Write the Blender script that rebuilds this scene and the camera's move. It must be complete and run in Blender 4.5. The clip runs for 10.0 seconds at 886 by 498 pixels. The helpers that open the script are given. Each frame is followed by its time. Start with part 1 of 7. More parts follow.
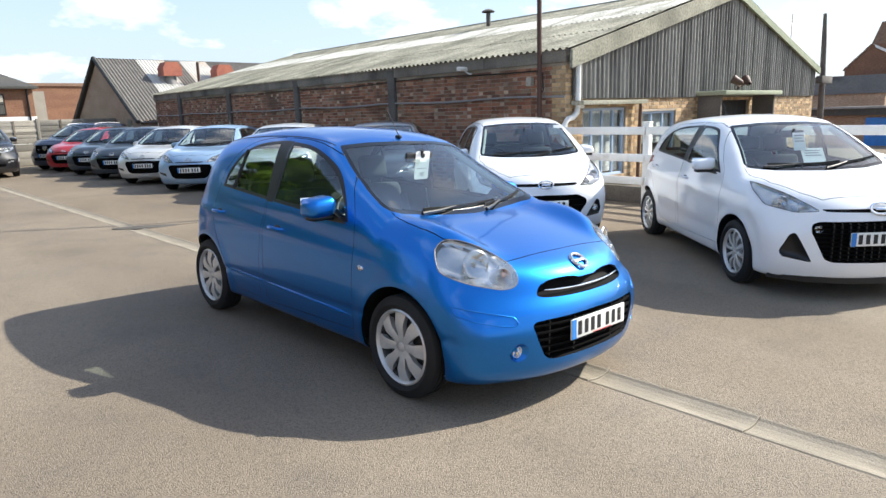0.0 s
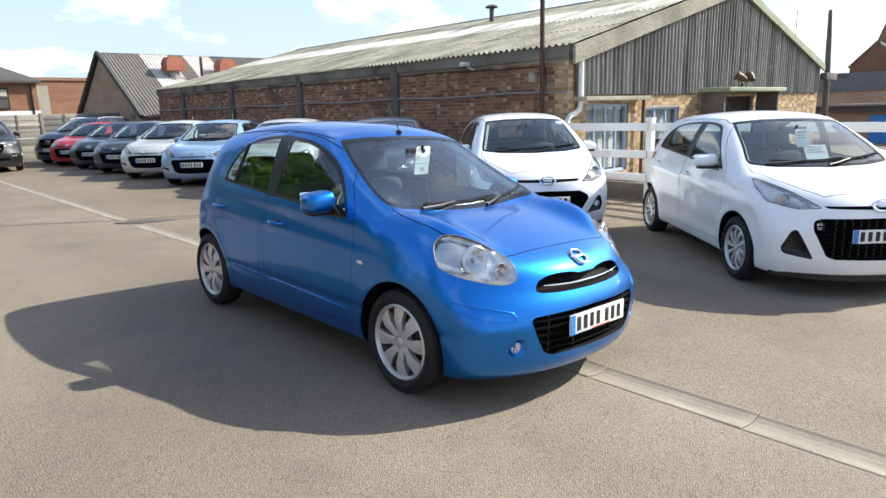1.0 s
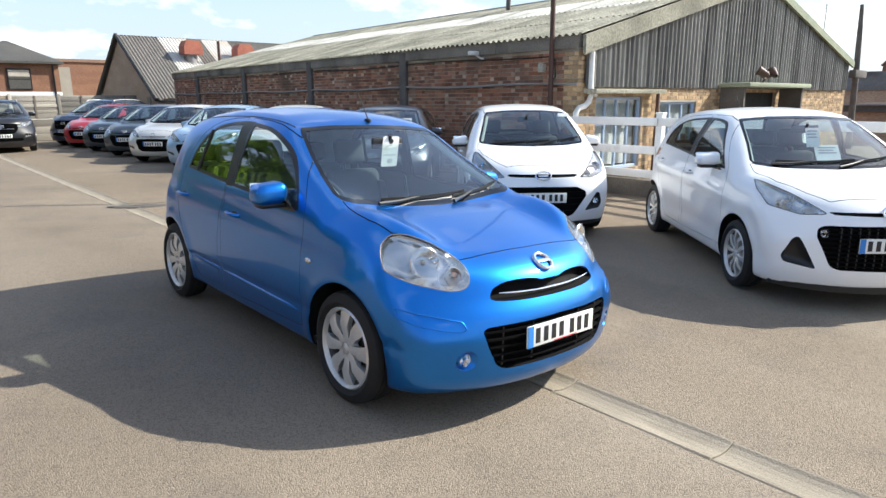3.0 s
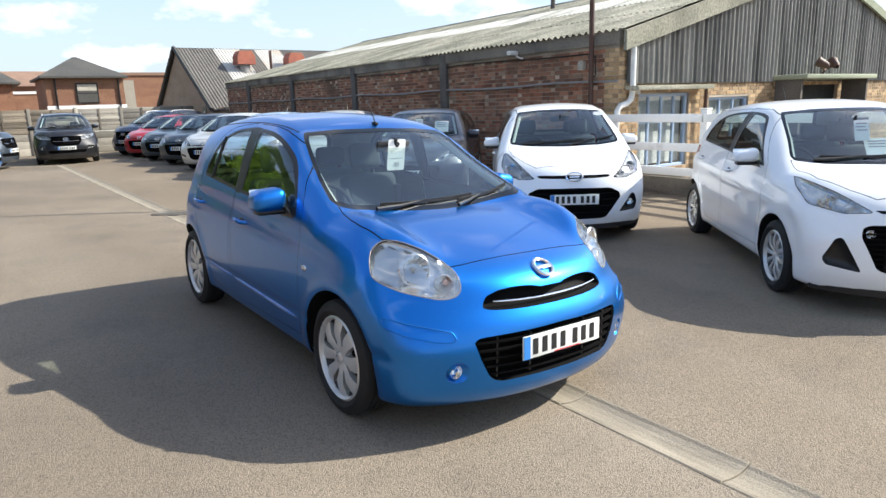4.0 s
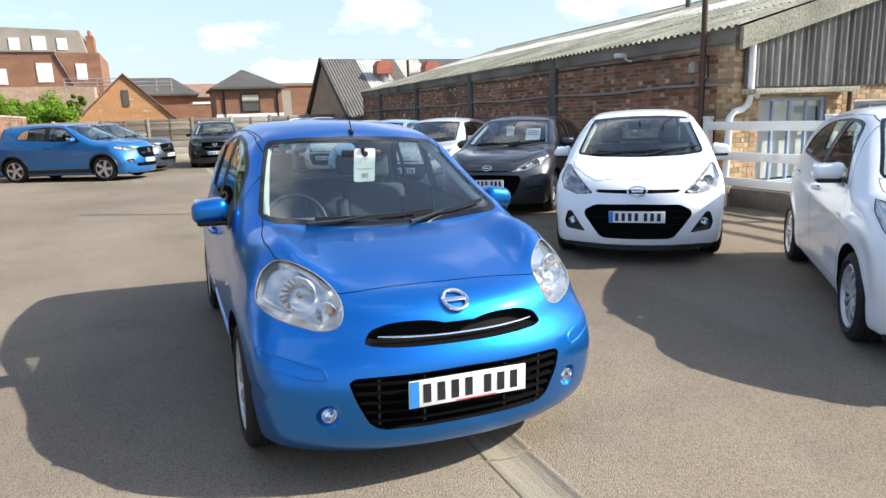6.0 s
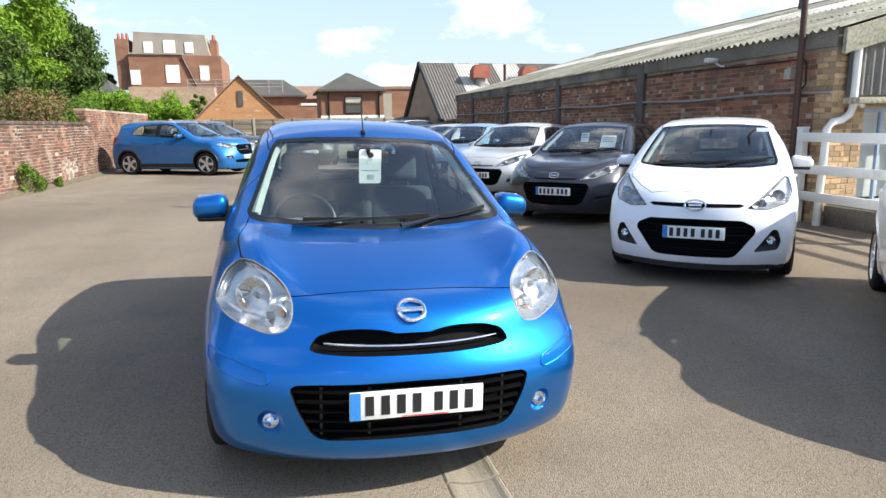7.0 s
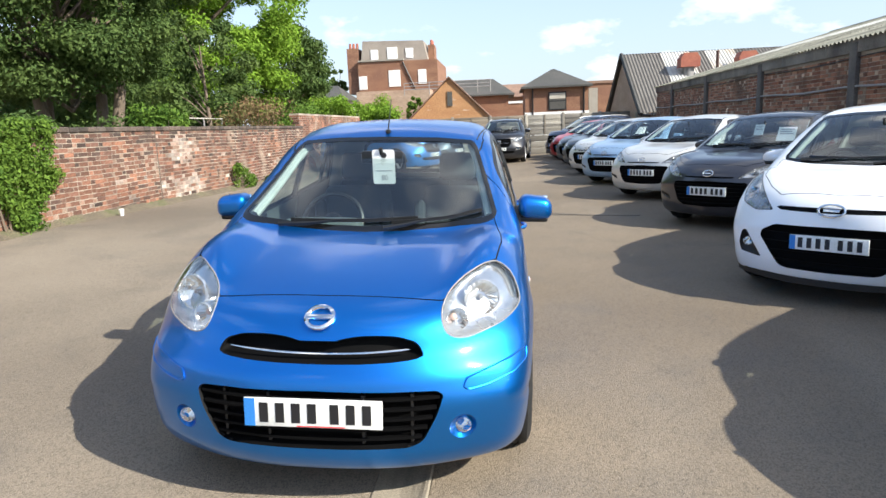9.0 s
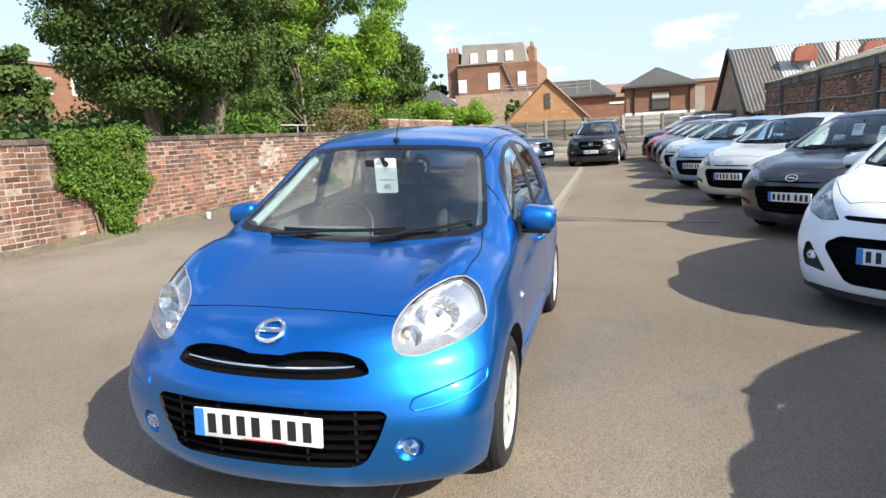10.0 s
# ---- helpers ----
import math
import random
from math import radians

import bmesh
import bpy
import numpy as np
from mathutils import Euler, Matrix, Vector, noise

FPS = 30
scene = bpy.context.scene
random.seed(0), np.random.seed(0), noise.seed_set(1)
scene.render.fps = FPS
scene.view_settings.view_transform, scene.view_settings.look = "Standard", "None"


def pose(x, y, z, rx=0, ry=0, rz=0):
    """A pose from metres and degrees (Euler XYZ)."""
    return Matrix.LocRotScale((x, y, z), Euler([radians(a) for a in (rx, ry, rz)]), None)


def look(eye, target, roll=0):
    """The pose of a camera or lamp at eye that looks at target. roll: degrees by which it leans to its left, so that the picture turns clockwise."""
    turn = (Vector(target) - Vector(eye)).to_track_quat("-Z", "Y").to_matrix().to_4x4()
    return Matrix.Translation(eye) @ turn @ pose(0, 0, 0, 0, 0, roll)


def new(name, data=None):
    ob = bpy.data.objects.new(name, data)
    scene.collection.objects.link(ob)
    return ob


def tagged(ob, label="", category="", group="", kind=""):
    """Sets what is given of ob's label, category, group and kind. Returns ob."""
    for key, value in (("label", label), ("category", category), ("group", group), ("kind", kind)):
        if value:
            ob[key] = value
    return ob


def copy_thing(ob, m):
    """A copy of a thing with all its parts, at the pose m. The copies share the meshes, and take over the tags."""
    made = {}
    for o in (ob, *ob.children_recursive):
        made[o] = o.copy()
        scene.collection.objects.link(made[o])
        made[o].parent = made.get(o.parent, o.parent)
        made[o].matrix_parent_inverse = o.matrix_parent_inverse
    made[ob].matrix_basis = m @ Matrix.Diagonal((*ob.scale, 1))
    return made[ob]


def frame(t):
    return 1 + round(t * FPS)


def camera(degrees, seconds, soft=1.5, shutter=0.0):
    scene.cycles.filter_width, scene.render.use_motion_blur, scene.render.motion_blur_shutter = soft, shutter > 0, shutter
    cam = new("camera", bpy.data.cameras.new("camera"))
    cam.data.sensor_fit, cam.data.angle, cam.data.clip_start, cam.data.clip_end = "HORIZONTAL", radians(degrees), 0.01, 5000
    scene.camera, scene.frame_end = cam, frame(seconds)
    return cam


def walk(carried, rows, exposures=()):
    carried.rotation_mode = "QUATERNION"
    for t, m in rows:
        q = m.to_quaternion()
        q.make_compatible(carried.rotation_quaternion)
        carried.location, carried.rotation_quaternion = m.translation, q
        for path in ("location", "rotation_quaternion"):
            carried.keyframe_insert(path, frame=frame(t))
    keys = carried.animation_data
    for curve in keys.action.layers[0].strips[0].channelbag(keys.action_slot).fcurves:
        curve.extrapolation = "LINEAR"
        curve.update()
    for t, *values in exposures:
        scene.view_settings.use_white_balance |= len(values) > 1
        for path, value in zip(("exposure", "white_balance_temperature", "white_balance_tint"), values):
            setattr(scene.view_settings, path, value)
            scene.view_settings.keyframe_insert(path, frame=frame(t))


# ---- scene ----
cam = camera(69.0, 10.0)
PATH = [
    (0, (-2.958, -3.806, 1.593), (-1.618, -2.38, 1.181), -1.8),
    (0.5, (-2.954, -3.81, 1.591), (-1.615, -2.385, 1.172), -1.5),
    (1, (-2.941, -3.817, 1.587), (-1.609, -2.386, 1.163), -1.6),
    (1.5, (-2.884, -3.841, 1.585), (-1.562, -2.403, 1.157), -2.1),
    (2, (-2.811, -3.889, 1.575), (-1.494, -2.45, 1.135), -1.2),
    (2.5, (-2.691, -3.872, 1.561), (-1.381, -2.431, 1.104), -2.6),
    (2.7, (-2.595, -3.835, 1.57), (-1.288, -2.393, 1.111), -1.3),
    (3.8, (-2.24, -3.885, 1.557), (-1.029, -2.351, 1.13), -0.5),
    (4, (-2.157, -3.923, 1.551), (-1.009, -2.346, 1.111), -1.9),
    (4.5, (-1.893, -3.927, 1.524), (-0.819, -2.303, 1.068), -2.7),
    (5, (-1.602, -3.941, 1.537), (-0.589, -2.274, 1.095), -3.8),
    (5.5, (-1.289, -4.09, 1.525), (-0.432, -2.332, 1.109), -1.7),
    (6.8, (-0.551, -4.142, 1.482), (0.024, -2.266, 1.099), -2.8),
    (7, (-0.426, -4.159, 1.477), (0.037, -2.251, 1.096), -0.9),
    (7.5, (-0.147, -4.147, 1.449), (0.128, -2.209, 1.037), -2.8),
    (8, (0.101, -4.067, 1.46), (0.253, -2.116, 1.047), -3.2),
    (8.5, (0.407, -4.057, 1.436), (0.394, -2.089, 1.076), -3.1),
    (9, (0.738, -4.052, 1.451), (0.543, -2.097, 1.079), -2.4),
    (9.5, (1.011, -3.934, 1.461), (0.67, -1.997, 1.099), -1.2),
    (10, (1.279, -3.85, 1.451), (0.772, -1.947, 1.102), -3.2),
]
walk(cam, [(t, look(eye, target, roll)) for t, eye, target, roll in PATH], [(0, 1.03), (10, 1.03)])

# ---- sky and sun ----
SUN = Vector((1.19, -0.59, 0.957)).normalized()
sun_data = bpy.data.lights.new("sun", "SUN")
sun_data.energy, sun_data.angle, sun_data.color = 4.25, radians(0.55), (1.0, 0.965, 0.865)
sun = new("sun", sun_data)
sun.matrix_world = look(SUN * 50, (0, 0, 0))

world = bpy.data.worlds.new("sky")
scene.world = world
world.use_nodes = True
wn, wl = world.node_tree.nodes, world.node_tree.links
wn.clear()
w_out, w_bg, w_sky = wn.new("ShaderNodeOutputWorld"), wn.new("ShaderNodeBackground"), wn.new("ShaderNodeTexSky")
w_sky.sky_type, w_sky.sun_disc = "NISHITA", False
w_sky.sun_elevation, w_sky.sun_rotation = math.asin(SUN.z), math.atan2(SUN.x, SUN.y)
w_sky.air_density, w_sky.dust_density, w_sky.ozone_density = 1.0, 1.0, 1.6


def w_math(kind, a, b=None, clamp=False):
    n = wn.new("ShaderNodeMath")
    n.operation, n.use_clamp = kind, clamp
    for k, v in enumerate((a, b)):
        if isinstance(v, (int, float)):
            n.inputs[k].default_value = v
        elif v is not None:
            wl.new(v, n.inputs[k])
    return n.outputs[0]


# clouds lie on a flat layer overhead, so they thin out and crowd together towards the horizon
CLOUD_SEED = 5.2
w_co, w_sep = wn.new("ShaderNodeTexCoord"), wn.new("ShaderNodeSeparateXYZ")
wl.new(w_co.outputs["Generated"], w_sep.inputs[0])
w_up = w_math("ADD", w_math("MAXIMUM", w_sep.outputs["Z"], 0.0), 0.35)
w_flat = wn.new("ShaderNodeCombineXYZ")
wl.new(w_math("DIVIDE", w_sep.outputs["X"], w_up), w_flat.inputs["X"])
wl.new(w_math("DIVIDE", w_sep.outputs["Y"], w_up), w_flat.inputs["Y"])
w_flat.inputs["Z"].default_value = CLOUD_SEED
# one large cloud stands nearly overhead
w_far = wn.new("ShaderNodeVectorMath")
w_far.operation = "DISTANCE"
wl.new(w_flat.outputs[0], w_far.inputs[0])
w_far.inputs[1].default_value = (-0.13, 0.20, CLOUD_SEED)
w_heap = w_math("MULTIPLY", w_math("SUBTRACT", 1.0, w_math("DIVIDE", w_far.outputs["Value"], 0.34), True), 0.22)
w_noise, w_ramp, w_mix = wn.new("ShaderNodeTexNoise"), wn.new("ShaderNodeValToRGB"), wn.new("ShaderNodeMixRGB")
w_noise.inputs["Scale"].default_value, w_noise.inputs["Detail"].default_value, w_noise.inputs["Roughness"].default_value = 2.3, 8.0, 0.56
w_ramp.color_ramp.elements[0].position, w_ramp.color_ramp.elements[1].position = 0.55, 0.68
w_ramp.color_ramp.elements[1].color = (0.92, 0.92, 0.92, 1)
w_mix.inputs["Color2"].default_value = (6.0, 6.05, 6.1, 1)
wl.new(w_flat.outputs[0], w_noise.inputs["Vector"])
wl.new(w_math("ADD", w_noise.outputs["Fac"], w_heap), w_ramp.inputs["Fac"])
wl.new(w_ramp.outputs["Color"], w_mix.inputs["Fac"])
w_low, w_haze = wn.new("ShaderNodeValToRGB"), wn.new("ShaderNodeMixRGB")
w_low.color_ramp.elements[0].position, w_low.color_ramp.elements[0].color = 0.0, (0.84, 0.84, 0.84, 1)
w_low.color_ramp.elements[1].position, w_low.color_ramp.elements[1].color = 0.42, (0.13, 0.13, 0.13, 1)
w_haze.inputs["Color2"].default_value = (2.5, 2.95, 3.55, 1)
wl.new(w_sep.outputs["Z"], w_low.inputs["Fac"])
wl.new(w_low.outputs["Color"], w_haze.inputs["Fac"])
wl.new(w_sky.outputs["Color"], w_haze.inputs["Color1"])
wl.new(w_haze.outputs["Color"], w_mix.inputs["Color1"])
wl.new(w_mix.outputs["Color"], w_bg.inputs["Color"])
w_bg.inputs["Strength"].default_value = 0.135
wl.new(w_bg.outputs["Background"], w_out.inputs["Surface"])

# ---- materials ----
def shader(name):
    m = bpy.data.materials.new(name)
    m.use_nodes = True
    nt = m.node_tree
    return m, nt.nodes, nt.links, nt.nodes["Principled BSDF"]


def tex(nodes, links, kind, scale, detail=4.0, stretch=(1, 1, 1), space="Object"):
    co, mp, n = nodes.new("ShaderNodeTexCoord"), nodes.new("ShaderNodeMapping"), nodes.new("ShaderNodeTex" + kind)
    mp.inputs["Scale"].default_value = stretch
    links.new(co.outputs[space], mp.inputs["Vector"])
    links.new(mp.outputs["Vector"], n.inputs["Vector"])
    n.inputs["Scale"].default_value = scale
    if "Detail" in n.inputs:
        n.inputs["Detail"].default_value = detail
    return n


def mix(nodes, links, fac, a, b, kind="MIX"):
    n = nodes.new("ShaderNodeMixRGB")
    n.blend_type = kind
    for key, v in (("Fac", fac), ("Color1", a), ("Color2", b)):
        if isinstance(v, (tuple, list)):
            n.inputs[key].default_value = (*v, 1)
        elif isinstance(v, (int, float)):
            n.inputs[key].default_value = v
        else:
            links.new(v, n.inputs[key])
    return n.outputs["Color"]


def ramp(nodes, links, fac, stops):
    n = nodes.new("ShaderNodeValToRGB")
    el = n.color_ramp.elements
    while len(el) < len(stops):
        el.new(0.5)
    for e, (p, c) in zip(el, stops):
        e.position, e.color = p, (*c, 1) if isinstance(c, (tuple, list)) else (c, c, c, 1)
    links.new(fac, n.inputs["Fac"])
    return n.outputs["Color"]


def surface(name, c1, c2, scale=3.0, fine=60.0, rough=0.7, bump=0.2, metal=0.0, vary="", c3=None, amount=0.6, coat=0.0, stretch=(1, 1, 1), stain=None, grain=0.25):
    """A two-scale surface: broad mottling from c1 to c2, fine grain, relief; vary: 'island' or 'object' picks tints towards c3 piece by piece."""
    m, nodes, links, b = shader(name)
    broad, small = tex(nodes, links, "Noise", scale, 5, stretch), tex(nodes, links, "Noise", fine, 3, stretch)
    col = mix(nodes, links, ramp(nodes, links, broad.outputs["Fac"], [(0.35, 0.0), (0.65, 1.0)]), c1, c2)
    if vary:
        r = nodes.new("ShaderNodeNewGeometry").outputs["Random Per Island"] if vary == "island" else nodes.new("ShaderNodeObjectInfo").outputs["Random"]
        pick = ramp(nodes, links, r, [(0.0, 0.0), (1.0, amount)])
        col = mix(nodes, links, pick, col, c3 or c2)
        shade = nodes.new("ShaderNodeMath")
        shade.operation = "MULTIPLY"
        shade.inputs[1].default_value = 7.31
        links.new(r, shade.inputs[0])
        fr = nodes.new("ShaderNodeMath")
        fr.operation = "FRACT"
        links.new(shade.outputs[0], fr.inputs[0])
        col = mix(nodes, links, 1.0, col, ramp(nodes, links, fr.outputs[0], [(0.0, 0.52), (1.0, 1.32)]), "MULTIPLY")
    if stain:
        sn = tex(nodes, links, "Noise", stain[1], 6, stain[2] if len(stain) > 2 else (1, 1, 1))
        col = mix(nodes, links, ramp(nodes, links, sn.outputs["Fac"], [(stain[3] if len(stain) > 3 else 0.52, 0.0), (0.7, 0.85)]), col, stain[0])
    col = mix(nodes, links, 1.0, col, ramp(nodes, links, small.outputs["Fac"], [(0.25, 1 - grain), (0.75, 1 + grain)]), "MULTIPLY")
    links.new(col, b.inputs["Base Color"])
    links.new(ramp(nodes, links, broad.outputs["Fac"], [(0.3, max(rough - 0.08, 0.02)), (0.7, min(rough + 0.08, 1))]), b.inputs["Roughness"])
    b.inputs["Metallic"].default_value, b.inputs["Coat Weight"].default_value = metal, coat
    if bump:
        bp = nodes.new("ShaderNodeBump")
        bp.inputs["Strength"].default_value, bp.inputs["Distance"].default_value = bump, 0.01
        links.new(small.outputs["Fac"], bp.inputs["Height"])
        links.new(bp.outputs["Normal"], b.inputs["Normal"])
    return m


def paint(name, c, metal=0.0, rough=0.35, flake=0.12):
    """Car paint under a clear coat, with fine flake and a trace of dust."""
    m, nodes, links, b = shader(name)
    fl, dust = tex(nodes, links, "Voronoi", 900), tex(nodes, links, "Noise", 2.5, 6)
    col = mix(nodes, links, ramp(nodes, links, fl.outputs["Color"], [(0.0, 0.0), (1.0, flake)]), c, tuple(min(v * 1.8 + 0.004, 0.9) for v in c))
    col = mix(nodes, links, ramp(nodes, links, dust.outputs["Fac"], [(0.5, 0.0), (0.8, 0.012)]), col, (0.35, 0.33, 0.3))
    links.new(col, b.inputs["Base Color"])
    b.inputs["Metallic"].default_value, b.inputs["Roughness"].default_value = metal, rough
    b.inputs["Coat Weight"].default_value, b.inputs["Coat Roughness"].default_value = 0.8, 0.03
    return m


def plain(name, c, rough=0.5, metal=0.0, coat=0.0, fine=120.0, bump=0.05):
    return surface(name, tuple(v * 0.9 for v in c), tuple(min(v * 1.08, 1) for v in c), 6, fine, rough, bump, metal, coat=coat, grain=0.1)


def glass(name, tint, base=0.045, gloss=0.012):
    """A thin clear pane: see-through, with more gloss at a slant."""
    m, nodes, links, b = shader(name)
    nodes.remove(b)
    tr, gl, mx, lw = nodes.new("ShaderNodeBsdfTransparent"), nodes.new("ShaderNodeBsdfGlossy"), nodes.new("ShaderNodeMixShader"), nodes.new("ShaderNodeLayerWeight")
    tr.inputs["Color"].default_value, gl.inputs["Roughness"].default_value = (*tint, 1), gloss
    pw, ma = nodes.new("ShaderNodeMath"), nodes.new("ShaderNodeMath")
    pw.operation, ma.operation = "POWER", "MULTIPLY_ADD"
    lw.inputs["Blend"].default_value, pw.inputs[1].default_value = 0.5, 3.3
    ma.inputs[1].default_value, ma.inputs[2].default_value = 0.95 - base, base
    links.new(lw.outputs["Facing"], pw.inputs[0])
    links.new(pw.outputs[0], ma.inputs[0])
    links.new(ma.outputs[0], mx.inputs["Fac"])
    links.new(tr.outputs[0], mx.inputs[1])
    links.new(gl.outputs[0], mx.inputs[2])
    links.new(mx.outputs[0], nodes["Material Output"].inputs["Surface"])
    return m


def foliage(name, c1, c2, c3):
    m, nodes, links, b = shader(name)
    r = nodes.new("ShaderNodeNewGeometry").outputs["Random Per Island"]
    n = tex(nodes, links, "Noise", 0.7, 3)
    col = mix(nodes, links, ramp(nodes, links, r, [(0.0, 0.0), (1.0, 1.0)]), c1, c2)
    col = mix(nodes, links, ramp(nodes, links, n.outputs["Fac"], [(0.4, 0.0), (0.7, 0.8)]), col, c3)
    links.new(col, b.inputs["Base Color"])
    b.inputs["Roughness"].default_value, b.inputs["Specular IOR Level"].default_value = 0.7, 0.2
    tl, mx = nodes.new("ShaderNodeBsdfTranslucent"), nodes.new("ShaderNodeMixShader")
    links.new(col, tl.inputs["Color"])
    mx.inputs["Fac"].default_value = 0.28
    links.new(b.outputs[0], mx.inputs[1])
    links.new(tl.outputs[0], mx.inputs[2])
    links.new(mx.outputs[0], nodes["Material Output"].inputs["Surface"])
    return m


def asphalt(name, c1, c2):
    """Worn asphalt: brown-grey binder, small stones of mixed tone, broad stains and pale dusty runs."""
    m, nodes, links, b = shader(name)
    broad, mid, dust = tex(nodes, links, "Noise", 0.22, 6), tex(nodes, links, "Noise", 1.6, 6), tex(nodes, links, "Noise", 0.5, 5, (1.0, 0.22, 1.0))
    stone, fine = tex(nodes, links, "Voronoi", 125), tex(nodes, links, "Noise", 210, 3)
    col = mix(nodes, links, ramp(nodes, links, broad.outputs["Fac"], [(0.36, 0.0), (0.66, 1.0)]), c1, c2)
    col = mix(nodes, links, ramp(nodes, links, mid.outputs["Fac"], [(0.50, 0.0), (0.78, 0.55)]), col, (0.088, 0.076, 0.063))
    col = mix(nodes, links, ramp(nodes, links, dust.outputs["Fac"], [(0.54, 0.0), (0.74, 0.5)]), col, (0.20, 0.17, 0.132))
    col = mix(nodes, links, 1.0, col, ramp(nodes, links, stone.outputs["Color"], [(0.12, 0.78), (0.5, 0.96), (0.75, 1.18), (0.95, 1.6)]), "MULTIPLY")
    col = mix(nodes, links, 1.0, col, ramp(nodes, links, fine.outputs["Fac"], [(0.3, 0.82), (0.7, 1.18)]), "MULTIPLY")
    links.new(col, b.inputs["Base Color"])
    b.inputs["Roughness"].default_value, b.inputs["Specular IOR Level"].default_value = 0.88, 0.35
    bp = nodes.new("ShaderNodeBump")
    bp.invert = True
    bp.inputs["Strength"].default_value, bp.inputs["Distance"].default_value = 0.55, 0.006
    links.new(stone.outputs["Distance"], bp.inputs["Height"])
    links.new(bp.outputs["Normal"], b.inputs["Normal"])
    return m


M_ASPHALT = asphalt("asphalt", (0.110, 0.089, 0.0665), (0.176, 0.144, 0.108))
M_ASPHALT_DARK = asphalt("darker asphalt", (0.112, 0.087, 0.062), (0.166, 0.132, 0.0945))
M_GUTTER = surface("gutter concrete", (0.235, 0.20, 0.15), (0.30, 0.26, 0.20), 2, 110, 0.88, 0.35, grain=0.2, stain=((0.17, 0.145, 0.11), 3.0, (2.5, 0.6, 1), 0.5))
BR1, BR2, BR3 = (0.25, 0.088, 0.048), (0.32, 0.125, 0.07), (0.36, 0.21, 0.135)
M_PALEBRICK = surface("pale salted brick", (0.42, 0.29, 0.20), (0.36, 0.22, 0.15), 1.5, 45, 0.9, 0.5, vary="island", c3=(0.5, 0.38, 0.28), amount=0.7)
M_BRICK = surface("brick", BR1, BR2, 1.2, 45, 0.9, 0.5, vary="island", c3=BR3, amount=0.7, stain=((0.12, 0.075, 0.05), 0.9, (1, 1, 1), 0.5))
M_BRICK_ONE = surface("brick single", BR1, BR2, 1.2, 45, 0.9, 0.5, vary="object", c3=BR3, amount=0.7, stain=((0.12, 0.075, 0.05), 0.9, (1, 1, 1), 0.5))
OR1, OR2, OR3 = (0.15, 0.064, 0.042), (0.36, 0.165, 0.098), (0.085, 0.05, 0.04)
M_OLDBRICK = surface("old red brick", OR1, OR2, 0.8, 38, 0.94, 0.8, vary="island", c3=OR3, amount=0.75, stain=((0.36, 0.27, 0.205), 1.5, (1, 1, 1), 0.53), grain=0.4)
M_OLDBRICK_ONE = surface("old red brick single", OR1, OR2, 1.6, 38, 0.94, 0.8, vary="object", c3=OR3, amount=0.75, grain=0.4)
M_YBRICK = surface("buff brick", (0.46, 0.32, 0.17), (0.5, 0.37, 0.22), 1.5, 45, 0.9, 0.5, vary="island", c3=(0.36, 0.22, 0.12), amount=0.7)
M_FARBRICK = surface("far red brick", (0.20, 0.096, 0.058), (0.265, 0.14, 0.085), 0.6, 9, 0.9, 0.3, stain=((0.2, 0.1, 0.065), 0.5), stretch=(1, 1, 3), grain=0.35)
M_ORANGE = surface("orange brick", (0.40, 0.20, 0.09), (0.46, 0.25, 0.12), 0.6, 9, 0.9, 0.3, stretch=(1, 1, 3), stain=((0.62, 0.52, 0.42), 1.6, (0.5, 1, 2.6), 0.6), grain=0.35)
M_BROWNBRICK = surface("brown brick", (0.33, 0.225, 0.155), (0.41, 0.295, 0.215), 0.8, 9, 0.9, 0.3, stretch=(1, 1, 3), grain=0.35)
M_MORTAR = surface("mortar", (0.45, 0.385, 0.305), (0.28, 0.235, 0.185), 1.4, 70, 0.95, 0.6, stain=((0.13, 0.11, 0.09), 0.9, (1, 1, 1), 0.5), grain=0.35)
M_BAND = surface("weathered concrete", (0.17, 0.152, 0.128), (0.25, 0.225, 0.19), 1.2, 40, 0.9, 0.4, stain=((0.07, 0.06, 0.055), 1.3, (1, 1, 0.5)))
M_PILASTER = surface("dark pilaster", (0.09, 0.08, 0.075), (0.14, 0.125, 0.11), 2.2, 40, 0.9, 0.4)
M_ROOF = surface("asbestos sheet", (0.19, 0.185, 0.14), (0.33, 0.315, 0.25), 1.1, 22, 0.9, 0.4, stain=((0.10, 0.098, 0.072), 0.9, (0.5, 1.6, 0.5), 0.47), grain=0.45)
M_ROOF_DARK = surface("grey corrugated sheet", (0.115, 0.105, 0.095), (0.165, 0.15, 0.135), 0.8, 30, 0.9, 0.3, stain=((0.07, 0.064, 0.058), 0.8), grain=0.4)
M_ROOF_PALE = surface("paler lichened sheet", (0.44, 0.43, 0.38), (0.62, 0.61, 0.56), 1.1, 22, 0.9, 0.4, stain=((0.18, 0.175, 0.13), 0.9, (0.5, 1.6, 0.5), 0.5), grain=0.4)
M_ROOF_WHITE = surface("translucent sheet", (0.48, 0.46, 0.42), (0.56, 0.54, 0.5), 1.5, 30, 0.7, 0.2, stain=((0.55, 0.4, 0.26), 0.8))
M_CLAD = surface("weathered grey cladding", (0.12, 0.117, 0.105), (0.31, 0.30, 0.27), 1.3, 25, 0.85, 0.25, stretch=(5, 5, 0.3), stain=((0.03, 0.029, 0.027), 1.1, (3.5, 3.5, 0.15), 0.44), grain=0.4)
M_GREENTRIM = surface("faded green trim", (0.23, 0.26, 0.18), (0.3, 0.32, 0.23), 1.5, 40, 0.8, 0.3)
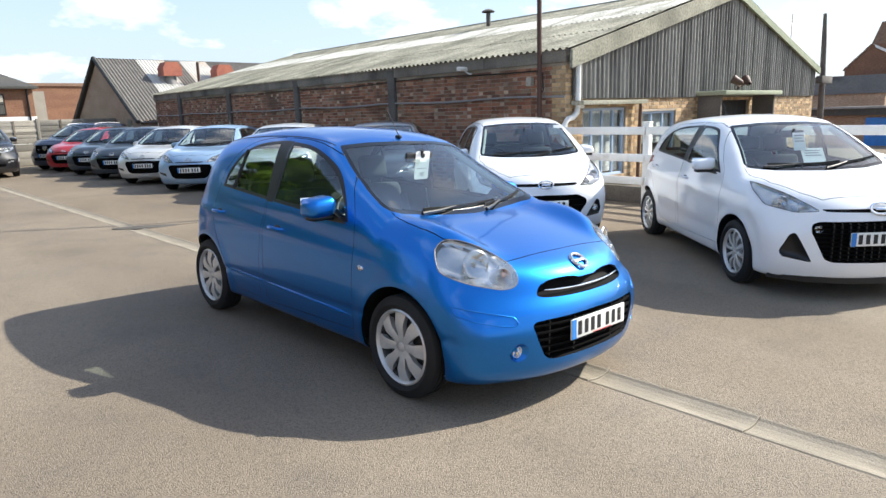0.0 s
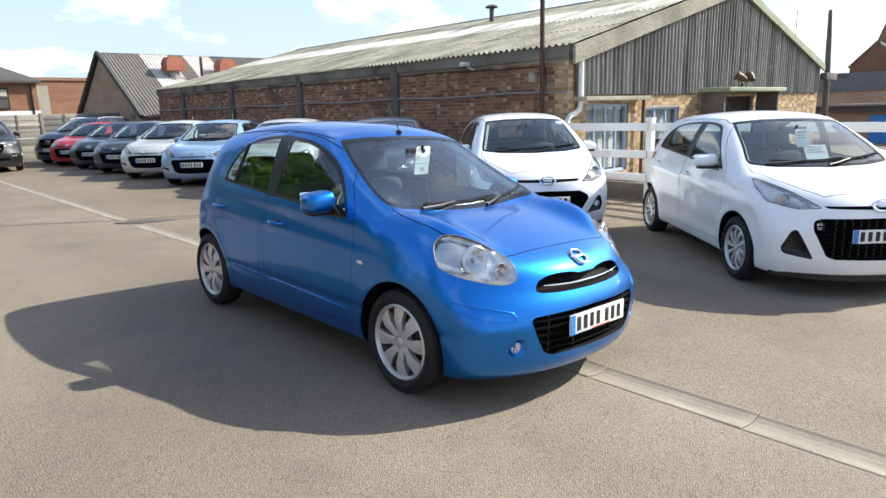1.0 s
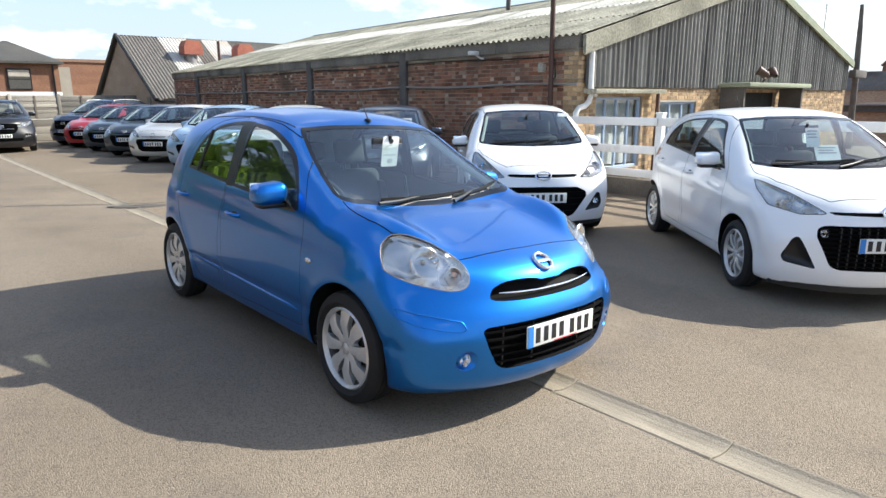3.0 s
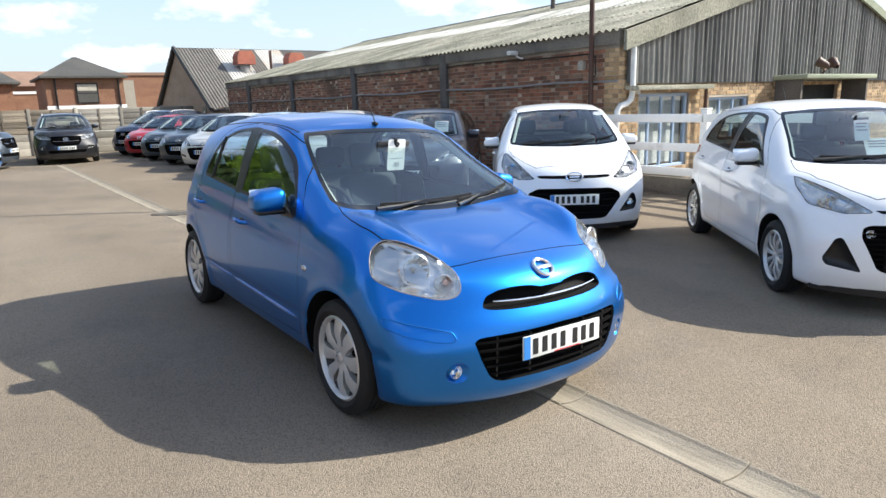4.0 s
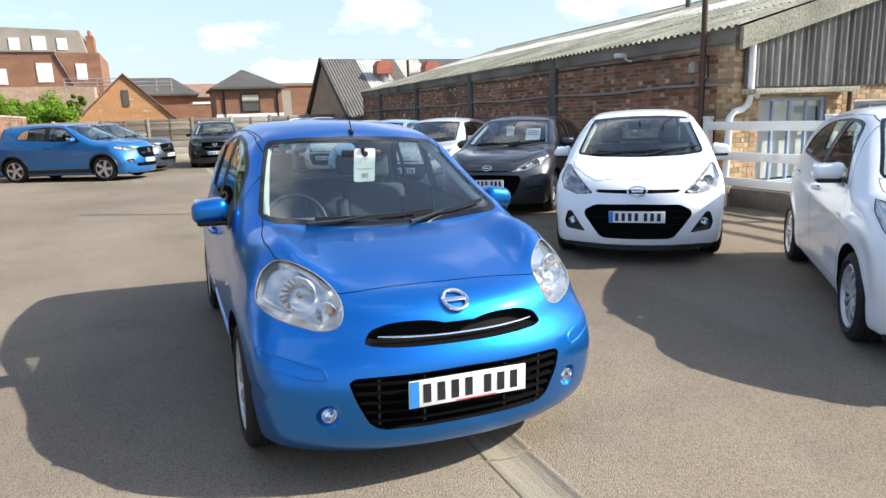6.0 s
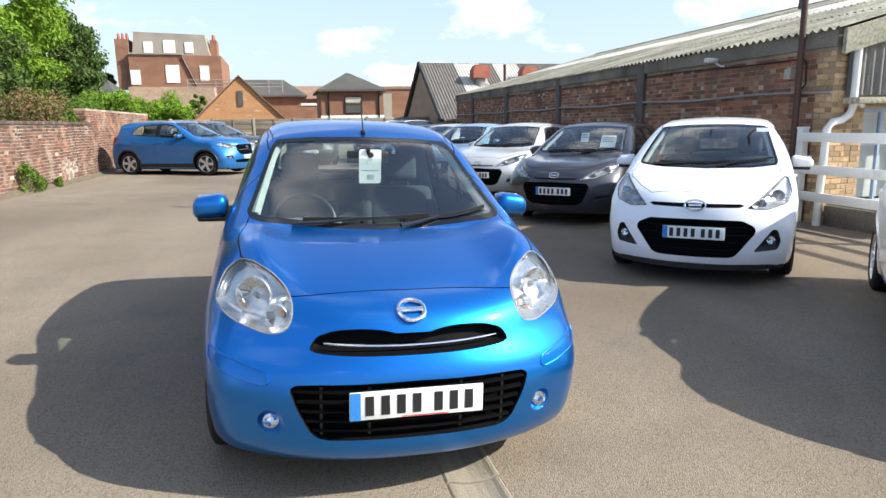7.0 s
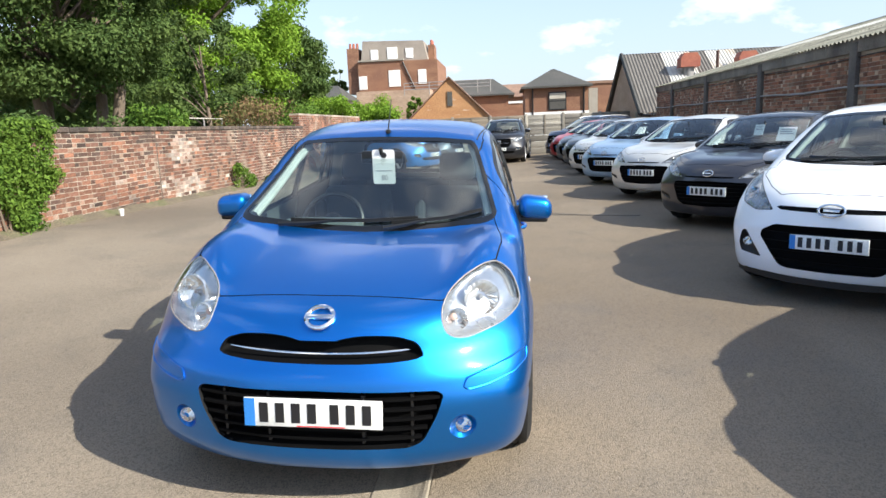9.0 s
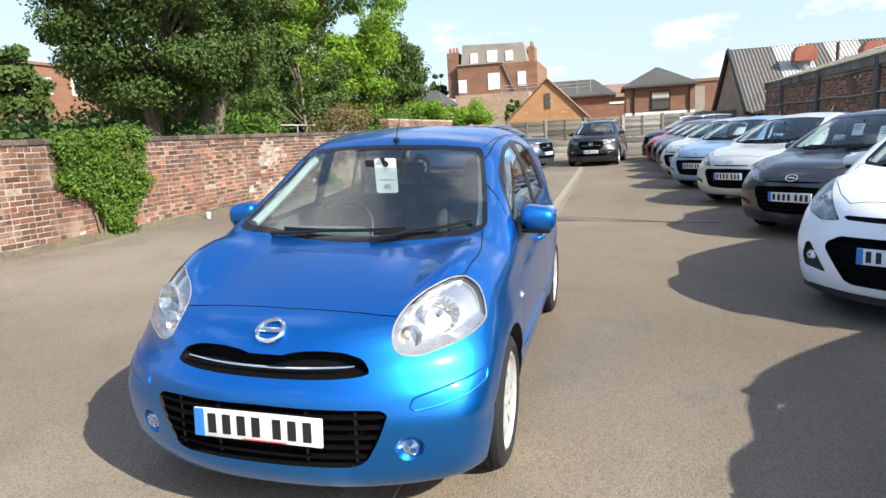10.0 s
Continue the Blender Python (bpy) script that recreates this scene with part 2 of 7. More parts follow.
M_SLATE = surface("slate roof", (0.058, 0.056, 0.05), (0.085, 0.08, 0.072), 0.8, 12, 0.75, 0.4)
M_TILE = surface("brown roof tiles", (0.2, 0.12, 0.085), (0.27, 0.17, 0.12), 0.8, 12, 0.85, 0.4)
M_MANSARD = surface("mansard slate", (0.26, 0.22, 0.185), (0.33, 0.285, 0.24), 0.8, 14, 0.8, 0.3)
M_WHITE = surface("white gloss paint", (0.76, 0.76, 0.74), (0.83, 0.83, 0.81), 2, 50, 0.45, 0.08, stain=((0.5, 0.48, 0.42), 1.5, (1, 1, 1), 0.62), grain=0.06)
M_BLUEFRAME = plain("blue-grey window paint", (0.33, 0.42, 0.56), 0.5)
M_FENCE = surface("weathered timber", (0.21, 0.175, 0.13), (0.3, 0.255, 0.195), 1.2, 30, 0.9, 0.4, vary="object", c3=(0.16, 0.13, 0.1), stretch=(0.4, 1, 3))
M_CONCPOST = surface("fence concrete", (0.34, 0.31, 0.26), (0.42, 0.385, 0.33), 1.5, 40, 0.9, 0.4, vary="object", c3=(0.27, 0.245, 0.2))
M_RUST = plain("rust brown steel", (0.075, 0.035, 0.024), 0.6)
M_REDSTACK = surface("rusty red stack", (0.3, 0.09, 0.06), (0.38, 0.13, 0.08), 2, 30, 0.8, 0.3)
M_GREYPIPE = plain("grey plastic pipe", (0.26, 0.25, 0.24), 0.5)
M_WHITEPIPE = plain("white plastic pipe", (0.72, 0.72, 0.69), 0.4)
M_COPING = surface("weathered coping brick", (0.085, 0.062, 0.05), (0.14, 0.1, 0.078), 2, 40, 0.95, 0.6, vary="island", c3=(0.07, 0.06, 0.05), grain=0.4)
# near-black colour that stands in for the shade inside openings
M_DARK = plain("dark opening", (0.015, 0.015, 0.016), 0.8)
M_PANE = glass("window glass", (0.85, 0.88, 0.88), 0.08)
M_BARK = surface("bark", (0.12, 0.09, 0.065), (0.2, 0.155, 0.115), 3, 30, 0.95, 0.8, stretch=(2, 2, 0.4))
M_LEAF_DARK = foliage("dark green leaves", (0.042, 0.084, 0.022), (0.10, 0.152, 0.04), (0.122, 0.175, 0.045))
M_LEAF_LIGHT = foliage("bright green leaves", (0.125, 0.235, 0.02), (0.215, 0.335, 0.036), (0.16, 0.28, 0.026))
M_LEAF_IVY = foliage("ivy leaves", (0.045, 0.105, 0.016), (0.13, 0.22, 0.03), (0.18, 0.27, 0.04))
M_LEAF_DRY = foliage("reddish shrub leaves", (0.2, 0.11, 0.06), (0.16, 0.17, 0.06), (0.3, 0.18, 0.12))
# car materials
M_BLUE = paint("bright metallic blue paint", (0.002, 0.170, 0.585), 0.92, 0.35, 0.06)
M_BLUE.node_tree.nodes["Principled BSDF"].inputs["Coat Weight"].default_value = 0.7
M_BLUE.node_tree.nodes["Principled BSDF"].inputs["Coat Roughness"].default_value = 0.06
M_CARWHITE = paint("white car paint", (0.86, 0.865, 0.87), 0.0, 0.35, 0.0)
M_CARGREY = paint("dark grey metallic paint", (0.042, 0.043, 0.054), 0.5, 0.35)
M_CARSILVER = paint("silver metallic paint", (0.62, 0.62, 0.60), 0.4, 0.38)
M_CARPALEBLUE = paint("pale blue metallic paint", (0.27, 0.40, 0.58), 0.4, 0.38)
M_CARSLATE = paint("slate blue metallic paint", (0.05, 0.065, 0.085), 0.5, 0.35)
M_CARRED = paint("red car paint", (0.45, 0.02, 0.03), 0.2, 0.35)
M_CARNAVY = paint("navy metallic paint", (0.03, 0.045, 0.085), 0.4, 0.35)
M_CARBLACK = paint("black car paint", (0.012, 0.012, 0.014), 0.2, 0.35)
M_SUVBLUE = paint("mid blue metallic paint", (0.015, 0.15, 0.43), 0.45, 0.35)
M_RUBBER = plain("tyre rubber", (0.010, 0.010, 0.0105), 0.8, fine=60, bump=0.15)
M_TRIM = plain("black plastic trim", (0.008, 0.008, 0.0085), 0.42, fine=300)
M_CABIN = plain("dark grey cabin trim", (0.10, 0.12, 0.122), 0.75, fine=250)
M_CLOTH = plain("charcoal seat cloth", (0.042, 0.05, 0.054), 0.95, fine=400, bump=0.2)
M_PALETRIM = plain("pale grey pillar trim", (0.42, 0.45, 0.42), 0.7)
M_ALLOY = plain("silver alloy", (0.62, 0.62, 0.61), 0.34, 0.45)
M_BARREL = plain("dark wheel barrel", (0.06, 0.06, 0.06), 0.5, 0.5)
M_CHROME = plain("chrome", (0.85, 0.85, 0.85), 0.06, 1.0, bump=0.0)
M_REFLECTOR = surface("lamp reflector", (0.55, 0.56, 0.57), (0.86, 0.87, 0.88), 40, 70, 0.15, 0.35, 0.75, stretch=(3.0, 1.0, 0.6), grain=0.06)
M_LAMPBACK = plain("silvered lamp housing", (0.66, 0.67, 0.68), 0.22, 0.85, bump=0.0)
M_BOWL = plain("polished lamp bowl", (0.88, 0.88, 0.88), 0.10, 1.0, bump=0.0)
M_BEZEL = plain("smoked lamp bezel", (0.46, 0.47, 0.49), 0.24, 0.7, bump=0.0)
M_LENS = glass("clear lamp lens", (0.95, 0.96, 0.96), 0.04)
M_AMBER = plain("amber bulb", (0.70, 0.48, 0.40), 0.2)
M_REDLENS = plain("red lamp lens", (0.30, 0.006, 0.008), 0.2, coat=0.6)
M_CARGLASS = glass("car window glass", (0.84, 0.94, 0.925), 0.13)
M_GRILLE = plain("black grille plastic", (0.003, 0.003, 0.0033), 0.7, bump=0.0)
M_GRILLE.node_tree.nodes["Principled BSDF"].inputs["Specular IOR Level"].default_value = 0.08
M_FRIT = plain("black glazing border", (0.006, 0.006, 0.0065), 0.12, bump=0.0)
M_SOIL = surface("dirt and moss", (0.10, 0.08, 0.055), (0.16, 0.13, 0.085), 2.5, 50, 0.95, 1.0, stain=((0.07, 0.09, 0.03), 2.5), grain=0.5)
M_SOOTBRICK = surface("soot-darkened old brick", (0.085, 0.052, 0.04), (0.16, 0.085, 0.06), 1.2, 38, 0.95, 0.8, vary="island", c3=(0.06, 0.048, 0.042), amount=0.7, grain=0.4)
M_PATCH = asphalt("dark asphalt repair", (0.045, 0.041, 0.037), (0.07, 0.064, 0.057))
M_LIME = surface("limewashed old brick", (0.50, 0.46, 0.41), (0.28, 0.20, 0.155), 5, 38, 0.95, 0.8, vary="island", c3=(0.26, 0.16, 0.12), amount=0.8, grain=0.35)
M_PLATE = plain("white number plate", (0.80, 0.80, 0.76), 0.35)
M_PLATEBLUE = plain("blue plate band", (0.03, 0.21, 0.60), 0.4)
M_INK = plain("black ink", (0.012, 0.012, 0.014), 0.5)
M_REDINK = plain("red ink", (0.6, 0.05, 0.06), 0.5)
M_GREYINK = plain("grey print", (0.28, 0.28, 0.30), 0.6)
M_PAPER = plain("white paper", (0.8, 0.8, 0.78), 0.7)
M_STEEL = plain("dark brake steel", (0.09, 0.085, 0.08), 0.5, 0.7)

# ---- mesh tools ----
def part(name, bm, material, parent=None, label="", smooth=True, bevel=0.0):
    """Links a bmesh as one mesh object under a thing or a part."""
    me = bpy.data.meshes.new(name)
    bmesh.ops.recalc_face_normals(bm, faces=bm.faces) if smooth != "keep" else None
    if smooth:
        for f in bm.faces:
            f.smooth = True
    bm.to_mesh(me)
    bm.free()
    for m in material if isinstance(material, (list, tuple)) else (material,):
        me.materials.append(m)
    ob = new(name, me)
    ob.parent = parent
    if smooth and smooth != "keep":
        me.set_sharp_from_angle(angle=radians(38))
    if label:
        tagged(ob, label)
    return ob


def thing(name, label, category, m=None, group="", kind=""):
    ob = new(name)
    ob.empty_display_size = 0.2
    if m is not None:
        ob.matrix_basis = m
    return tagged(ob, label, category, group, kind)


def box(bm, lo, hi, bevel=0.0, m=None, seg=2, mat=0):
    """A box from corner to corner, its edges rounded by bevel."""
    c, s = [(a + b) / 2 for a, b in zip(lo, hi)], [abs(b - a) for a, b in zip(lo, hi)]
    made = bmesh.ops.create_cube(bm, size=1, matrix=(m or Matrix()) @ Matrix.Translation(c) @ Matrix.Diagonal((*s, 1)))
    faces = list({f for v in made["verts"] for f in v.link_faces})
    for f in faces:
        f.material_index = mat
    if bevel:
        bmesh.ops.bevel(bm, geom=list({e for f in faces for e in f.edges}), offset=min(bevel, min(s) * 0.45), segments=seg, profile=0.5, affect="EDGES", material=-1)
    return bm


def boxes(*items, bevel=0.0):
    bm = bmesh.new()
    for lo, hi in items:
        box(bm, lo, hi, bevel)
    return bm


def tube(bm, points, r, seg=10, closed=False, caps=True):
    """A round bar along points; r: one radius or one for each point."""
    pts = [Vector(p) for p in points]
    rs = r if isinstance(r, (list, tuple)) else [r] * len(pts)
    rings, n = [], len(pts)
    side = None
    for i, p in enumerate(pts):
        a, b = pts[(i - 1) % n if closed else max(i - 1, 0)], pts[(i + 1) % n if closed else min(i + 1, n - 1)]
        d = (b - a).normalized()
        if side is None:
            side = d.orthogonal().normalized()
        side = (side - d * side.dot(d)).normalized()
        up = d.cross(side)
        rings.append([bm.verts.new(p + (side * math.cos(k * math.tau / seg) + up * math.sin(k * math.tau / seg)) * rs[i]) for k in range(seg)])
    for i in range(n if closed else n - 1):
        a, b = rings[i], rings[(i + 1) % n]
        for k in range(seg):
            bm.faces.new((a[k], a[(k + 1) % seg], b[(k + 1) % seg], b[k]))
    if caps and not closed:
        bm.faces.new(rings[0][::-1])
        bm.faces.new(rings[-1])
    return bm


def lathe(bm, profile, axis="x", seg=40, centre=(0, 0, 0), closed=False):
    """Turns a profile of (along, radius) about an axis through centre."""
    c = Vector(centre)
    rings = []
    for a, r in profile:
        ring = []
        for k in range(seg):
            u, v = r * math.cos(k * math.tau / seg), r * math.sin(k * math.tau / seg)
            ring.append(bm.verts.new(c + Vector({"x": (a, u, v), "y": (u, a, v), "z": (u, v, a)}[axis])))
        rings.append(ring)
    for a, b in zip(rings, rings[1:] + (rings[:1] if closed else [])):
        for k in range(seg):
            bm.faces.new((a[k], a[(k + 1) % seg], b[(k + 1) % seg], b[k]))
    return bm


def ball(bm, c, r, seg=16):
    r = r if isinstance(r, (list, tuple)) else (r, r, r)
    bmesh.ops.create_uvsphere(bm, u_segments=seg, v_segments=seg // 2, radius=1, matrix=Matrix.Translation(c) @ Matrix.Diagonal((*r, 1)))
    return bm


def prism(bm, outline, a, b, plane="xz"):
    """Extrudes a flat outline between a and b along the axis that the plane lacks."""
    def at(p, d):
        return {"xz": (p[0], d, p[1]), "yz": (d, p[0], p[1]), "xy": (p[0], p[1], d)}[plane]
    lo, hi = [bm.verts.new(at(p, a)) for p in outline], [bm.verts.new(at(p, b)) for p in outline]
    bm.faces.new(lo)
    bm.faces.new(hi[::-1])
    for i in range(len(outline)):
        j = (i + 1) % len(outline)
        bm.faces.new((lo[i], hi[i], hi[j], lo[j]))
    return bm


def arrays(name, verts, faces, material, parent=None, smooth=False):
    me = bpy.data.meshes.new(name)
    me.from_pydata(verts if isinstance(verts, list) else verts.tolist(), [], faces if isinstance(faces, list) else faces.tolist())
    me.materials.append(material)
    if smooth:
        me.shade_smooth()
    me.update()
    ob = new(name, me)
    ob.parent = parent
    return ob


def curve(*pts):
    """A smooth curve through (x, y) pairs with no overshoot."""
    xs, ys = np.array(pts, float).T
    s = np.diff(ys) / np.diff(xs)
    m = np.zeros(len(xs))
    m[0], m[-1] = s[0], s[-1]
    for i in range(1, len(xs) - 1):
        if s[i - 1] * s[i] > 0:
            h0, h1 = xs[i] - xs[i - 1], xs[i + 1] - xs[i]
            w1, w2 = 2 * h1 + h0, h1 + 2 * h0
            m[i] = (w1 + w2) / (w1 / s[i - 1] + w2 / s[i])

    def at(x):
        x = np.clip(x, xs[0], xs[-1])
        i = np.clip(np.searchsorted(xs, x) - 1, 0, len(xs) - 2)
        h = xs[i + 1] - xs[i]
        t = (x - xs[i]) / h
        return ((2 * t**3 - 3 * t**2 + 1) * ys[i] + (t**3 - 2 * t**2 + t) * h * m[i] + (3 * t**2 - 2 * t**3) * ys[i + 1] + (t**3 - t**2) * h * m[i + 1])
    return at


def smax(a, b, k):
    h = np.maximum(k - np.abs(a - b), 0) / k
    return np.maximum(a, b) + h * h * k * 0.25


# ---- car bodies ----
class Shape:
    """The skin of a car body: nose towards -y, ground at z 0."""

    def __init__(self, s):
        self.s = s

    def field(self, x, y, z):
        s, ax = self.s, np.abs(x)
        w = s["wide"](y) * s["tuck"](z)
        for wy in s["axles"]:
            d = np.sqrt((y - wy) ** 2 + (z - s["radius"]) ** 2)
            w = w + s["flare"] * np.exp(-((d - s["arch"] - 0.02) / 0.05) ** 2)
        for (cz, slope, depth, thick) in s["swage"]:
            w = w + depth * np.exp(-((z - cz - slope * y) / thick) ** 2)
        a = ax - w
        top = s["top"](y) - s["crown"](y) * x * x + s["hump"](y) * np.exp(-((ax - s["hump_x"]) / 0.14) ** 2)
        slope = (s["top"](y + 0.02) - s["top"](y - 0.02)) / 0.04
        b = (z - top) / np.sqrt(1 + slope**2)
        c = (s["nose"](z) + s["nose_round"](z) * (ax / 0.8) ** 2.4 - y) * 0.93
        d = (y - s["tail"](z) + s["tail_round"] * (ax / 0.8) ** 2.6) * 0.95
        f = smax(a, b, s["soft"](y))
        f = smax(f, c, 0.10)
        f = smax(f, d, 0.10)
        return smax(f, s["floor"](y) - z, 0.05)

    def shoot(self, p, d, far):
        lo, hi = np.zeros(len(p)), np.full(len(p), float(far))
        for _ in range(34):
            mid = (lo + hi) / 2
            q = p + d * mid[:, None]
            out = self.field(q[:, 0], q[:, 1], q[:, 2]) > 0
            hi, lo = np.where(out, mid, hi), np.where(out, lo, mid)
        return p + d * hi[:, None]

    def front(self, x, z, push=0.0):
        """The y of the nose at x, z."""
        p = np.array([[x, -0.9, z]], float)
        return float(self.shoot(p, np.array([[0, -1.0, 0]]), 2.2)[0, 1]) + push

    def side(self, y, z):
        return float(self.shoot(np.array([[0.05, y, z]]), np.array([[1.0, 0, 0]]), 1.5)[0, 0])

    def above(self, x, y):
        return float(self.shoot(np.array([[x, y, 0.5]]), np.array([[0, 0, 1.0]]), 2.0)[0, 2])

    def normals(self, p, h=0.012):
        """Outward normals of the shape at points p."""
        g = np.zeros((len(p), 3))
        for i in range(3):
            d = np.zeros(3)
            d[i] = h
            a, b = p + d, p - d
            g[:, i] = self.field(a[:, 0], a[:, 1], a[:, 2]) - self.field(b[:, 0], b[:, 1], b[:, 2])
        return g / np.maximum(np.linalg.norm(g, axis=1), 1e-9)[:, None]

    def mesh(self, nx, ny, nz):
        s = self.s
        half, h = s["length"] / 2, s["height"]
        bm = bmesh.new()
        keys = [(i, j, k) for i in range(nx + 1) for j in range(ny + 1) for k in range(nz + 1) if i in (0, nx) or j in (0, ny) or k == nz]
        n = np.array(keys, float) / np.array((nx, ny, nz)) * 2 - 1
        inner = np.column_stack((n[:, 0] * 0.32, n[:, 1] * half * 0.62, 0.60 + n[:, 2] * 0.14))
        outer = np.column_stack((n[:, 0] * 1.25, n[:, 1] * (half + 0.75), h * 0.46 + n[:, 2] * h * 0.72))
        pts = self.shoot(inner, outer - inner, 1.0)
        vs = {k: bm.verts.new(p) for k, p in zip(keys, pts)}
        for j in range(ny):
            for k in range(nz):
                bm.faces.new((vs[0, j, k], vs[0, j, k + 1], vs[0, j + 1, k + 1], vs[0, j + 1, k]))
                bm.faces.new((vs[nx, j, k], vs[nx, j + 1, k], vs[nx, j + 1, k + 1], vs[nx, j, k + 1]))
        for i in range(nx):
            for k in range(nz):
                bm.faces.new((vs[i, 0, k], vs[i + 1, 0, k], vs[i + 1, 0, k + 1], vs[i, 0, k + 1]))
                bm.faces.new((vs[i, ny, k], vs[i, ny, k + 1], vs[i + 1, ny, k + 1], vs[i + 1, ny, k]))
            for j in range(ny):
                bm.faces.new((vs[i, j, nz], vs[i + 1, j, nz], vs[i + 1, j + 1, nz], vs[i, j + 1, nz]))
        bm.faces.layers.int.new("zone")
        bm.normal_update()
        return bm


VIEWS = {"left": ((0, 1, 0), (0, 0, 1)), "right": ((0, 1, 0), (0, 0, 1)), "front": ((1, 0, 0), (0, 0, 1)), "rear": ((1, 0, 0), (0, 0, 1)), "top": ((1, 0, 0), (0, 1, 0))}


def faces_to(view, c, n, reach):
    return {"left": c.x < -0.2 and n.x < -0.2, "right": c.x > 0.2 and n.x > 0.2, "front": c.y < reach and n.y < -0.05,
            "rear": c.y > reach and n.y > 0.05, "top": n.z > 0.25}[view]


def turned(poly):
    area = sum(a[0] * b[1] - b[0] * a[1] for a, b in zip(poly, poly[1:] + poly[:1]))
    return list(poly) if area > 0 else list(poly)[::-1]


def shrink(poly, d):
    """A convex outline with every edge moved inwards by d."""
    poly = turned(poly)
    out = [Vector(p) for p in poly]
    for p, q in zip(poly, poly[1:] + poly[:1]):
        e = Vector(q) - Vector(p)
        if e.length < 1e-6:
            continue
        n = Vector((-e.y, e.x)).normalized()
        c = Vector(p) + n * d
        kept = []
        for a, b in zip(out, out[1:] + out[:1]):
            da, db = (a - c).dot(n), (b - c).dot(n)
            if da >= 0:
                kept.append(a)
            if da * db < 0:
                kept.append(a + (b - a) * (da / (da - db)))
        out = kept
    return [tuple(p) for p in out]


def rounded(poly, r, seg=4):
    """A convex outline with its corners rounded."""
    poly, out = turned(poly), []
    for i in range(len(poly)):
        a, b, c = Vector(poly[i - 1]), Vector(poly[i]), Vector(poly[(i + 1) % len(poly)])
        k = min(r, (a - b).length * 0.45, (c - b).length * 0.45)
        p, q = b + (a - b).normalized() * k, b + (c - b).normalized() * k
        for j in range(seg + 1):
            t = j / seg
            out.append(tuple(p * (1 - t) ** 2 + b * 2 * t * (1 - t) + q * t * t))
    return out


def eased(poly, turn=48, rounds=2):
    """Softens the blunt corners of an outline and keeps the sharp ones."""
    for _ in range(rounds):
        out = []
        for i, p in enumerate(poly):
            a, b = Vector(poly[i - 1]), Vector(poly[(i + 1) % len(poly)])
            v = Vector(p)
            if math.degrees((v - a).angle(b - v)) < turn and (v - a).length > 0.02 and (b - v).length > 0.02:
                out += [tuple(v + (a - v) * 0.27), tuple(v + (b - v) * 0.27)]
            else:
                out.append(tuple(p))
        poly = out
    return poly


def zone(bm, view, poly, take, give, reach=0.0):
    """Cuts a convex outline, seen along a view, out of the faces of zone take, and gives it the number give."""
    lay = bm.faces.layers.int["zone"]
    u, v = (Vector(a) for a in VIEWS[view])
    poly = turned(poly)
    us, vs = [p[0] for p in poly], [p[1] for p in poly]
    inside = []
    for f in bm.faces:
        if f[lay] != take:
            continue
        pu, pv = [w.co.dot(u) for w in f.verts], [w.co.dot(v) for w in f.verts]
        if max(pu) < min(us) or min(pu) > max(us) or max(pv) < min(vs) or min(pv) > max(vs):
            continue
        if faces_to(view, f.calc_center_median(), f.normal, reach):
            inside.append(f)
    for a, b in zip(poly, poly[1:] + poly[:1]):
        if not inside:
            break
        no, co = u * (b[1] - a[1]) - v * (b[0] - a[0]), u * a[0] + v * a[1]
        if no.length < 1e-7:
            continue
        no.normalize()
        geom = list({e for f in inside for e in f.edges}) + list({w for f in inside for w in f.verts}) + inside
        got = bmesh.ops.bisect_plane(bm, geom=geom, dist=1e-5, plane_co=co, plane_no=no)["geom"]
        inside = [f for f in got if isinstance(f, bmesh.types.BMFace) and (f.calc_center_median() - co).dot(no) < 0]
    for f in inside:
        f[lay] = give
        f.normal_update()


def lift(bm, zones, sink=0.0):
    """A new bmesh of the faces of some zones, moved inwards by sink."""
    lay = bm.faces.layers.int["zone"]
    zones = zones if isinstance(zones, (list, tuple, set)) else (zones,)
    out, seen = bmesh.new(), {}
    for f in bm.faces:
        if f[lay] in zones:
            for w in f.verts:
                if w not in seen:
                    seen[w] = out.verts.new(w.co - w.normal * sink)
            try:
                g = out.faces.new([seen[w] for w in f.verts])
                g.smooth = True
            except ValueError:
                pass
    return out


def bowl(bm, zones, depth, way=(0, 1, 0), lip=0.03):
    """A dish behind the faces of some zones: its rim stays, its middle is pushed along way."""
    out = lift(bm, zones)
    rim = {w for e in out.edges if e.is_boundary for w in e.verts}
    inner = [w for w in out.verts if w not in rim]
    for w in inner:
        near = min((w.co - r.co).length for r in rim)
        w.co += Vector(way) * depth * min(near / lip, 1.0)
    return out

def circle(c, r, n=28, squash=1.0):
    return [(c[0] + r * math.cos(i * math.tau / n), c[1] + r * squash * math.sin(i * math.tau / n)) for i in range(n)]


def mirrored(poly):
    return [(-x, z) for x, z in poly]


def both(half):
    """A closed symmetrical outline from its right half, listed from bottom to top."""
    return list(half) + [(-x, z) for x, z in reversed(half) if x > 1e-6]


def sleek(ob, sh):
    """Gives a piece of a body the true normals of the body's shape."""
    me = ob.data
    co = np.array([v.co for v in me.vertices])
    me.normals_split_custom_set_from_vertices([tuple(n) for n in sh.normals(co)])
    return ob


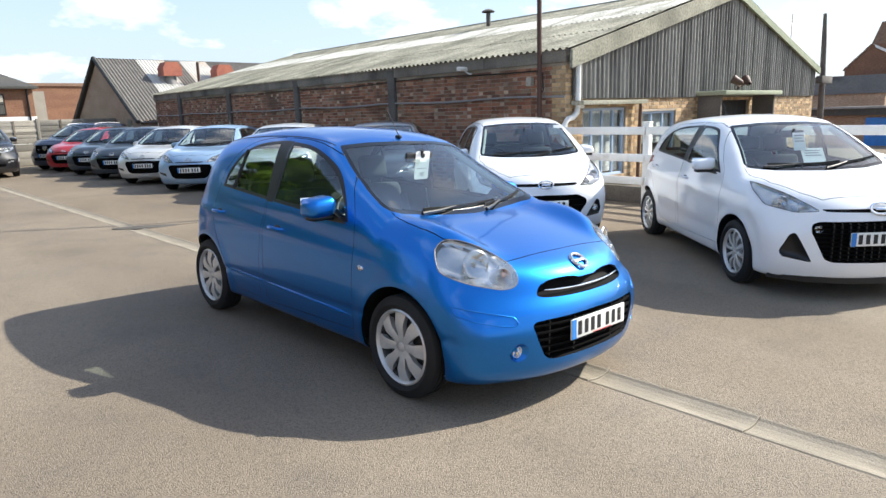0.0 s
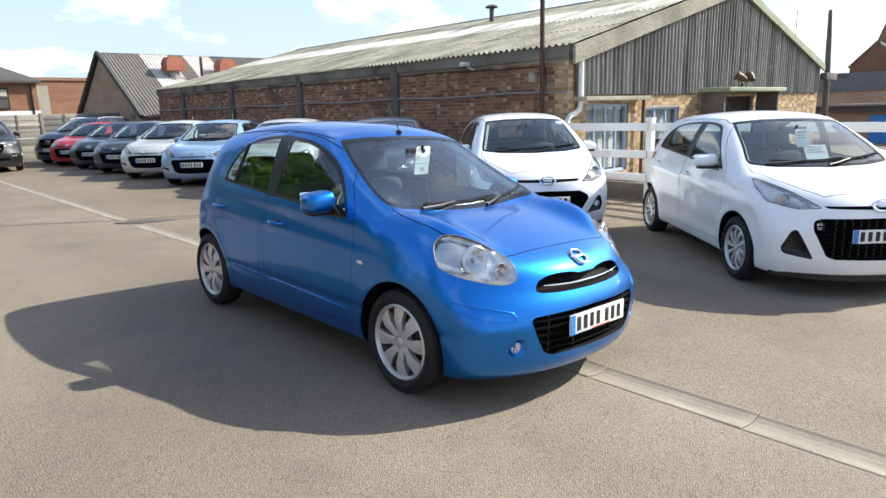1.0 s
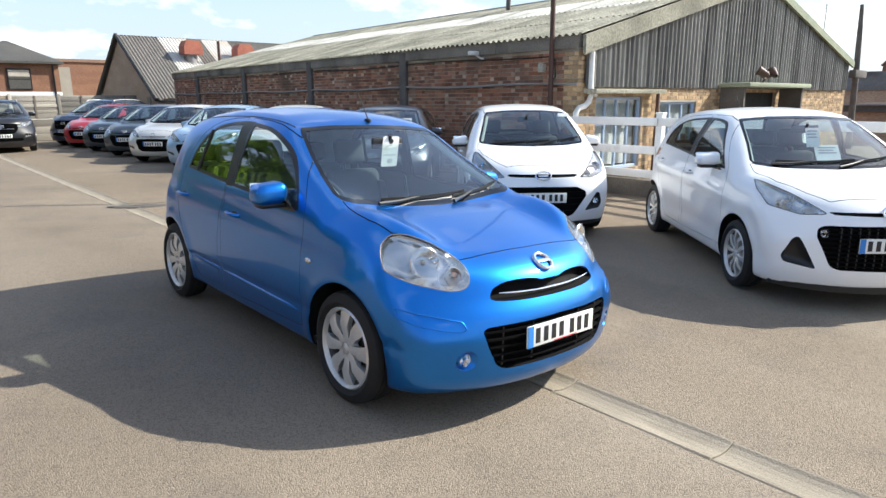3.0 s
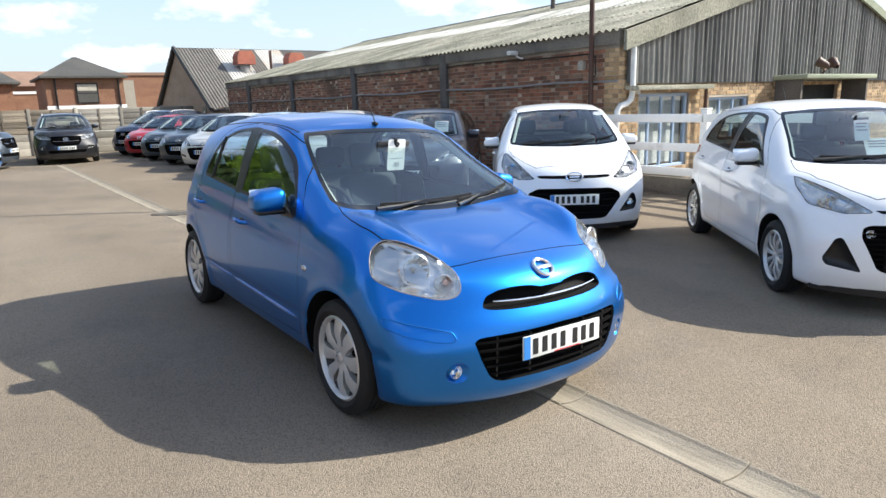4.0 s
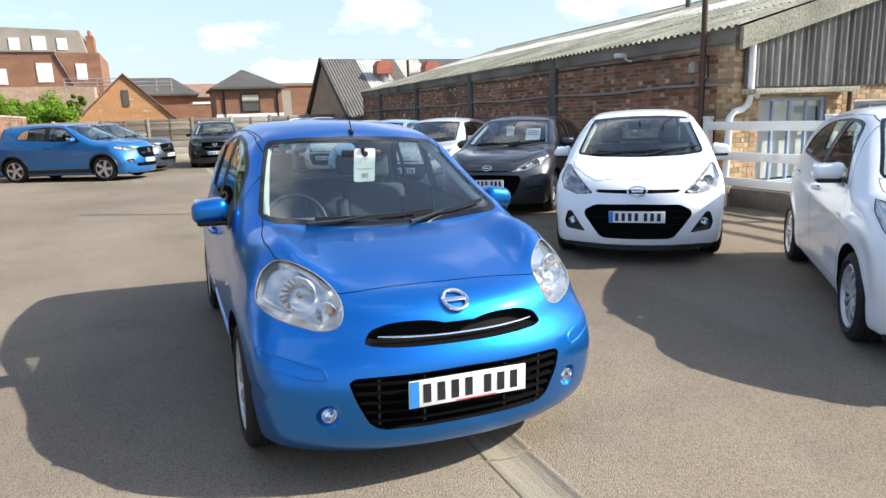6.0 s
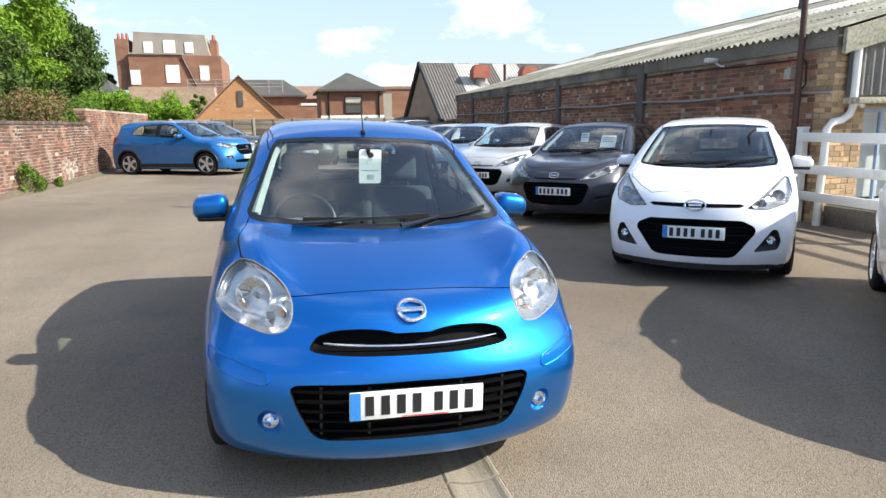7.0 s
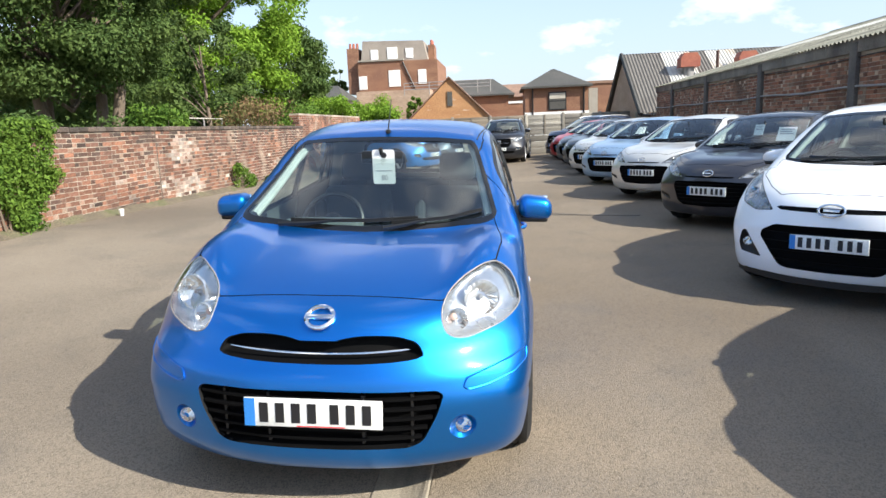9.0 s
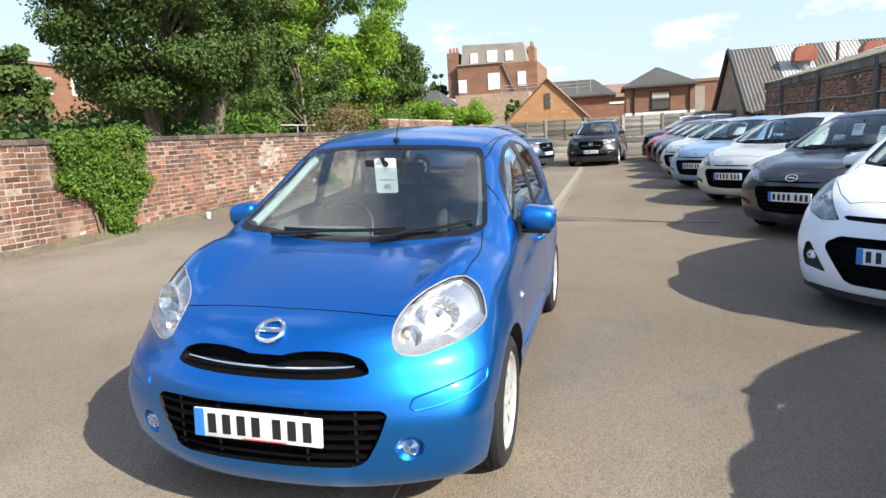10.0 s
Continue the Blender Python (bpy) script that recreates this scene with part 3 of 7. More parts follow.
def shell(ob, thick, sh):
    """Thickens a skin inwards: an inner face in the second material, rims in the third."""
    me = ob.data
    co = np.array([v.co for v in me.vertices])
    nm = sh.normals(co)
    faces = [tuple(p.vertices) for p in me.polygons]
    count = {}
    for f in faces:
        for a, b in zip(f, f[1:] + f[:1]):
            count[min(a, b), max(a, b)] = count.get((min(a, b), max(a, b)), 0) + 1
    n = len(co)
    deep = co - nm * thick
    vs, fs, ms = [*co, *deep], faces + [tuple(i + n for i in f[::-1]) for f in faces], [0] * len(faces) + [1] * len(faces)
    normals = [*nm, *(-nm)]
    for f in faces:
        for a, b in zip(f, f[1:] + f[:1]):
            if count[min(a, b), max(a, b)] == 1:
                k = len(vs)
                vs += [co[b], co[a], deep[a], deep[b]]
                normals += [np.zeros(3)] * 4
                fs.append((k, k + 1, k + 2, k + 3))
                ms.append(2)
    mesh = bpy.data.meshes.new(me.name)
    mesh.from_pydata([tuple(v) for v in vs], [], fs)
    for m in me.materials:
        mesh.materials.append(m)
    mesh.polygons.foreach_set("material_index", ms)
    mesh.polygons.foreach_set("use_smooth", [True] * len(fs))
    mesh.update()
    mesh.normals_split_custom_set_from_vertices([tuple(v) for v in normals])
    ob.data = mesh
    bpy.data.meshes.remove(me)


def add_wheel(car, x, y, r, rim_r, width, style, hubs):
    """Wheel of car at x, y: brake disc, tyre, rim, hub cap; meshes are shared through hubs."""
    if not hubs:
        t, w = bmesh.new(), width / 2
        lathe(t, [(-w * 0.55, rim_r - 0.012), (-w * 0.8, rim_r + 0.002), (-w, rim_r + (r - rim_r) * 0.38), (-w * 0.95, r - 0.035), (-w * 0.78, r - 0.008), (-w * 0.55, r),
                  (-w * 0.42, r), (-w * 0.40, r - 0.007), (-w * 0.34, r - 0.007), (-w * 0.32, r), (-0.008, r), (-0.005, r - 0.007), (0.005, r - 0.007), (0.008, r),
                  (w * 0.32, r), (w * 0.34, r - 0.007), (w * 0.40, r - 0.007), (w * 0.42, r), (w * 0.55, r), (w * 0.78, r - 0.008), (w * 0.95, r - 0.035), (w, rim_r + (r - rim_r) * 0.38),
                  (w * 0.8, rim_r + 0.002), (w * 0.55, rim_r - 0.012)], seg=48)
        b = bmesh.new()
        lathe(b, [(-w * 0.82, rim_r + 0.006), (-w * 0.9, rim_r - 0.004), (-w * 0.84, rim_r - 0.010), (-w * 0.62, rim_r - 0.016)], seg=48)
        barrel = bmesh.new()
        lathe(barrel, [(-w * 0.62, rim_r - 0.0155), (-w * 0.4, rim_r - 0.032), (w * 0.8, rim_r - 0.045), (w * 0.85, rim_r)], seg=40)
        n, face = style["spokes"], -w * 0.66
        for i in range(n):
            turn = Matrix.Rotation(i * math.tau / n, 4, "X")
            a0, a1, rr = style["foot"], style["tip"], rim_r - 0.009
            rows = [(0.035, a0 * 1.15, face - 0.004), (0.075, a0, face - 0.006), (rr * 0.62, (a0 + a1) / 2.1, face - 0.016), (rr, a1, face + 0.004)]
            ring = []
            for rad, half, fx in rows:
                ring.append([b.verts.new(turn @ Vector(p)) for p in ((fx, -half, rad), (fx - 0.006, 0, rad), (fx, half, rad), (fx + 0.035, half * 0.8, rad), (fx + 0.035, -half * 0.8, rad))])
            for p, q in zip(ring, ring[1:]):
                for k in range(5):
                    b.faces.new((p[k], p[(k + 1) % 5], q[(k + 1) % 5], q[k]))
        lathe(b, [(face - 0.004, 0.0005), (face - 0.005, 0.06), (face + 0.03, 0.07)], seg=24)
        d = bmesh.new()
        lathe(d, [(-w * 0.2, 0.0005), (-w * 0.2, rim_r * 0.75), (-w * 0.1, rim_r * 0.76), (-w * 0.1, 0.0005)], seg=32)
        c = bmesh.new()
        lathe(c, [(face - 0.014, 0.0005), (face - 0.013, 0.02), (face - 0.008, 0.028), (face - 0.002, 0.029)], seg=20)
        nut = bmesh.new()
        for i in range(style["nuts"]):
            a = (i + 0.5) * math.tau / style["nuts"]
            lathe(nut, [(face - 0.007, 0.0005), (face - 0.0065, 0.010), (face + 0.002, 0.011)], seg=8, centre=(0, 0.05 * math.cos(a), 0.05 * math.sin(a)))
        for name, bm, m in (("wheel", d, M_STEEL), ("tyre", t, M_RUBBER), ("rim", b, M_ALLOY), ("rim_barrel", barrel, M_BARREL), ("hub_cap", c, M_ALLOY), ("wheel_nuts", nut, M_STEEL)):
            hubs.append(part(name, bm, m, car))
        obs = hubs[:]
    else:
        obs = []
        for o in hubs:
            k = new(o.name.split(".")[0], o.data)
            k.parent = car
            obs.append(k)
    obs[0].matrix_basis = pose(x, y, r, 0, 0, 0 if x < 0 else 180) @ pose(0, 0, 0, 17 * y + 40 * x)
    for o in obs[1:]:
        o.parent = obs[0]


def plate_at(car, x, y, z, turn=0.0, tilt=0.0, gap=4, bars=7, w=0.52):
    h = 0.111 * w / 0.52
    m = pose(x, y, z, tilt, 0, turn)
    p = part("number_plate", box(bmesh.new(), (-w / 2, -0.006, -h / 2), (w / 2, 0.004, h / 2), 0.004), M_PLATE, car, "white number plate with plain dark bars")
    p.matrix_basis = m
    part("blue_band", boxes(((-w / 2 + 0.002, -0.008, -h / 2 + 0.002), (-w / 2 + 0.042, -0.0062, h / 2 - 0.002))), M_PLATEBLUE, p, smooth=False)
    k = w / 0.52
    u = -w / 2 + 0.052 * k
    for i in range(bars):
        u += 0.024 * k if i == gap else 0.0
        part("dark_bar", boxes(((u + 0.007 * k, -0.008, -0.038 * k), (u + 0.040 * k, -0.0062, 0.038 * k))), M_INK, p, smooth=False)
        u += 0.0605 * k
    return p


def badge_at(car, sh, z, r, wide):
    y = sh.front(0, z) - 0.012
    b = bmesh.new()
    tube(b, [(r * wide * math.cos(a * math.tau / 28), 0, r * math.sin(a * math.tau / 28)) for a in range(28)], r * 0.18, 8, closed=True)
    box(b, (-r * wide * (1.14 if wide < 1.2 else 0.62), -0.007, -r * 0.21), (r * wide * (1.14 if wide < 1.2 else 0.62), 0.004, r * 0.21), 0.003)
    o = part("badge", b, M_CHROME, car, "plain chrome badge ring with a bar")
    slope = (sh.front(0, z + 0.03) - sh.front(0, z - 0.03)) / 0.06
    o.matrix_basis = pose(0, y, z, -math.degrees(math.atan(slope)))


def seat_parts(car, x, y, z, w=0.48, material=None, rest=True):
    mt = material or M_CLOTH
    s = bmesh.new()
    box(s, (x - w / 2, y - 0.24, z), (x + w / 2, y + 0.24, z + 0.17), 0.05, seg=3)
    part("seat_cushion", s, mt, car)
    b = bmesh.new()
    m = pose(x, y + 0.22, z + 0.10, -15)
    box(b, (-w / 2, -0.06, 0), (w / 2, 0.07, 0.56), 0.055, m, 3)
    for sx in (-1, 1):
        box(b, (sx * w / 2 - 0.06, -0.10, 0.08), (sx * w / 2 + 0.02, 0.04, 0.45), 0.04, m, 2)
    part("seat_back", b, mt, car)
    if rest:
        h = bmesh.new()
        box(h, (-0.13, -0.045, 0.60), (0.13, 0.05, 0.80), 0.045, m, 3)
        for sx in (-0.06, 0.06):
            tube(h, [m @ Vector((sx, 0, 0.54)), m @ Vector((sx, 0, 0.64))], 0.007, 6)
        part("headrest", h, mt, car)


def build_car(s, name, label, body_paint, m, res, group="", doors=True):
    """One car with its parts: skin zones cut from the body shape, lamps, grilles, wheels, cabin."""
    sh = Shape(s)
    car = thing(name, label, "car", m, group)
    bm = sh.mesh(*res)
    half, r = s["length"] / 2, s["radius"]
    for view in ("left", "right"):
        for wy in s["axles"]:
            zone(bm, view, circle((wy, r + 0.005), s["arch"], 36), 0, 99)
    zone(bm, "front", s["screen"], 0, 1, -0.02)
    zone(bm, "front", shrink(s["screen"], 0.022), 1, 2, -0.02)
    zone(bm, "rear", s["rear_screen"], 0, 3, 0.9)
    zone(bm, "rear", shrink(s["rear_screen"], 0.03), 3, 4, 0.9)
    for i, view in enumerate(("left", "right")):
        for k, w in enumerate(s["windows"]):
            zone(bm, view, w, 0, 10 + 4 * i + 2 * k)
            zone(bm, view, shrink(w, 0.022), 10 + 4 * i + 2 * k, 11 + 4 * i + 2 * k)
        if s.get("pillar"):
            zone(bm, view, s["pillar"], 0, 98)
    for i, flip in enumerate((list, mirrored)):
        lamp, fog = flip(s["lamp"]), flip(s["fog"])
        zone(bm, "front", lamp, 0, 20 + i, s.get("lamp_reach", -half + 0.75))
        zone(bm, "front", fog, 0, 22 + i, -0.9)
        zone(bm, "rear", flip(s["tail_lamp"]), 0, 24 + i, 0.8)
    for k, mouth in enumerate(s["mouths"]):
        for piece in mouth.get("pieces", (mouth["outline"],)):
            zone(bm, "front", piece, 0, 30 + k, -0.9)
    for i, view in enumerate(("left", "right")):
        if s.get("tail_side"):
            zone(bm, view, s["tail_side"], 0, 26 + i)
    zone(bm, "top", s["bonnet"], 0, 40)
    zone(bm, "top", shrink(s["bonnet"], 0.0055), 40, 41)
    if doors:
        for i, view in enumerate(("left", "right")):
            for k, d in enumerate(s["doors"]):
                zone(bm, view, d, 0, 50 + 4 * i + 2 * k)
                zone(bm, view, shrink(d, 0.0032), 50 + 4 * i + 2 * k, 51 + 4 * i + 2 * k)
    bm.normal_update()
    skins = [body_paint, M_PALETRIM, M_TRIM]
    shell(part("body", lift(bm, 0), skins, car, smooth="keep"), 0.014, sh)
    bon = part("bonnet", lift(bm, 41), [body_paint, M_TRIM, M_TRIM], car, smooth="keep")
    shell(bon, 0.014, sh)
    gaps = [40] + ([50 + 4 * i + 2 * k for i in (0, 1) for k in range(len(s["doors"]))] if doors else [])
    part("shut_lines", lift(bm, gaps, 0.006), M_TRIM, car, "black door and bonnet gaps", smooth="keep")
    sleek(part("screen_surround", lift(bm, 1), M_FRIT, car, smooth="keep"), sh)
    sleek(part("windscreen", lift(bm, 2, 0.002), M_CARGLASS, car, "clear curved windscreen", smooth="keep"), sh)
    sleek(part("rear_screen", lift(bm, [4], 0.002), M_CARGLASS, car, smooth="keep"), sh)
    part("rear_screen_surround", lift(bm, 3), M_TRIM, car, smooth="keep")
    for i in (0, 1):
        side = -1 if i == 0 else 1
        for k in range(len(s["windows"])):
            if doors and k < len(s["doors"]):
                holder = part("door", lift(bm, 51 + 4 * i + 2 * k), [body_paint, M_CABIN, M_TRIM], car, smooth="keep")
                shell(holder, 0.02, sh)
                hy, hz = s["handles"][k]
                hx = sh.side(hy, hz) * side
                hb = bmesh.new()
                tube(hb, [(hx + side * d, hy + o, hz) for d, o in ((-0.004, -0.095), (0.018, -0.075), (0.026, -0.03), (0.026, 0.03), (0.018, 0.075), (-0.004, 0.095))], [0.010, 0.013, 0.014, 0.014, 0.013, 0.010], 8)
                part("door_handle", hb, body_paint, holder)
                cup = bmesh.new()
                ball(cup, (hx - side * 0.004, hy - 0.01, hz - 0.005), (0.006, 0.055, 0.028), 12)
                part("handle_recess", cup, M_TRIM, holder)
            else:
                holder = car
            part("window_frame", lift(bm, 10 + 4 * i + 2 * k), M_TRIM, holder, smooth="keep")
            sleek(part("window", lift(bm, 11 + 4 * i + 2 * k, 0.002), M_CARGLASS, holder, smooth="keep"), sh)
    if s.get("pillar"):
        for side in (-1, 1):
            post = lift(bm, 98, -0.001)
            bmesh.ops.delete(post, geom=[v for v in post.verts if v.co.x * side < 0], context="VERTS")
            part("door_pillar", post, M_TRIM, car, smooth="keep")
    if s.get("cladding"):
        for side in (-1, 1):
            for wy in s["axles"]:
                d = bmesh.new()
                tube(d, [(side * (sh.side(wy + (s["arch"] + 0.02) * math.cos(a), r + (s["arch"] + 0.02) * math.sin(a)) - 0.006), wy + (s["arch"] + 0.02) * math.cos(a), r + (s["arch"] + 0.02) * math.sin(a)) for a in np.linspace(0.02, math.pi - 0.02, 20)], 0.032, 6)
                part("arch_trim", d, M_TRIM, car, "black plastic arch trim")
            d = bmesh.new()
            box(d, (side * (s["half_width"] - 0.06), s["axles"][0] + s["arch"], 0.24), (side * (s["half_width"] - 0.005), s["axles"][1] - s["arch"], 0.36), 0.015)
            part("sill_trim", d, M_TRIM, car, "black plastic sill trim")
            d = bmesh.new()
            zr = [(side * s["half_width"] * 0.64, y, sh.above(s["half_width"] * 0.64, y) + 0.035) for y in np.linspace(-0.1, 1.45, 9)]
            tube(d, [(zr[0][0], zr[0][1] - 0.08, zr[0][2] - 0.04), *zr, (zr[-1][0], zr[-1][1] + 0.08, zr[-1][2] - 0.05)], 0.014, 6)
            part("roof_rail", d, M_ALLOY, car, "silver roof rail")
    if s.get("strip"):
        for side in (-1, 1):
            d = bmesh.new()
            ring = [(p[0], p[1]) for p in s["strip"]]
            tube(d, [(side * x, sh.front(x, z) - 0.0005, z) for x, z in ring], 0.0042, 6, closed=True)
            part("bumper_strip", d, body_paint, car, "raised edge of a bumper corner strip")
    if s.get("moulding"):
        for side in (-1, 1):
            for y0, y1 in s["moulding"]:
                d = bmesh.new()
                tube(d, [(side * (sh.side(y, 0.40 + 0.02 * y) - 0.004), y, 0.40 + 0.02 * y) for y in np.linspace(y0, y1, 12)], [0.004, *[0.013] * 10, 0.004], 8)
                part("door_moulding", d, body_paint, car, "body-coloured rubbing strip along a door")
    if s.get("ditch"):
        for side in (-1, 1):
            d = bmesh.new()
            c = curve(*[(y, x) for x, y in s["ditch"]])
            tube(d, [(side * float(c(y)), y, sh.above(float(c(y)), y) - 0.001) for y in np.linspace(s["ditch"][0][1], s["ditch"][-1][1], 24)], 0.0042, 6)
            part("roof_seam", d, M_TRIM, car)
            iy, iz = s["indicator"]
            d = bmesh.new()
            ball(d, (side * (sh.side(iy, iz) + 0.001), iy, iz), (0.009, 0.032, 0.017), 14)
            o = part("side_indicator", d, M_REFLECTOR, car, "clear oval side indicator")
            d = bmesh.new()
            ball(d, (side * (sh.side(iy, iz) + 0.006), iy, iz), (0.007, 0.010, 0.008), 8)
            part("bulb", d, M_AMBER, o)
    if s.get("divider"):
        for side in (-1, 1):
            y0, z0, y1, z1 = s["divider"]
            d = bmesh.new()
            tube(d, [(side * sh.side(y0 + (y1 - y0) * t, z0 + (z1 - z0) * t) - side * 0.004, y0 + (y1 - y0) * t, z0 + (z1 - z0) * t) for t in (0, 0.5, 1)], 0.014, 6)
            part("window_divider", d, M_TRIM, car)
    for side, z in ((1, 20), (-1, 21)):
        back = bowl(bm, z, 0.075)
        lamp = part("headlight", back, s.get("lamp_back", M_LAMPBACK), car, s.get("lamp_label", "clear headlight with a silver reflector"), smooth="keep")
        sleek(part("lens", lift(bm, z), M_LENS, lamp, smooth="keep"), sh)
        rim = bmesh.new()
        edge = lift(bm, z)
        for e in [e for e in edge.edges if e.is_boundary]:
            tube(rim, [e.verts[0].co, e.verts[1].co], 0.0028, 5, caps=False)
        edge.free()
        part("lamp_rim", rim, s["lamp_rim"], lamp)
        for (px, pz, pr, mt) in s["bulbs"]:
            out = Vector((side * 0.35, -1.0, 0.12)).normalized()
            tilt = Matrix.Translation((side * px, sh.front(px, pz), pz)) @ out.to_track_quat("Z", "Y").to_matrix().to_4x4()
            if mt == M_AMBER:
                d = ball(bmesh.new(), tilt @ Vector((0, 0, -0.04)), pr, 10)
                part("bulb", d, M_AMBER, lamp)
                continue
            # a faceted dish, its rim, and the capped bulb in its middle
            d = bmesh.new()
            lathe(d, [(-0.022 - 0.06 * (1 - q * q), pr * q) for q in (0.12, 0.4, 0.62, 0.82, 0.97)], "z", 18)
            bmesh.ops.transform(d, matrix=tilt, verts=d.verts)
            part("lamp_bowl", d, M_BOWL, lamp, smooth=False)
            d = bmesh.new()
            lathe(d, [(-0.024, pr * 0.96), (-0.018, pr), (-0.021, pr * 1.05), (-0.03, pr * 1.05)], "z", 28)
            bmesh.ops.transform(d, matrix=tilt, verts=d.verts)
            part("bowl_rim", d, M_LAMPBACK, lamp)
            d = bmesh.new()
            lathe(d, [(-0.08, pr * 0.13), (-0.04, pr * 0.15), (-0.034, pr * 0.1), (-0.033, 0.0005)], "z", 12)
            bmesh.ops.transform(d, matrix=tilt, verts=d.verts)
            part("bulb", d, M_BEZEL, lamp)
    for side, z in ((1, 22), (-1, 23)):
        fog = part("fog_lamp", bowl(bm, z, 0.05), s["fog_back"], car, smooth="keep")
        cx, cz, cr = s["fog_bulb"]
        b = bmesh.new()
        yy = sh.front(cx, cz) + 0.02
        lathe(b, [(0.03, 0.001), (0.022, cr * 0.6), (-0.004, cr * 0.93), (-0.008, cr), (0.0, cr * 1.08), (0.03, cr)], "y", 20, (side * cx, yy, cz))
        part("fog_reflector", b, M_BOWL, fog)
        lens = bmesh.new()
        ball(lens, (side * cx, yy - 0.004, cz), (cr * 0.95, 0.008, cr * 0.95), 14)
        part("fog_lens", lens, M_LENS, fog)
    part("tail_lamp", lift(bm, 24), M_REDLENS, car, smooth="keep")
    part("tail_lamp", lift(bm, 25), M_REDLENS, car, smooth="keep")
    for z in (26, 27) if s.get("tail_side") else ():
        part("tail_lamp", lift(bm, z), M_REDLENS, car, "red tail lamp wrapped round the rear corner", smooth="keep")
    for k, mouth in enumerate(s["mouths"]):
        g = part("grille", bowl(bm, 30 + k, mouth["depth"], lip=0.013), M_GRILLE, car, mouth["label"], smooth="keep")
        us, vs = [p[0] for p in mouth["outline"]], [p[1] for p in mouth["outline"]]
        for z in np.linspace(min(vs), max(vs), mouth["slats"] + 2)[1:-1] if mouth["slats"] else ():
            reach = max(span_at(mouth["outline"], z) - 0.012, 0.02)
            b = bmesh.new()
            pts = [(x, sh.front(x, z) + mouth.get("sink", 0.018), z) for x in np.linspace(-reach, reach, 15)]
            ribbon(b, pts, mouth["bar"], 0.02)
            part("slat", b, M_GRILLE, g)
        if mouth.get("chrome"):
            zc, hw, bow = mouth["chrome"]
            b = bmesh.new()
            tube(b, [(x, sh.front(x, zc) + 0.004, zc + bow * (x / hw) ** 2) for x in np.linspace(-hw, hw, 21)], [0.0025 + 0.0035 * (1 - abs(t)) ** 0.4 for t in np.linspace(-1, 1, 21)], 8)
            part("chrome_strip", b, M_CHROME, g, "bright chrome strip")
        for x in mouth.get("ribs", ()):
            b = bmesh.new()
            box(b, (x - 0.005, sh.front(x, 0.4) + 0.02, min(vs) + 0.02), (x + 0.005, sh.front(x, 0.4) + 0.045, max(vs) - 0.02))
            part("rib", b, M_TRIM, g, smooth=False)
    if s.get("lip"):
        b = bmesh.new()
        ribbon(b, [(x, sh.front(x, 0.20) + 0.012, 0.172 + 0.02 * (x / 0.74) ** 2) for x in np.linspace(-0.74, 0.74, 17)], 0.05, 0.03)
        part("lower_lip", b, M_TRIM, car, "black lip below the bumper")
    bm.free()
    # underside and wheel housings
    u = bmesh.new()
    box(u, (-s["half_width"] + 0.18, -half + 0.25, 0.17), (s["half_width"] - 0.18, half - 0.25, 0.30), 0.03)
    box(u, (-0.5, s["axles"][0] - 0.3, 0.25), (0.5, s["axles"][0] + 0.35, s["engine"]), 0.05)
    for wy in s["axles"]:
        for side in (-1, 1):
            ra, xi = s["arch"] + 0.012, side * (s["half_width"] - 0.31)
            arc = [(wy + ra * math.cos(a), r + ra * math.sin(a)) for a in np.linspace(-0.28, math.pi + 0.28, 22)]
            inner, outer = [u.verts.new((xi, y, z)) for y, z in arc], [u.verts.new((side * (sh.side(y, z) - 0.016), y, z)) for y, z in arc]
            for k in range(21):
                u.faces.new((inner[k], inner[k + 1], outer[k + 1], outer[k]))
            u.faces.new(inner)
    part("underbody", u, M_TRIM, car, "black underside and wheel housings")
    hubs = []
    for wy in s["axles"]:
        for side in (-1, 1):
            add_wheel(car, side * s["track"], wy, r, s["rim"], s["tyre"], s["style"], hubs)
    # mirrors
    for side in (-1, 1):
        mx, my, mz, mw, md, mh = s["mirror"]
        b = bmesh.new()
        box(b, (side * mx, my - md, mz - mh * 0.36), (side * (mx + mw), my + md, mz + mh / 2), min(mh, md) * 0.62, seg=5)
        for v in b.verts:
            out = (abs(v.co.x) - mx) / mw
            v.co.y += 0.10 * mw * out
            v.co.z = mz + (v.co.z - mz) * (1.0 - s.get("mirror_taper", 0.08) * out) - 0.02 * out * out
        mir = part("door_mirror", b, body_paint, car, "body-coloured door mirror on a black foot")
        k = bmesh.new()
        box(k, (side * (mx - 0.085), my - md * 0.5, mz - mh * 0.52), (side * (mx + mw * 0.88), my + md * 0.75, mz - mh * 0.30), 0.02, seg=3)
        sx = sh.side(my, mz - mh * 0.5)
        prism(k, [(my - 0.17, mz - mh * 0.62), (my + 0.10, mz - mh * 0.58), (my + 0.05, mz + 0.0)], side * (sx - 0.05), side * (sx + 0.004), "yz")
        part("mirror_foot", k, M_TRIM, mir)
        gl = bmesh.new()
        box(gl, (side * (mx + 0.02), my + md + 0.008, mz - mh * 0.28), (side * (mx + mw - 0.02), my + md + 0.016, mz + mh * 0.38), 0.006)
        part("mirror_glass", gl, M_CHROME, mir)
    # pale trim inside the screen pillars
    for side in (-1, 1):
        k = s["pillar_line"]
        d = bmesh.new()
        tube(d, [(side * (x - 0.014), y + 0.035, sh.above(x - 0.014, y) - 0.032) for x, y in k], 0.024, 8)
        part("pillar_trim", d, M_PALETRIM, car, "pale grey trim inside the pillar")
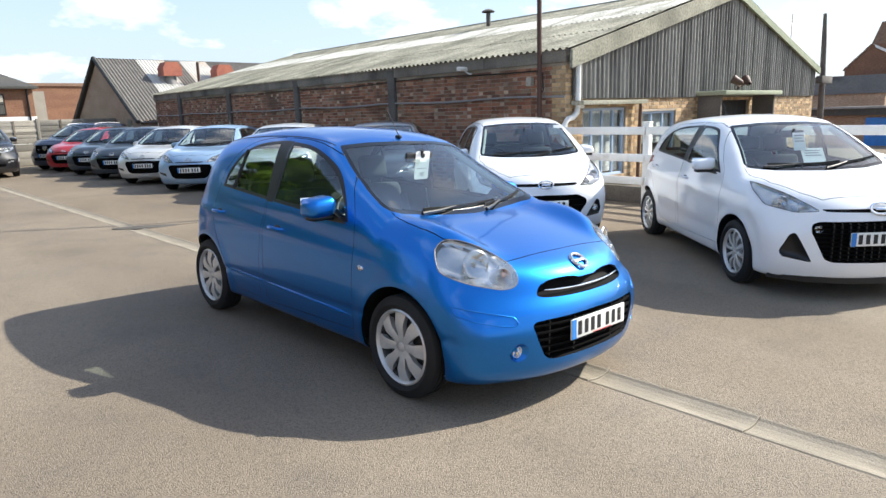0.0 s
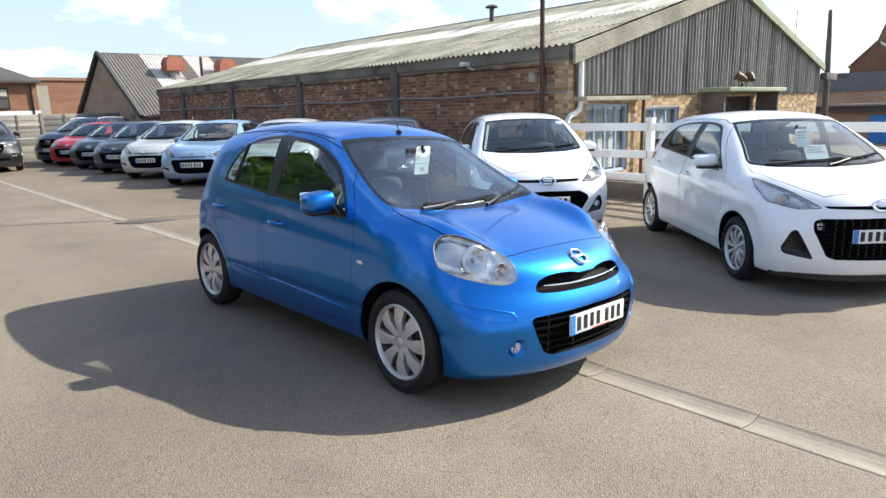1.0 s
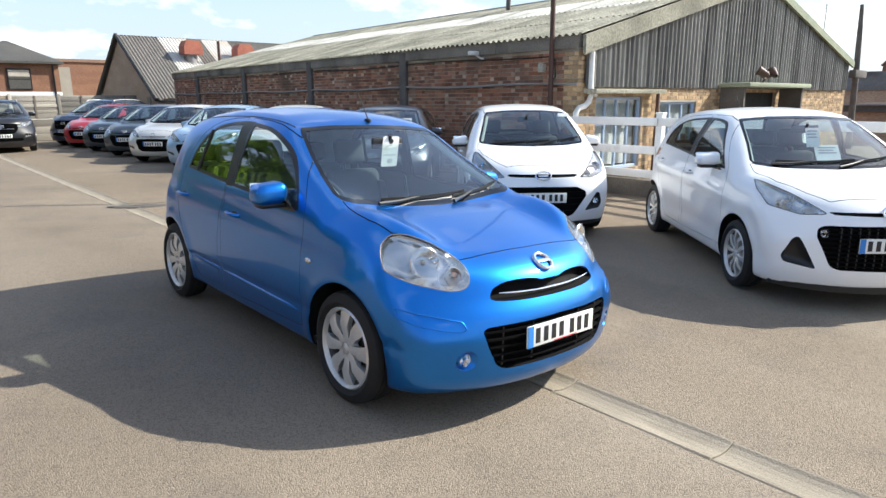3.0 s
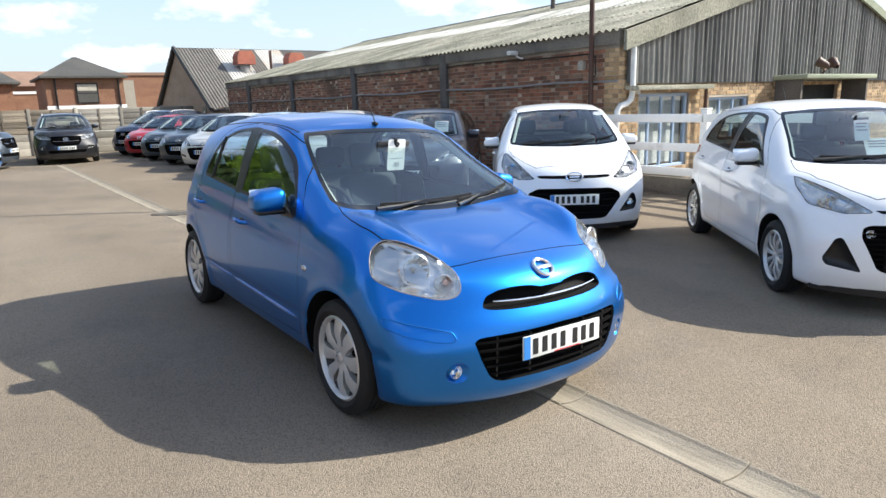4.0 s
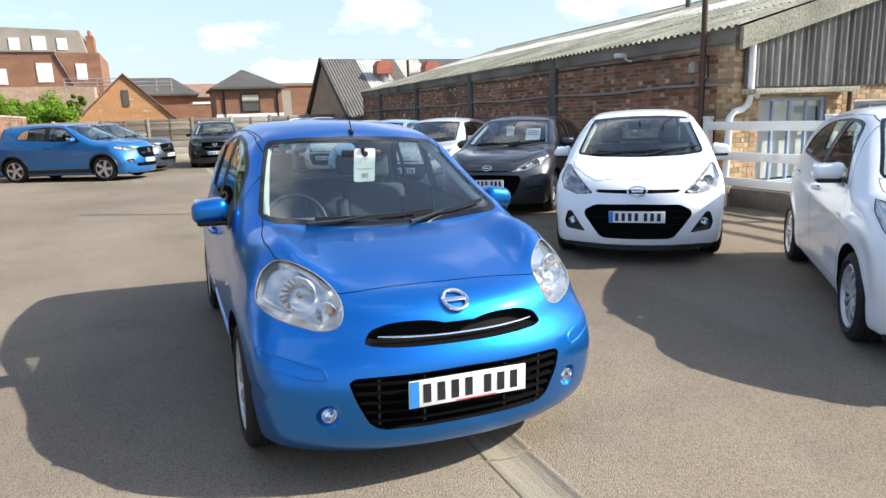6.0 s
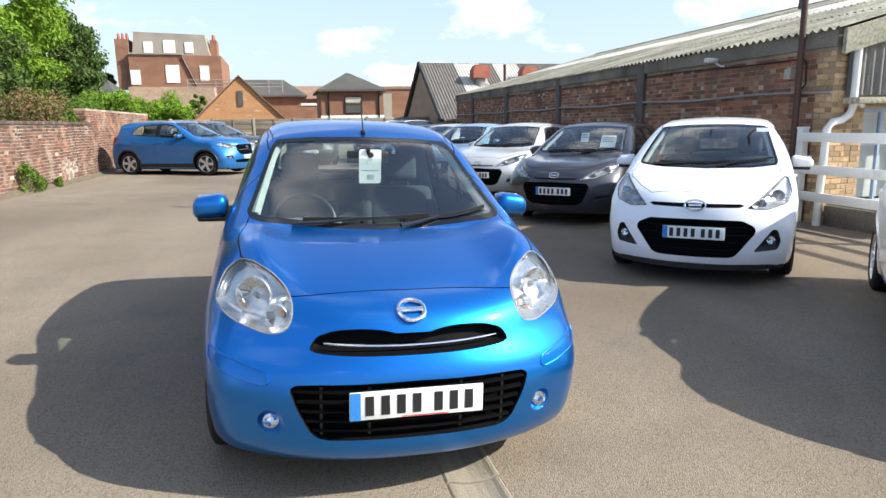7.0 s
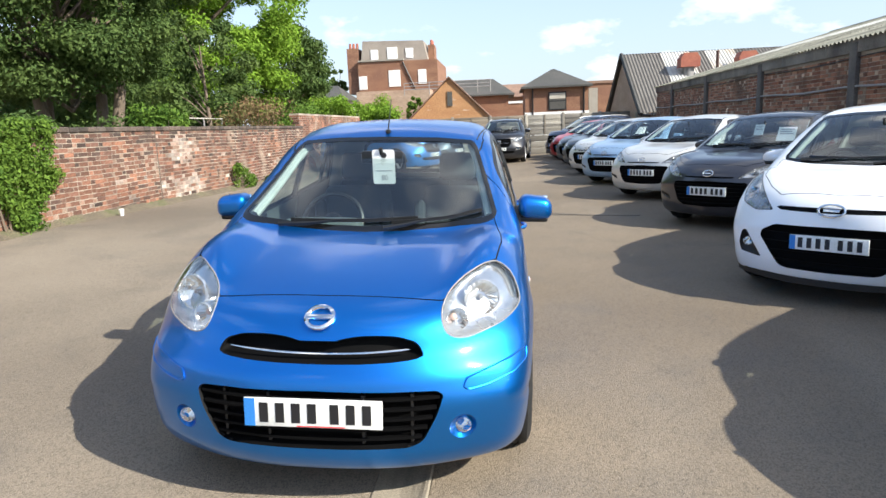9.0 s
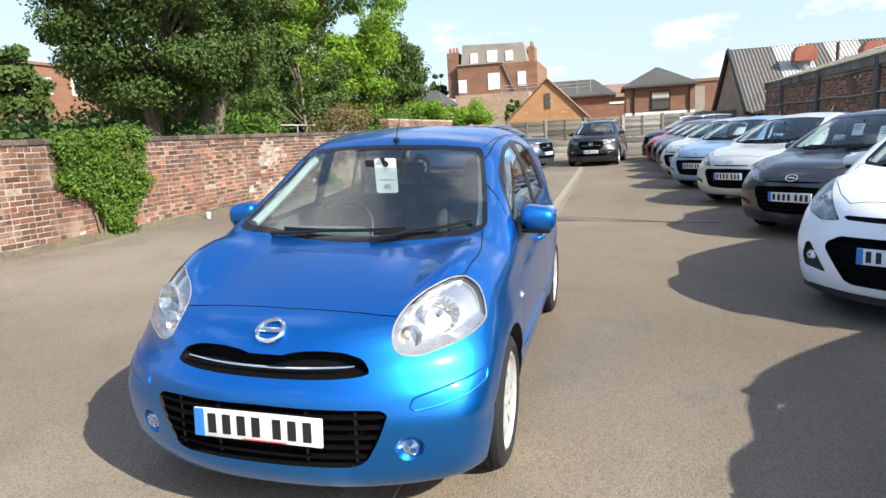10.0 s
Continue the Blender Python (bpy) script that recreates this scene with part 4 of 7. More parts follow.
    # wipers
    for x0, x1 in s["wipers"]:
        b = bmesh.new()
        yb = s["screen_foot"]
        def on(x, up):
            y = yb(x) + up
            return (x, y, sh.above(x, y) + 0.016)
        xm = (x0 + x1) / 2
        tube(b, [on(x0, -0.03), on(x0 * 0.75 + x1 * 0.25, 0.0), on(xm, 0.035)], [0.012, 0.010, 0.006], 6)
        pts = [on(x, 0.035 + 0.03 * (x - xm) / (x1 - x0)) for x in np.linspace(xm - (x1 - x0) * 0.42, x1 + (x1 - x0) * 0.1, 9)]
        ribbon(b, [(p[0], p[1], p[2] - 0.004) for p in pts], 0.018, 0.010)
        part("wiper", b, M_TRIM, car)
    # cabin
    cz = s["cabin"]
    d = bmesh.new()
    hw = s["half_width"] - 0.10
    yd = s["dash"]
    box(d, (-hw, yd - 0.42, 0.55), (hw, yd, cz - 0.045), 0.09, seg=3)
    box(d, (-0.62, yd - 0.12, cz - 0.12), (-0.14, yd + 0.05, cz - 0.012), 0.05, seg=3)
    box(d, (-0.12, yd - 0.05, 0.45), (0.12, yd + 0.45, 0.66), 0.04)
    part("dashboard", d, M_CABIN, car, "dark grey dashboard")
    fl = bmesh.new()
    box(fl, (-hw, -half * 0.55, 0.28), (hw, half * 0.8, 0.32))
    box(fl, (-hw, half * 0.62, 0.32), (hw, half * 0.64, cz - 0.12), 0.02)
    box(fl, (-hw, half * 0.64, cz - 0.2), (hw, half * 0.86, cz - 0.12), 0.02)
    part("cabin_floor", fl, M_CABIN, car, smooth=False)
    sx = s["seat_x"]
    w = bmesh.new()
    m2 = pose(-sx, yd + 0.14, cz - 0.06, 62)
    tube(w, [m2 @ Vector((0.185 * math.cos(a * math.tau / 28), 0.185 * math.sin(a * math.tau / 28), 0)) for a in range(28)], 0.015, 8, closed=True)
    for a in (-0.45, math.pi + 0.45, -math.pi / 2):
        tube(w, [m2 @ Vector((0.04 * math.cos(a), 0.04 * math.sin(a), -0.02)), m2 @ Vector((0.18 * math.cos(a), 0.18 * math.sin(a), 0))], 0.014, 6)
    ball(w, m2 @ Vector((0, 0, -0.015)), (0.065, 0.035, 0.065), 12)
    part("steering_wheel", w, M_TRIM, car)
    zs = s["seat_z"]
    for x in (-sx, sx):
        seat_parts(car, x, s["seat_y"], zs)
    rb = bmesh.new()
    ry = s["seat_y"] + 0.80
    box(rb, (-hw + 0.08, ry - 0.24, zs), (hw - 0.08, ry + 0.24, zs + 0.17), 0.05, seg=3)
    box(rb, (-hw + 0.08, ry + 0.14, zs + 0.1), (hw - 0.08, ry + 0.27, zs + 0.64), 0.05, seg=3)
    part("rear_bench", rb, M_CLOTH, car)
    for x in (-sx, sx):
        h = bmesh.new()
        box(h, (x - 0.13, ry + 0.16, zs + 0.66), (x + 0.13, ry + 0.25, zs + 0.82), 0.04, seg=3)
        part("headrest", h, M_CLOTH, car)
    rm = bmesh.new()
    ym, zm = s["room_mirror"]
    box(rm, (-0.12, ym - 0.012, zm - 0.035), (0.12, ym + 0.012, zm + 0.035), 0.012)
    tube(rm, [(0, ym - 0.01, zm), (0, ym - 0.04, zm + 0.05)], 0.012, 8)
    part("room_mirror", rm, M_TRIM, car)
    # aerial
    ay = s["aerial"]
    az = sh.above(0, ay)
    ab = bmesh.new()
    box(ab, (-0.014, ay - 0.02, az - 0.004), (0.014, ay + 0.03, az + 0.022), 0.009)
    tube(ab, [(0, ay, az + 0.015), (0, ay + s["aerial_lean"], az + s["aerial_high"])], [0.0045, 0.002], 6)
    part("aerial", ab, M_TRIM, car)
    pz, ptilt = s["plate"]
    plate_at(car, 0, sh.front(0.2, pz) - 0.012, pz, 0, ptilt)
    if s.get("badge"):
        badge_at(car, sh, *s["badge"])
    return car


def span_at(poly, z):
    """Half the width of a symmetrical outline at height z."""
    best = 0.0
    for a, b in zip(poly, poly[1:] + poly[:1]):
        if (a[1] - z) * (b[1] - z) <= 0 and abs(a[1] - b[1]) > 1e-9:
            best = max(best, a[0] + (b[0] - a[0]) * (z - a[1]) / (b[1] - a[1]))
    return best


def ribbon(bm, pts, height, depth):
    """A bar of rectangular section along points."""
    rows = []
    for p in pts:
        x, y, z = p
        rows.append([bm.verts.new((x, y - depth / 2, z - height / 2)), bm.verts.new((x, y - depth / 2, z + height / 2)), bm.verts.new((x, y + depth / 2, z + height / 2)), bm.verts.new((x, y + depth / 2, z - height / 2))])
    for a, b in zip(rows, rows[1:]):
        for k in range(4):
            bm.faces.new((a[k], a[(k + 1) % 4], b[(k + 1) % 4], b[k]))
    bm.faces.new(rows[0])
    bm.faces.new(rows[-1][::-1])


BROW = [(0.07, 0.700), (0.335, 0.700), (0.322, 0.7055), (0.305, 0.7095), (0.285, 0.7125), (0.26, 0.7148), (0.23, 0.7163), (0.20, 0.717), (0.17, 0.7162), (0.14, 0.714), (0.12, 0.7115), (0.10, 0.708), (0.085, 0.7045)]
BROWS = (BROW, [(-x, z) for x, z in BROW[::-1]])
ROUND = dict(
    length=3.78, height=1.52, half_width=0.832, axles=(-1.13, 1.32), radius=0.297, arch=0.345, rim=0.213, tyre=0.185, track=0.735, flare=0.010,
    swage=((0.42, 0.0, -0.006, 0.02), (0.86, 0.06, -0.010, 0.06)),
    wide=curve((-2, 0.78), (-1.5, 0.805), (-1.1, 0.828), (0, 0.832), (1.2, 0.83), (1.6, 0.80), (1.95, 0.74)),
    tuck=curve((0.1, 0.93), (0.2, 0.955), (0.35, 0.985), (0.55, 1.0), (0.75, 0.99), (0.93, 0.95), (1.02, 0.91), (1.2, 0.84), (1.4, 0.75), (1.55, 0.67)),
    top=curve((-2.0, 0.66), (-1.80, 0.757), (-1.62, 0.824), (-1.40, 0.885), (-1.15, 0.935), (-0.94, 0.966), (-0.88, 0.995), (-0.5, 1.235), (-0.22, 1.405), (-0.1, 1.452), (0.15, 1.492),
              (0.6, 1.512), (1.0, 1.487), (1.35, 1.43), (1.5, 1.385), (1.62, 1.22), (1.75, 1.0), (1.95, 0.7)),
    crown=curve((-2, 0.10), (-1.62, 0.10), (-1.3, 0.08), (-0.95, 0.02), (-0.85, 0.02), (-0.6, 0.09), (-0.3, 0.18), (-0.1, 0.17), (0.4, 0.12), (1.4, 0.12), (1.7, 0.15)),
    hump=curve((-1.72, 0.0), (-1.6, 0.035), (-1.4, 0.092), (-1.15, 0.075), (-0.95, 0.045), (-0.8, 0.02), (-0.6, 0.0)), hump_x=0.625,
    soft=curve((-1.8, 0.16), (-1.2, 0.16), (-0.7, 0.12), (0, 0.13), (1.9, 0.16)),
    nose=curve((0.1, -1.76), (0.17, -1.81), (0.28, -1.87), (0.45, -1.882), (0.55, -1.868), (0.66, -1.815), (0.77, -1.78), (0.83, -1.73), (0.95, -1.58), (1.2, -1.2)),
    nose_round=curve((0.1, 0.30), (0.45, 0.25), (0.55, 0.28), (0.7, 0.36), (0.9, 0.42)),
    tail=curve((0.1, 1.74), (0.3, 1.84), (0.5, 1.885), (0.75, 1.88), (0.95, 1.81), (1.2, 1.66), (1.4, 1.52)), tail_round=0.30,
    floor=curve((-2, 0.175), (-1.5, 0.17), (-0.8, 0.2), (1, 0.2), (1.9, 0.25)),
    screen=rounded(both([(0.0, 0.965), (0.2, 0.970), (0.4, 0.984), (0.59, 1.008), (0.648, 1.025), (0.660, 1.05), (0.562, 1.29), (0.538, 1.35), (0.507, 1.388), (0.3, 1.405), (0.0, 1.411)]), 0.015, 2),
    screen_foot=curve((-0.7, -0.83), (-0.4, -0.885), (0, -0.91), (0.4, -0.885), (0.7, -0.83)),
    rear_screen=rounded([(-0.56, 1.05), (0.56, 1.05), (0.50, 1.34), (-0.50, 1.34)], 0.08),
    windows=(rounded(eased([(-0.62, 0.945), (0.30, 0.992), (0.255, 1.405), (0.03, 1.388), (-0.18, 1.33), (-0.38, 1.225), (-0.55, 1.07)]), 0.012, 2),
             rounded(eased([(0.39, 0.998), (1.12, 1.048), (1.075, 1.17), (0.97, 1.275), (0.84, 1.35), (0.65, 1.395), (0.39, 1.412)]), 0.015, 2)),
    pillar=[(0.302, 0.985), (0.39, 0.99), (0.39, 1.412), (0.257, 1.408)],
    divider=(0.93, 1.04, 0.86, 1.335),
    doors=(rounded(eased([(-0.70, 0.30), (0.375, 0.27), (0.385, 0.95), (0.33, 1.435), (0.02, 1.42), (-0.22, 1.355), (-0.45, 1.235), (-0.66, 1.02), (-0.71, 0.9)], 48, 1), 0.02, 2),
           rounded(eased([(0.385, 0.27), (0.84, 0.28), (1.02, 0.52), (1.22, 0.80), (1.175, 1.06), (1.12, 1.19), (1.0, 1.305), (0.86, 1.38), (0.66, 1.425), (0.345, 1.44), (0.395, 0.95)], 48, 1), 0.02, 2)),
    handles=((0.20, 0.82), (1.10, 0.855)),
    bonnet=[(0, -1.618), (0.39, -1.605), (0.458, -1.598), (0.60, -1.41), (0.664, -1.325), (0.686, -1.16), (0.682, -1.02), (0.655, -0.89), (0.64, -0.80), (-0.64, -0.80), (-0.655, -0.89), (-0.682, -1.02), (-0.686, -1.16), (-0.664, -1.325), (-0.60, -1.41), (-0.458, -1.598), (-0.39, -1.605)],
    lamp=rounded([(0.61, 0.918), (0.665, 0.918), (0.725, 0.872), (0.753, 0.815), (0.766, 0.765), (0.748, 0.744), (0.70, 0.716), (0.644, 0.701), (0.56, 0.682), (0.51, 0.688), (0.478, 0.706), (0.46, 0.742), (0.454, 0.79), (0.474, 0.833), (0.53, 0.882)], 0.03, 2), lamp_reach=-1.15,
    lamp_rim=M_GREYPIPE, bulbs=((0.615, 0.805, 0.072, M_REFLECTOR), (0.525, 0.745, 0.043, M_REFLECTOR), (0.512, 0.752, 0.015, M_AMBER)),
    fog=circle((0.548, 0.368), 0.050, 20), fog_back=M_BLUE, fog_bulb=(0.548, 0.368, 0.031),
    tail_side=[(1.70, 0.80), (1.83, 0.79), (1.80, 0.95), (1.74, 1.0), (1.70, 0.97)], tail_lamp=[(0.59, 0.80), (0.70, 0.80), (0.695, 0.98), (0.64, 1.03), (0.59, 0.98)],
    mouths=(dict(outline=rounded(both([(0.0, 0.622), (0.17, 0.623), (0.30, 0.626), (0.395, 0.640), (0.372, 0.684), (0.0, 0.684)]), 0.006), pieces=(both([(0.0, 0.622), (0.17, 0.623), (0.27, 0.625), (0.34, 0.6285), (0.375, 0.6325), (0.396, 0.640), (0.3965, 0.648), (0.392, 0.659), (0.384, 0.671), (0.374, 0.683), (0.366, 0.6885), (0.358, 0.693), (0.347, 0.697), (0.335, 0.700)]), *BROWS), depth=0.06, slats=0, bar=0.012, chrome=(0.656, 0.345, 0.010), label="black upper grille with a chrome strip"),
            dict(outline=rounded(both([(0.0, 0.302), (0.21, 0.302), (0.35, 0.302), (0.40, 0.325), (0.452, 0.425), (0.477, 0.503), (0.455, 0.520), (0.38, 0.525), (0.0, 0.533)]), 0.035), depth=0.09, slats=5, bar=0.010, ribs=(-0.36, -0.18, 0.18, 0.36), label="black lower grille")),
    strip=rounded([(0.548, 0.522), (0.56, 0.554), (0.64, 0.573), (0.73, 0.592), (0.787, 0.606), (0.79, 0.566), (0.74, 0.541), (0.64, 0.518), (0.57, 0.510)], 0.008, 2),
    indicator=(-0.79, 0.700), pillar_line=((0.635, -0.80), (0.615, -0.65), (0.585, -0.48), (0.55, -0.30), (0.51, -0.16)), ditch=((0.530, -0.14), (0.555, 0.2), (0.57, 0.7), (0.555, 1.2), (0.53, 1.42)),
    moulding=((-0.66, 0.36), (0.41, 0.93)), engine=0.62, style=dict(spokes=8, foot=0.023, tip=0.046, nuts=4),
    mirror=(0.775, -0.44, 1.025, 0.185, 0.08, 0.15), wipers=((-0.44, 0.20), (0.10, 0.54)),
    cabin=0.95, dash=-0.30, seat_x=0.36, seat_y=0.22, seat_z=0.40, room_mirror=(-0.38, 1.30), aerial=-0.165, aerial_lean=0.13, aerial_high=0.20,
    plate=(0.452, -2), badge=(0.775, 0.052, 1.0),
)


def modern(length, wheelbase, half_width, height, over, cowl, cowl_z, screen_y, nose_z, radius, face, style):
    """A hatchback or off-roader of given sizes, with the face given."""
    h, f = length / 2, -length / 2 + over
    k = half_width
    mid = ((cowl + screen_y) / 2, (cowl_z + height - 0.075) / 2 + 0.03)
    belt, eave = cowl_z - 0.01, height - 0.10
    d = dict(
        length=length, height=height, half_width=half_width, axles=(f, f + wheelbase), radius=radius, arch=radius + 0.05, rim=radius * 0.70, tyre=0.2, track=half_width - 0.1, flare=0.012,
        swage=((0.78 * cowl_z, 0.05, 0.012, 0.06), (0.42, 0.03, -0.008, 0.07)),
        wide=curve((-h - 0.1, k * 0.95), (-h + 0.4, k * 0.98), (-0.7, k), (1.2, k), (h - 0.25, k * 0.965), (h + 0.1, k * 0.9)),
        tuck=curve((0.1, 0.93), (0.2, 0.955), (0.35, 0.985), (0.6, 1.0), (0.8 * cowl_z, 0.995), (cowl_z, 0.94), (cowl_z + 0.2, 0.855), (height - 0.1, 0.735), (height + 0.05, 0.66)),
        top=curve((-h - 0.1, nose_z - 0.14), (-h + 0.12, nose_z - 0.03), (-h + 0.3, nose_z + 0.03), (cowl - 0.3, cowl_z - 0.04), (cowl - 0.02, cowl_z - 0.008), (cowl + 0.05, cowl_z + 0.03), mid,
                  (screen_y, height - 0.075), (screen_y + 0.16, height - 0.035), (0.45, height), (h * 0.6, height - 0.035), (h - 0.36, height - 0.11), (h - 0.26, height - 0.2), (h - 0.08, cowl_z), (h + 0.1, 0.7)),
        crown=curve((-h, 0.10), (cowl - 0.1, 0.05), (cowl + 0.08, 0.06), (cowl + 0.3, 0.12), (screen_y - 0.05, 0.19), (screen_y + 0.2, 0.13), (h, 0.12)),
        hump=curve((-h + 0.2, 0.0), (-h + 0.5, 0.025), (cowl - 0.1, 0.02), (cowl + 0.1, 0.0)), hump_x=half_width * 0.74,
        soft=curve((-h, 0.14), (0, 0.12), (h, 0.15)),
        nose=curve((0.1, -h + 0.12), (0.2, -h + 0.05), (0.35, -h + 0.004), (0.55, -h), (nose_z - 0.16, -h + 0.03), (nose_z - 0.05, -h + 0.10), (nose_z + 0.1, -h + 0.3), (1.5, -h + 1.2)),
        nose_round=curve((0.1, 0.30), (0.5, 0.26), (0.8, 0.40), (1.1, 0.5)),
        tail=curve((0.1, h - 0.15), (0.3, h - 0.04), (0.6, h), (cowl_z, h - 0.10), (1.25, h - 0.26), (1.6, h - 0.4)), tail_round=0.25,
        floor=curve((-h, 0.17), (h, 0.2)),
        screen=rounded(both([(0.0, cowl_z - 0.005), (k * 0.5, cowl_z + 0.005), (k * 0.76, cowl_z + 0.03), (k * 0.785, cowl_z + 0.06), (k * 0.665, height - 0.17), (k * 0.62, height - 0.10), (k * 0.3, height - 0.078), (0.0, height - 0.074)]), 0.02, 2),
        screen_foot=curve((-k * 0.85, cowl + 0.16), (-0.4, cowl + 0.07), (0, cowl + 0.03), (0.4, cowl + 0.07), (k * 0.85, cowl + 0.16)),
        rear_screen=rounded([(-k * 0.66, cowl_z + 0.06), (k * 0.66, cowl_z + 0.06), (k * 0.58, eave), (-k * 0.58, eave)], 0.06),
        windows=(rounded(eased([(cowl + 0.30, belt - 0.02), (0.26, belt + 0.025), (0.22, eave), (-0.05, eave - 0.01), (screen_y + 0.02, eave - 0.06)]), 0.02, 2),
                 rounded(eased([(0.34, belt + 0.035), (f + wheelbase - 0.12, belt + 0.09), (f + wheelbase - 0.18, eave - 0.16), (f + wheelbase - 0.42, eave - 0.03), (0.33, eave)]), 0.025, 2)),
        pillar=[(0.262, belt + 0.03), (0.34, belt + 0.035), (0.33, eave), (0.222, eave)],
        doors=(rounded([(cowl + 0.22, 0.30), (0.33, 0.28), (0.34, belt), (0.30, eave + 0.03), (-0.05, eave + 0.025), (screen_y - 0.02, eave - 0.03), (cowl + 0.26, belt + 0.02), (cowl + 0.2, belt - 0.1)], 0.03, 3),
               rounded([(0.342, 0.28), (f + wheelbase - 0.46, 0.29), (f + wheelbase - 0.28, 0.55), (f + wheelbase - 0.08, belt - 0.1), (f + wheelbase - 0.09, belt + 0.1), (f + wheelbase - 0.16, eave - 0.13), (f + wheelbase - 0.4, eave), (0.305, eave + 0.03), (0.345, belt)], 0.03, 3)),
        handles=((0.18, belt - 0.13), (f + wheelbase - 0.24, belt - 0.09)),
        bonnet=[(0, -h + 0.15), (0.4, -h + 0.19), (k * 0.62, -h + 0.32), (k * 0.78, -h + 0.55), (k * 0.82, cowl - 0.1), (k * 0.80, cowl + 0.1), (-k * 0.80, cowl + 0.1), (-k * 0.82, cowl - 0.1), (-k * 0.78, -h + 0.55), (-k * 0.62, -h + 0.32), (-0.4, -h + 0.19)],
        lamp_rim=M_TRIM, mirror_taper=0.35, tail_lamp=[(k * 0.72, cowl_z - 0.25), (k * 0.97, cowl_z - 0.25), (k * 0.95, cowl_z + 0.02), (k * 0.74, cowl_z + 0.02)],
        pillar_line=((k * 0.76, cowl + 0.14), (k * 0.70, (cowl + screen_y) / 2), (k * 0.62, screen_y - 0.02)), engine=0.6, style=style, mirror=(half_width - 0.06, cowl + 0.52, cowl_z + 0.04, 0.20, 0.075, 0.15), wipers=((-0.5, 0.16), (0.05, 0.55)),
        cabin=cowl_z - 0.02, dash=cowl + 0.62, seat_x=0.36, seat_y=cowl + 1.12, seat_z=0.40 + (radius - 0.29), room_mirror=(screen_y - 0.17, height - 0.19), aerial=1.05, aerial_lean=0.12, aerial_high=0.16,
    )
    d.update(face)
    return d


STYLE_TEN = dict(spokes=10, foot=0.014, tip=0.022, nuts=4)
STYLE_FIVE = dict(spokes=5, foot=0.03, tip=0.05, nuts=5)
# small hatchback: wide six-sided mouth below a thin slot between the lamps
FACE_SMALL = dict(
    lamp=rounded([(0.42, 0.705), (0.58, 0.690), (0.735, 0.735), (0.772, 0.83), (0.735, 0.945), (0.69, 0.95), (0.56, 0.83)], 0.02, 2), lamp_back=M_BEZEL, lamp_label="clear headlight with a dark bezel",
    bulbs=((0.665, 0.80, 0.055, M_REFLECTOR), (0.545, 0.745, 0.034, M_REFLECTOR)), fog=rounded([(0.49, 0.325), (0.68, 0.345), (0.705, 0.42), (0.675, 0.52), (0.635, 0.53)], 0.02, 2), fog_back=M_TRIM, fog_bulb=(0.625, 0.43, 0.034),
    mouths=(dict(outline=both([(0, 0.705), (0.36, 0.711), (0.40, 0.729), (0.36, 0.745), (0, 0.743)]), depth=0.03, slats=1, bar=0.01, label="thin black grille slot"),
            dict(outline=rounded(both([(0, 0.262), (0.30, 0.267), (0.35, 0.285), (0.505, 0.50), (0.492, 0.55), (0.39, 0.602), (0, 0.608)]), 0.03), depth=0.06, slats=4, bar=0.010, label="wide black lower grille")),
    plate=(0.485, 0), badge=(0.728, 0.050, 1.75), lip=True)
# the same car with a larger, squarer mouth
FACE_NEWER = dict(FACE_SMALL,
    lamp=rounded([(0.44, 0.745), (0.60, 0.73), (0.76, 0.775), (0.775, 0.88), (0.74, 0.945), (0.60, 0.865)], 0.02, 2), fog=rounded([(0.50, 0.33), (0.70, 0.37), (0.72, 0.42), (0.66, 0.56), (0.62, 0.575)], 0.02, 2), fog_bulb=(0.462, 0.603, 0.033),
    mouths=(dict(outline=both([(0, 0.735), (0.40, 0.742), (0.43, 0.758), (0.40, 0.768), (0, 0.765)]), depth=0.03, slats=1, bar=0.01, label="thin black grille slot"),
            dict(outline=rounded(both([(0, 0.33), (0.36, 0.335), (0.42, 0.36), (0.52, 0.58), (0.51, 0.645), (0.46, 0.665), (0, 0.672)]), 0.025), depth=0.06, slats=9, bar=0.009, ribs=tuple(np.linspace(-0.36, 0.36, 13)), label="large black mesh grille")),
    lamp_back=M_LAMPBACK, plate=(0.53, 0), badge=(0.765, 0.056, 1.6))
# medium hatchback: slim swept lamps
FACE_MEDIUM = dict(lamp_back=M_BEZEL, lamp_label="slim clear headlight with a dark bezel",
    lamp=rounded([(0.36, 0.665), (0.56, 0.68), (0.78, 0.78), (0.80, 0.88), (0.70, 0.86), (0.50, 0.775)], 0.02, 2), bulbs=((0.68, 0.79, 0.045, M_REFLECTOR), (0.54, 0.725, 0.03, M_REFLECTOR)),
    fog=rounded([(0.56, 0.36), (0.76, 0.42), (0.78, 0.46), (0.58, 0.43)], 0.015, 2), fog_back=M_TRIM, fog_bulb=(0.66, 0.415, 0.03),
    mouths=(dict(outline=rounded(both([(0, 0.30), (0.34, 0.31), (0.42, 0.36), (0.50, 0.56), (0.47, 0.615), (0, 0.63)]), 0.03), depth=0.06, slats=6, bar=0.016, label="six-sided black grille"),
            dict(outline=both([(0, 0.665), (0.30, 0.668), (0.33, 0.678), (0.30, 0.688), (0, 0.687)]), depth=0.02, slats=1, bar=0.008, label="thin black grille slot")),
    plate=(0.50, 0), badge=(0.725, 0.042, 1.6))
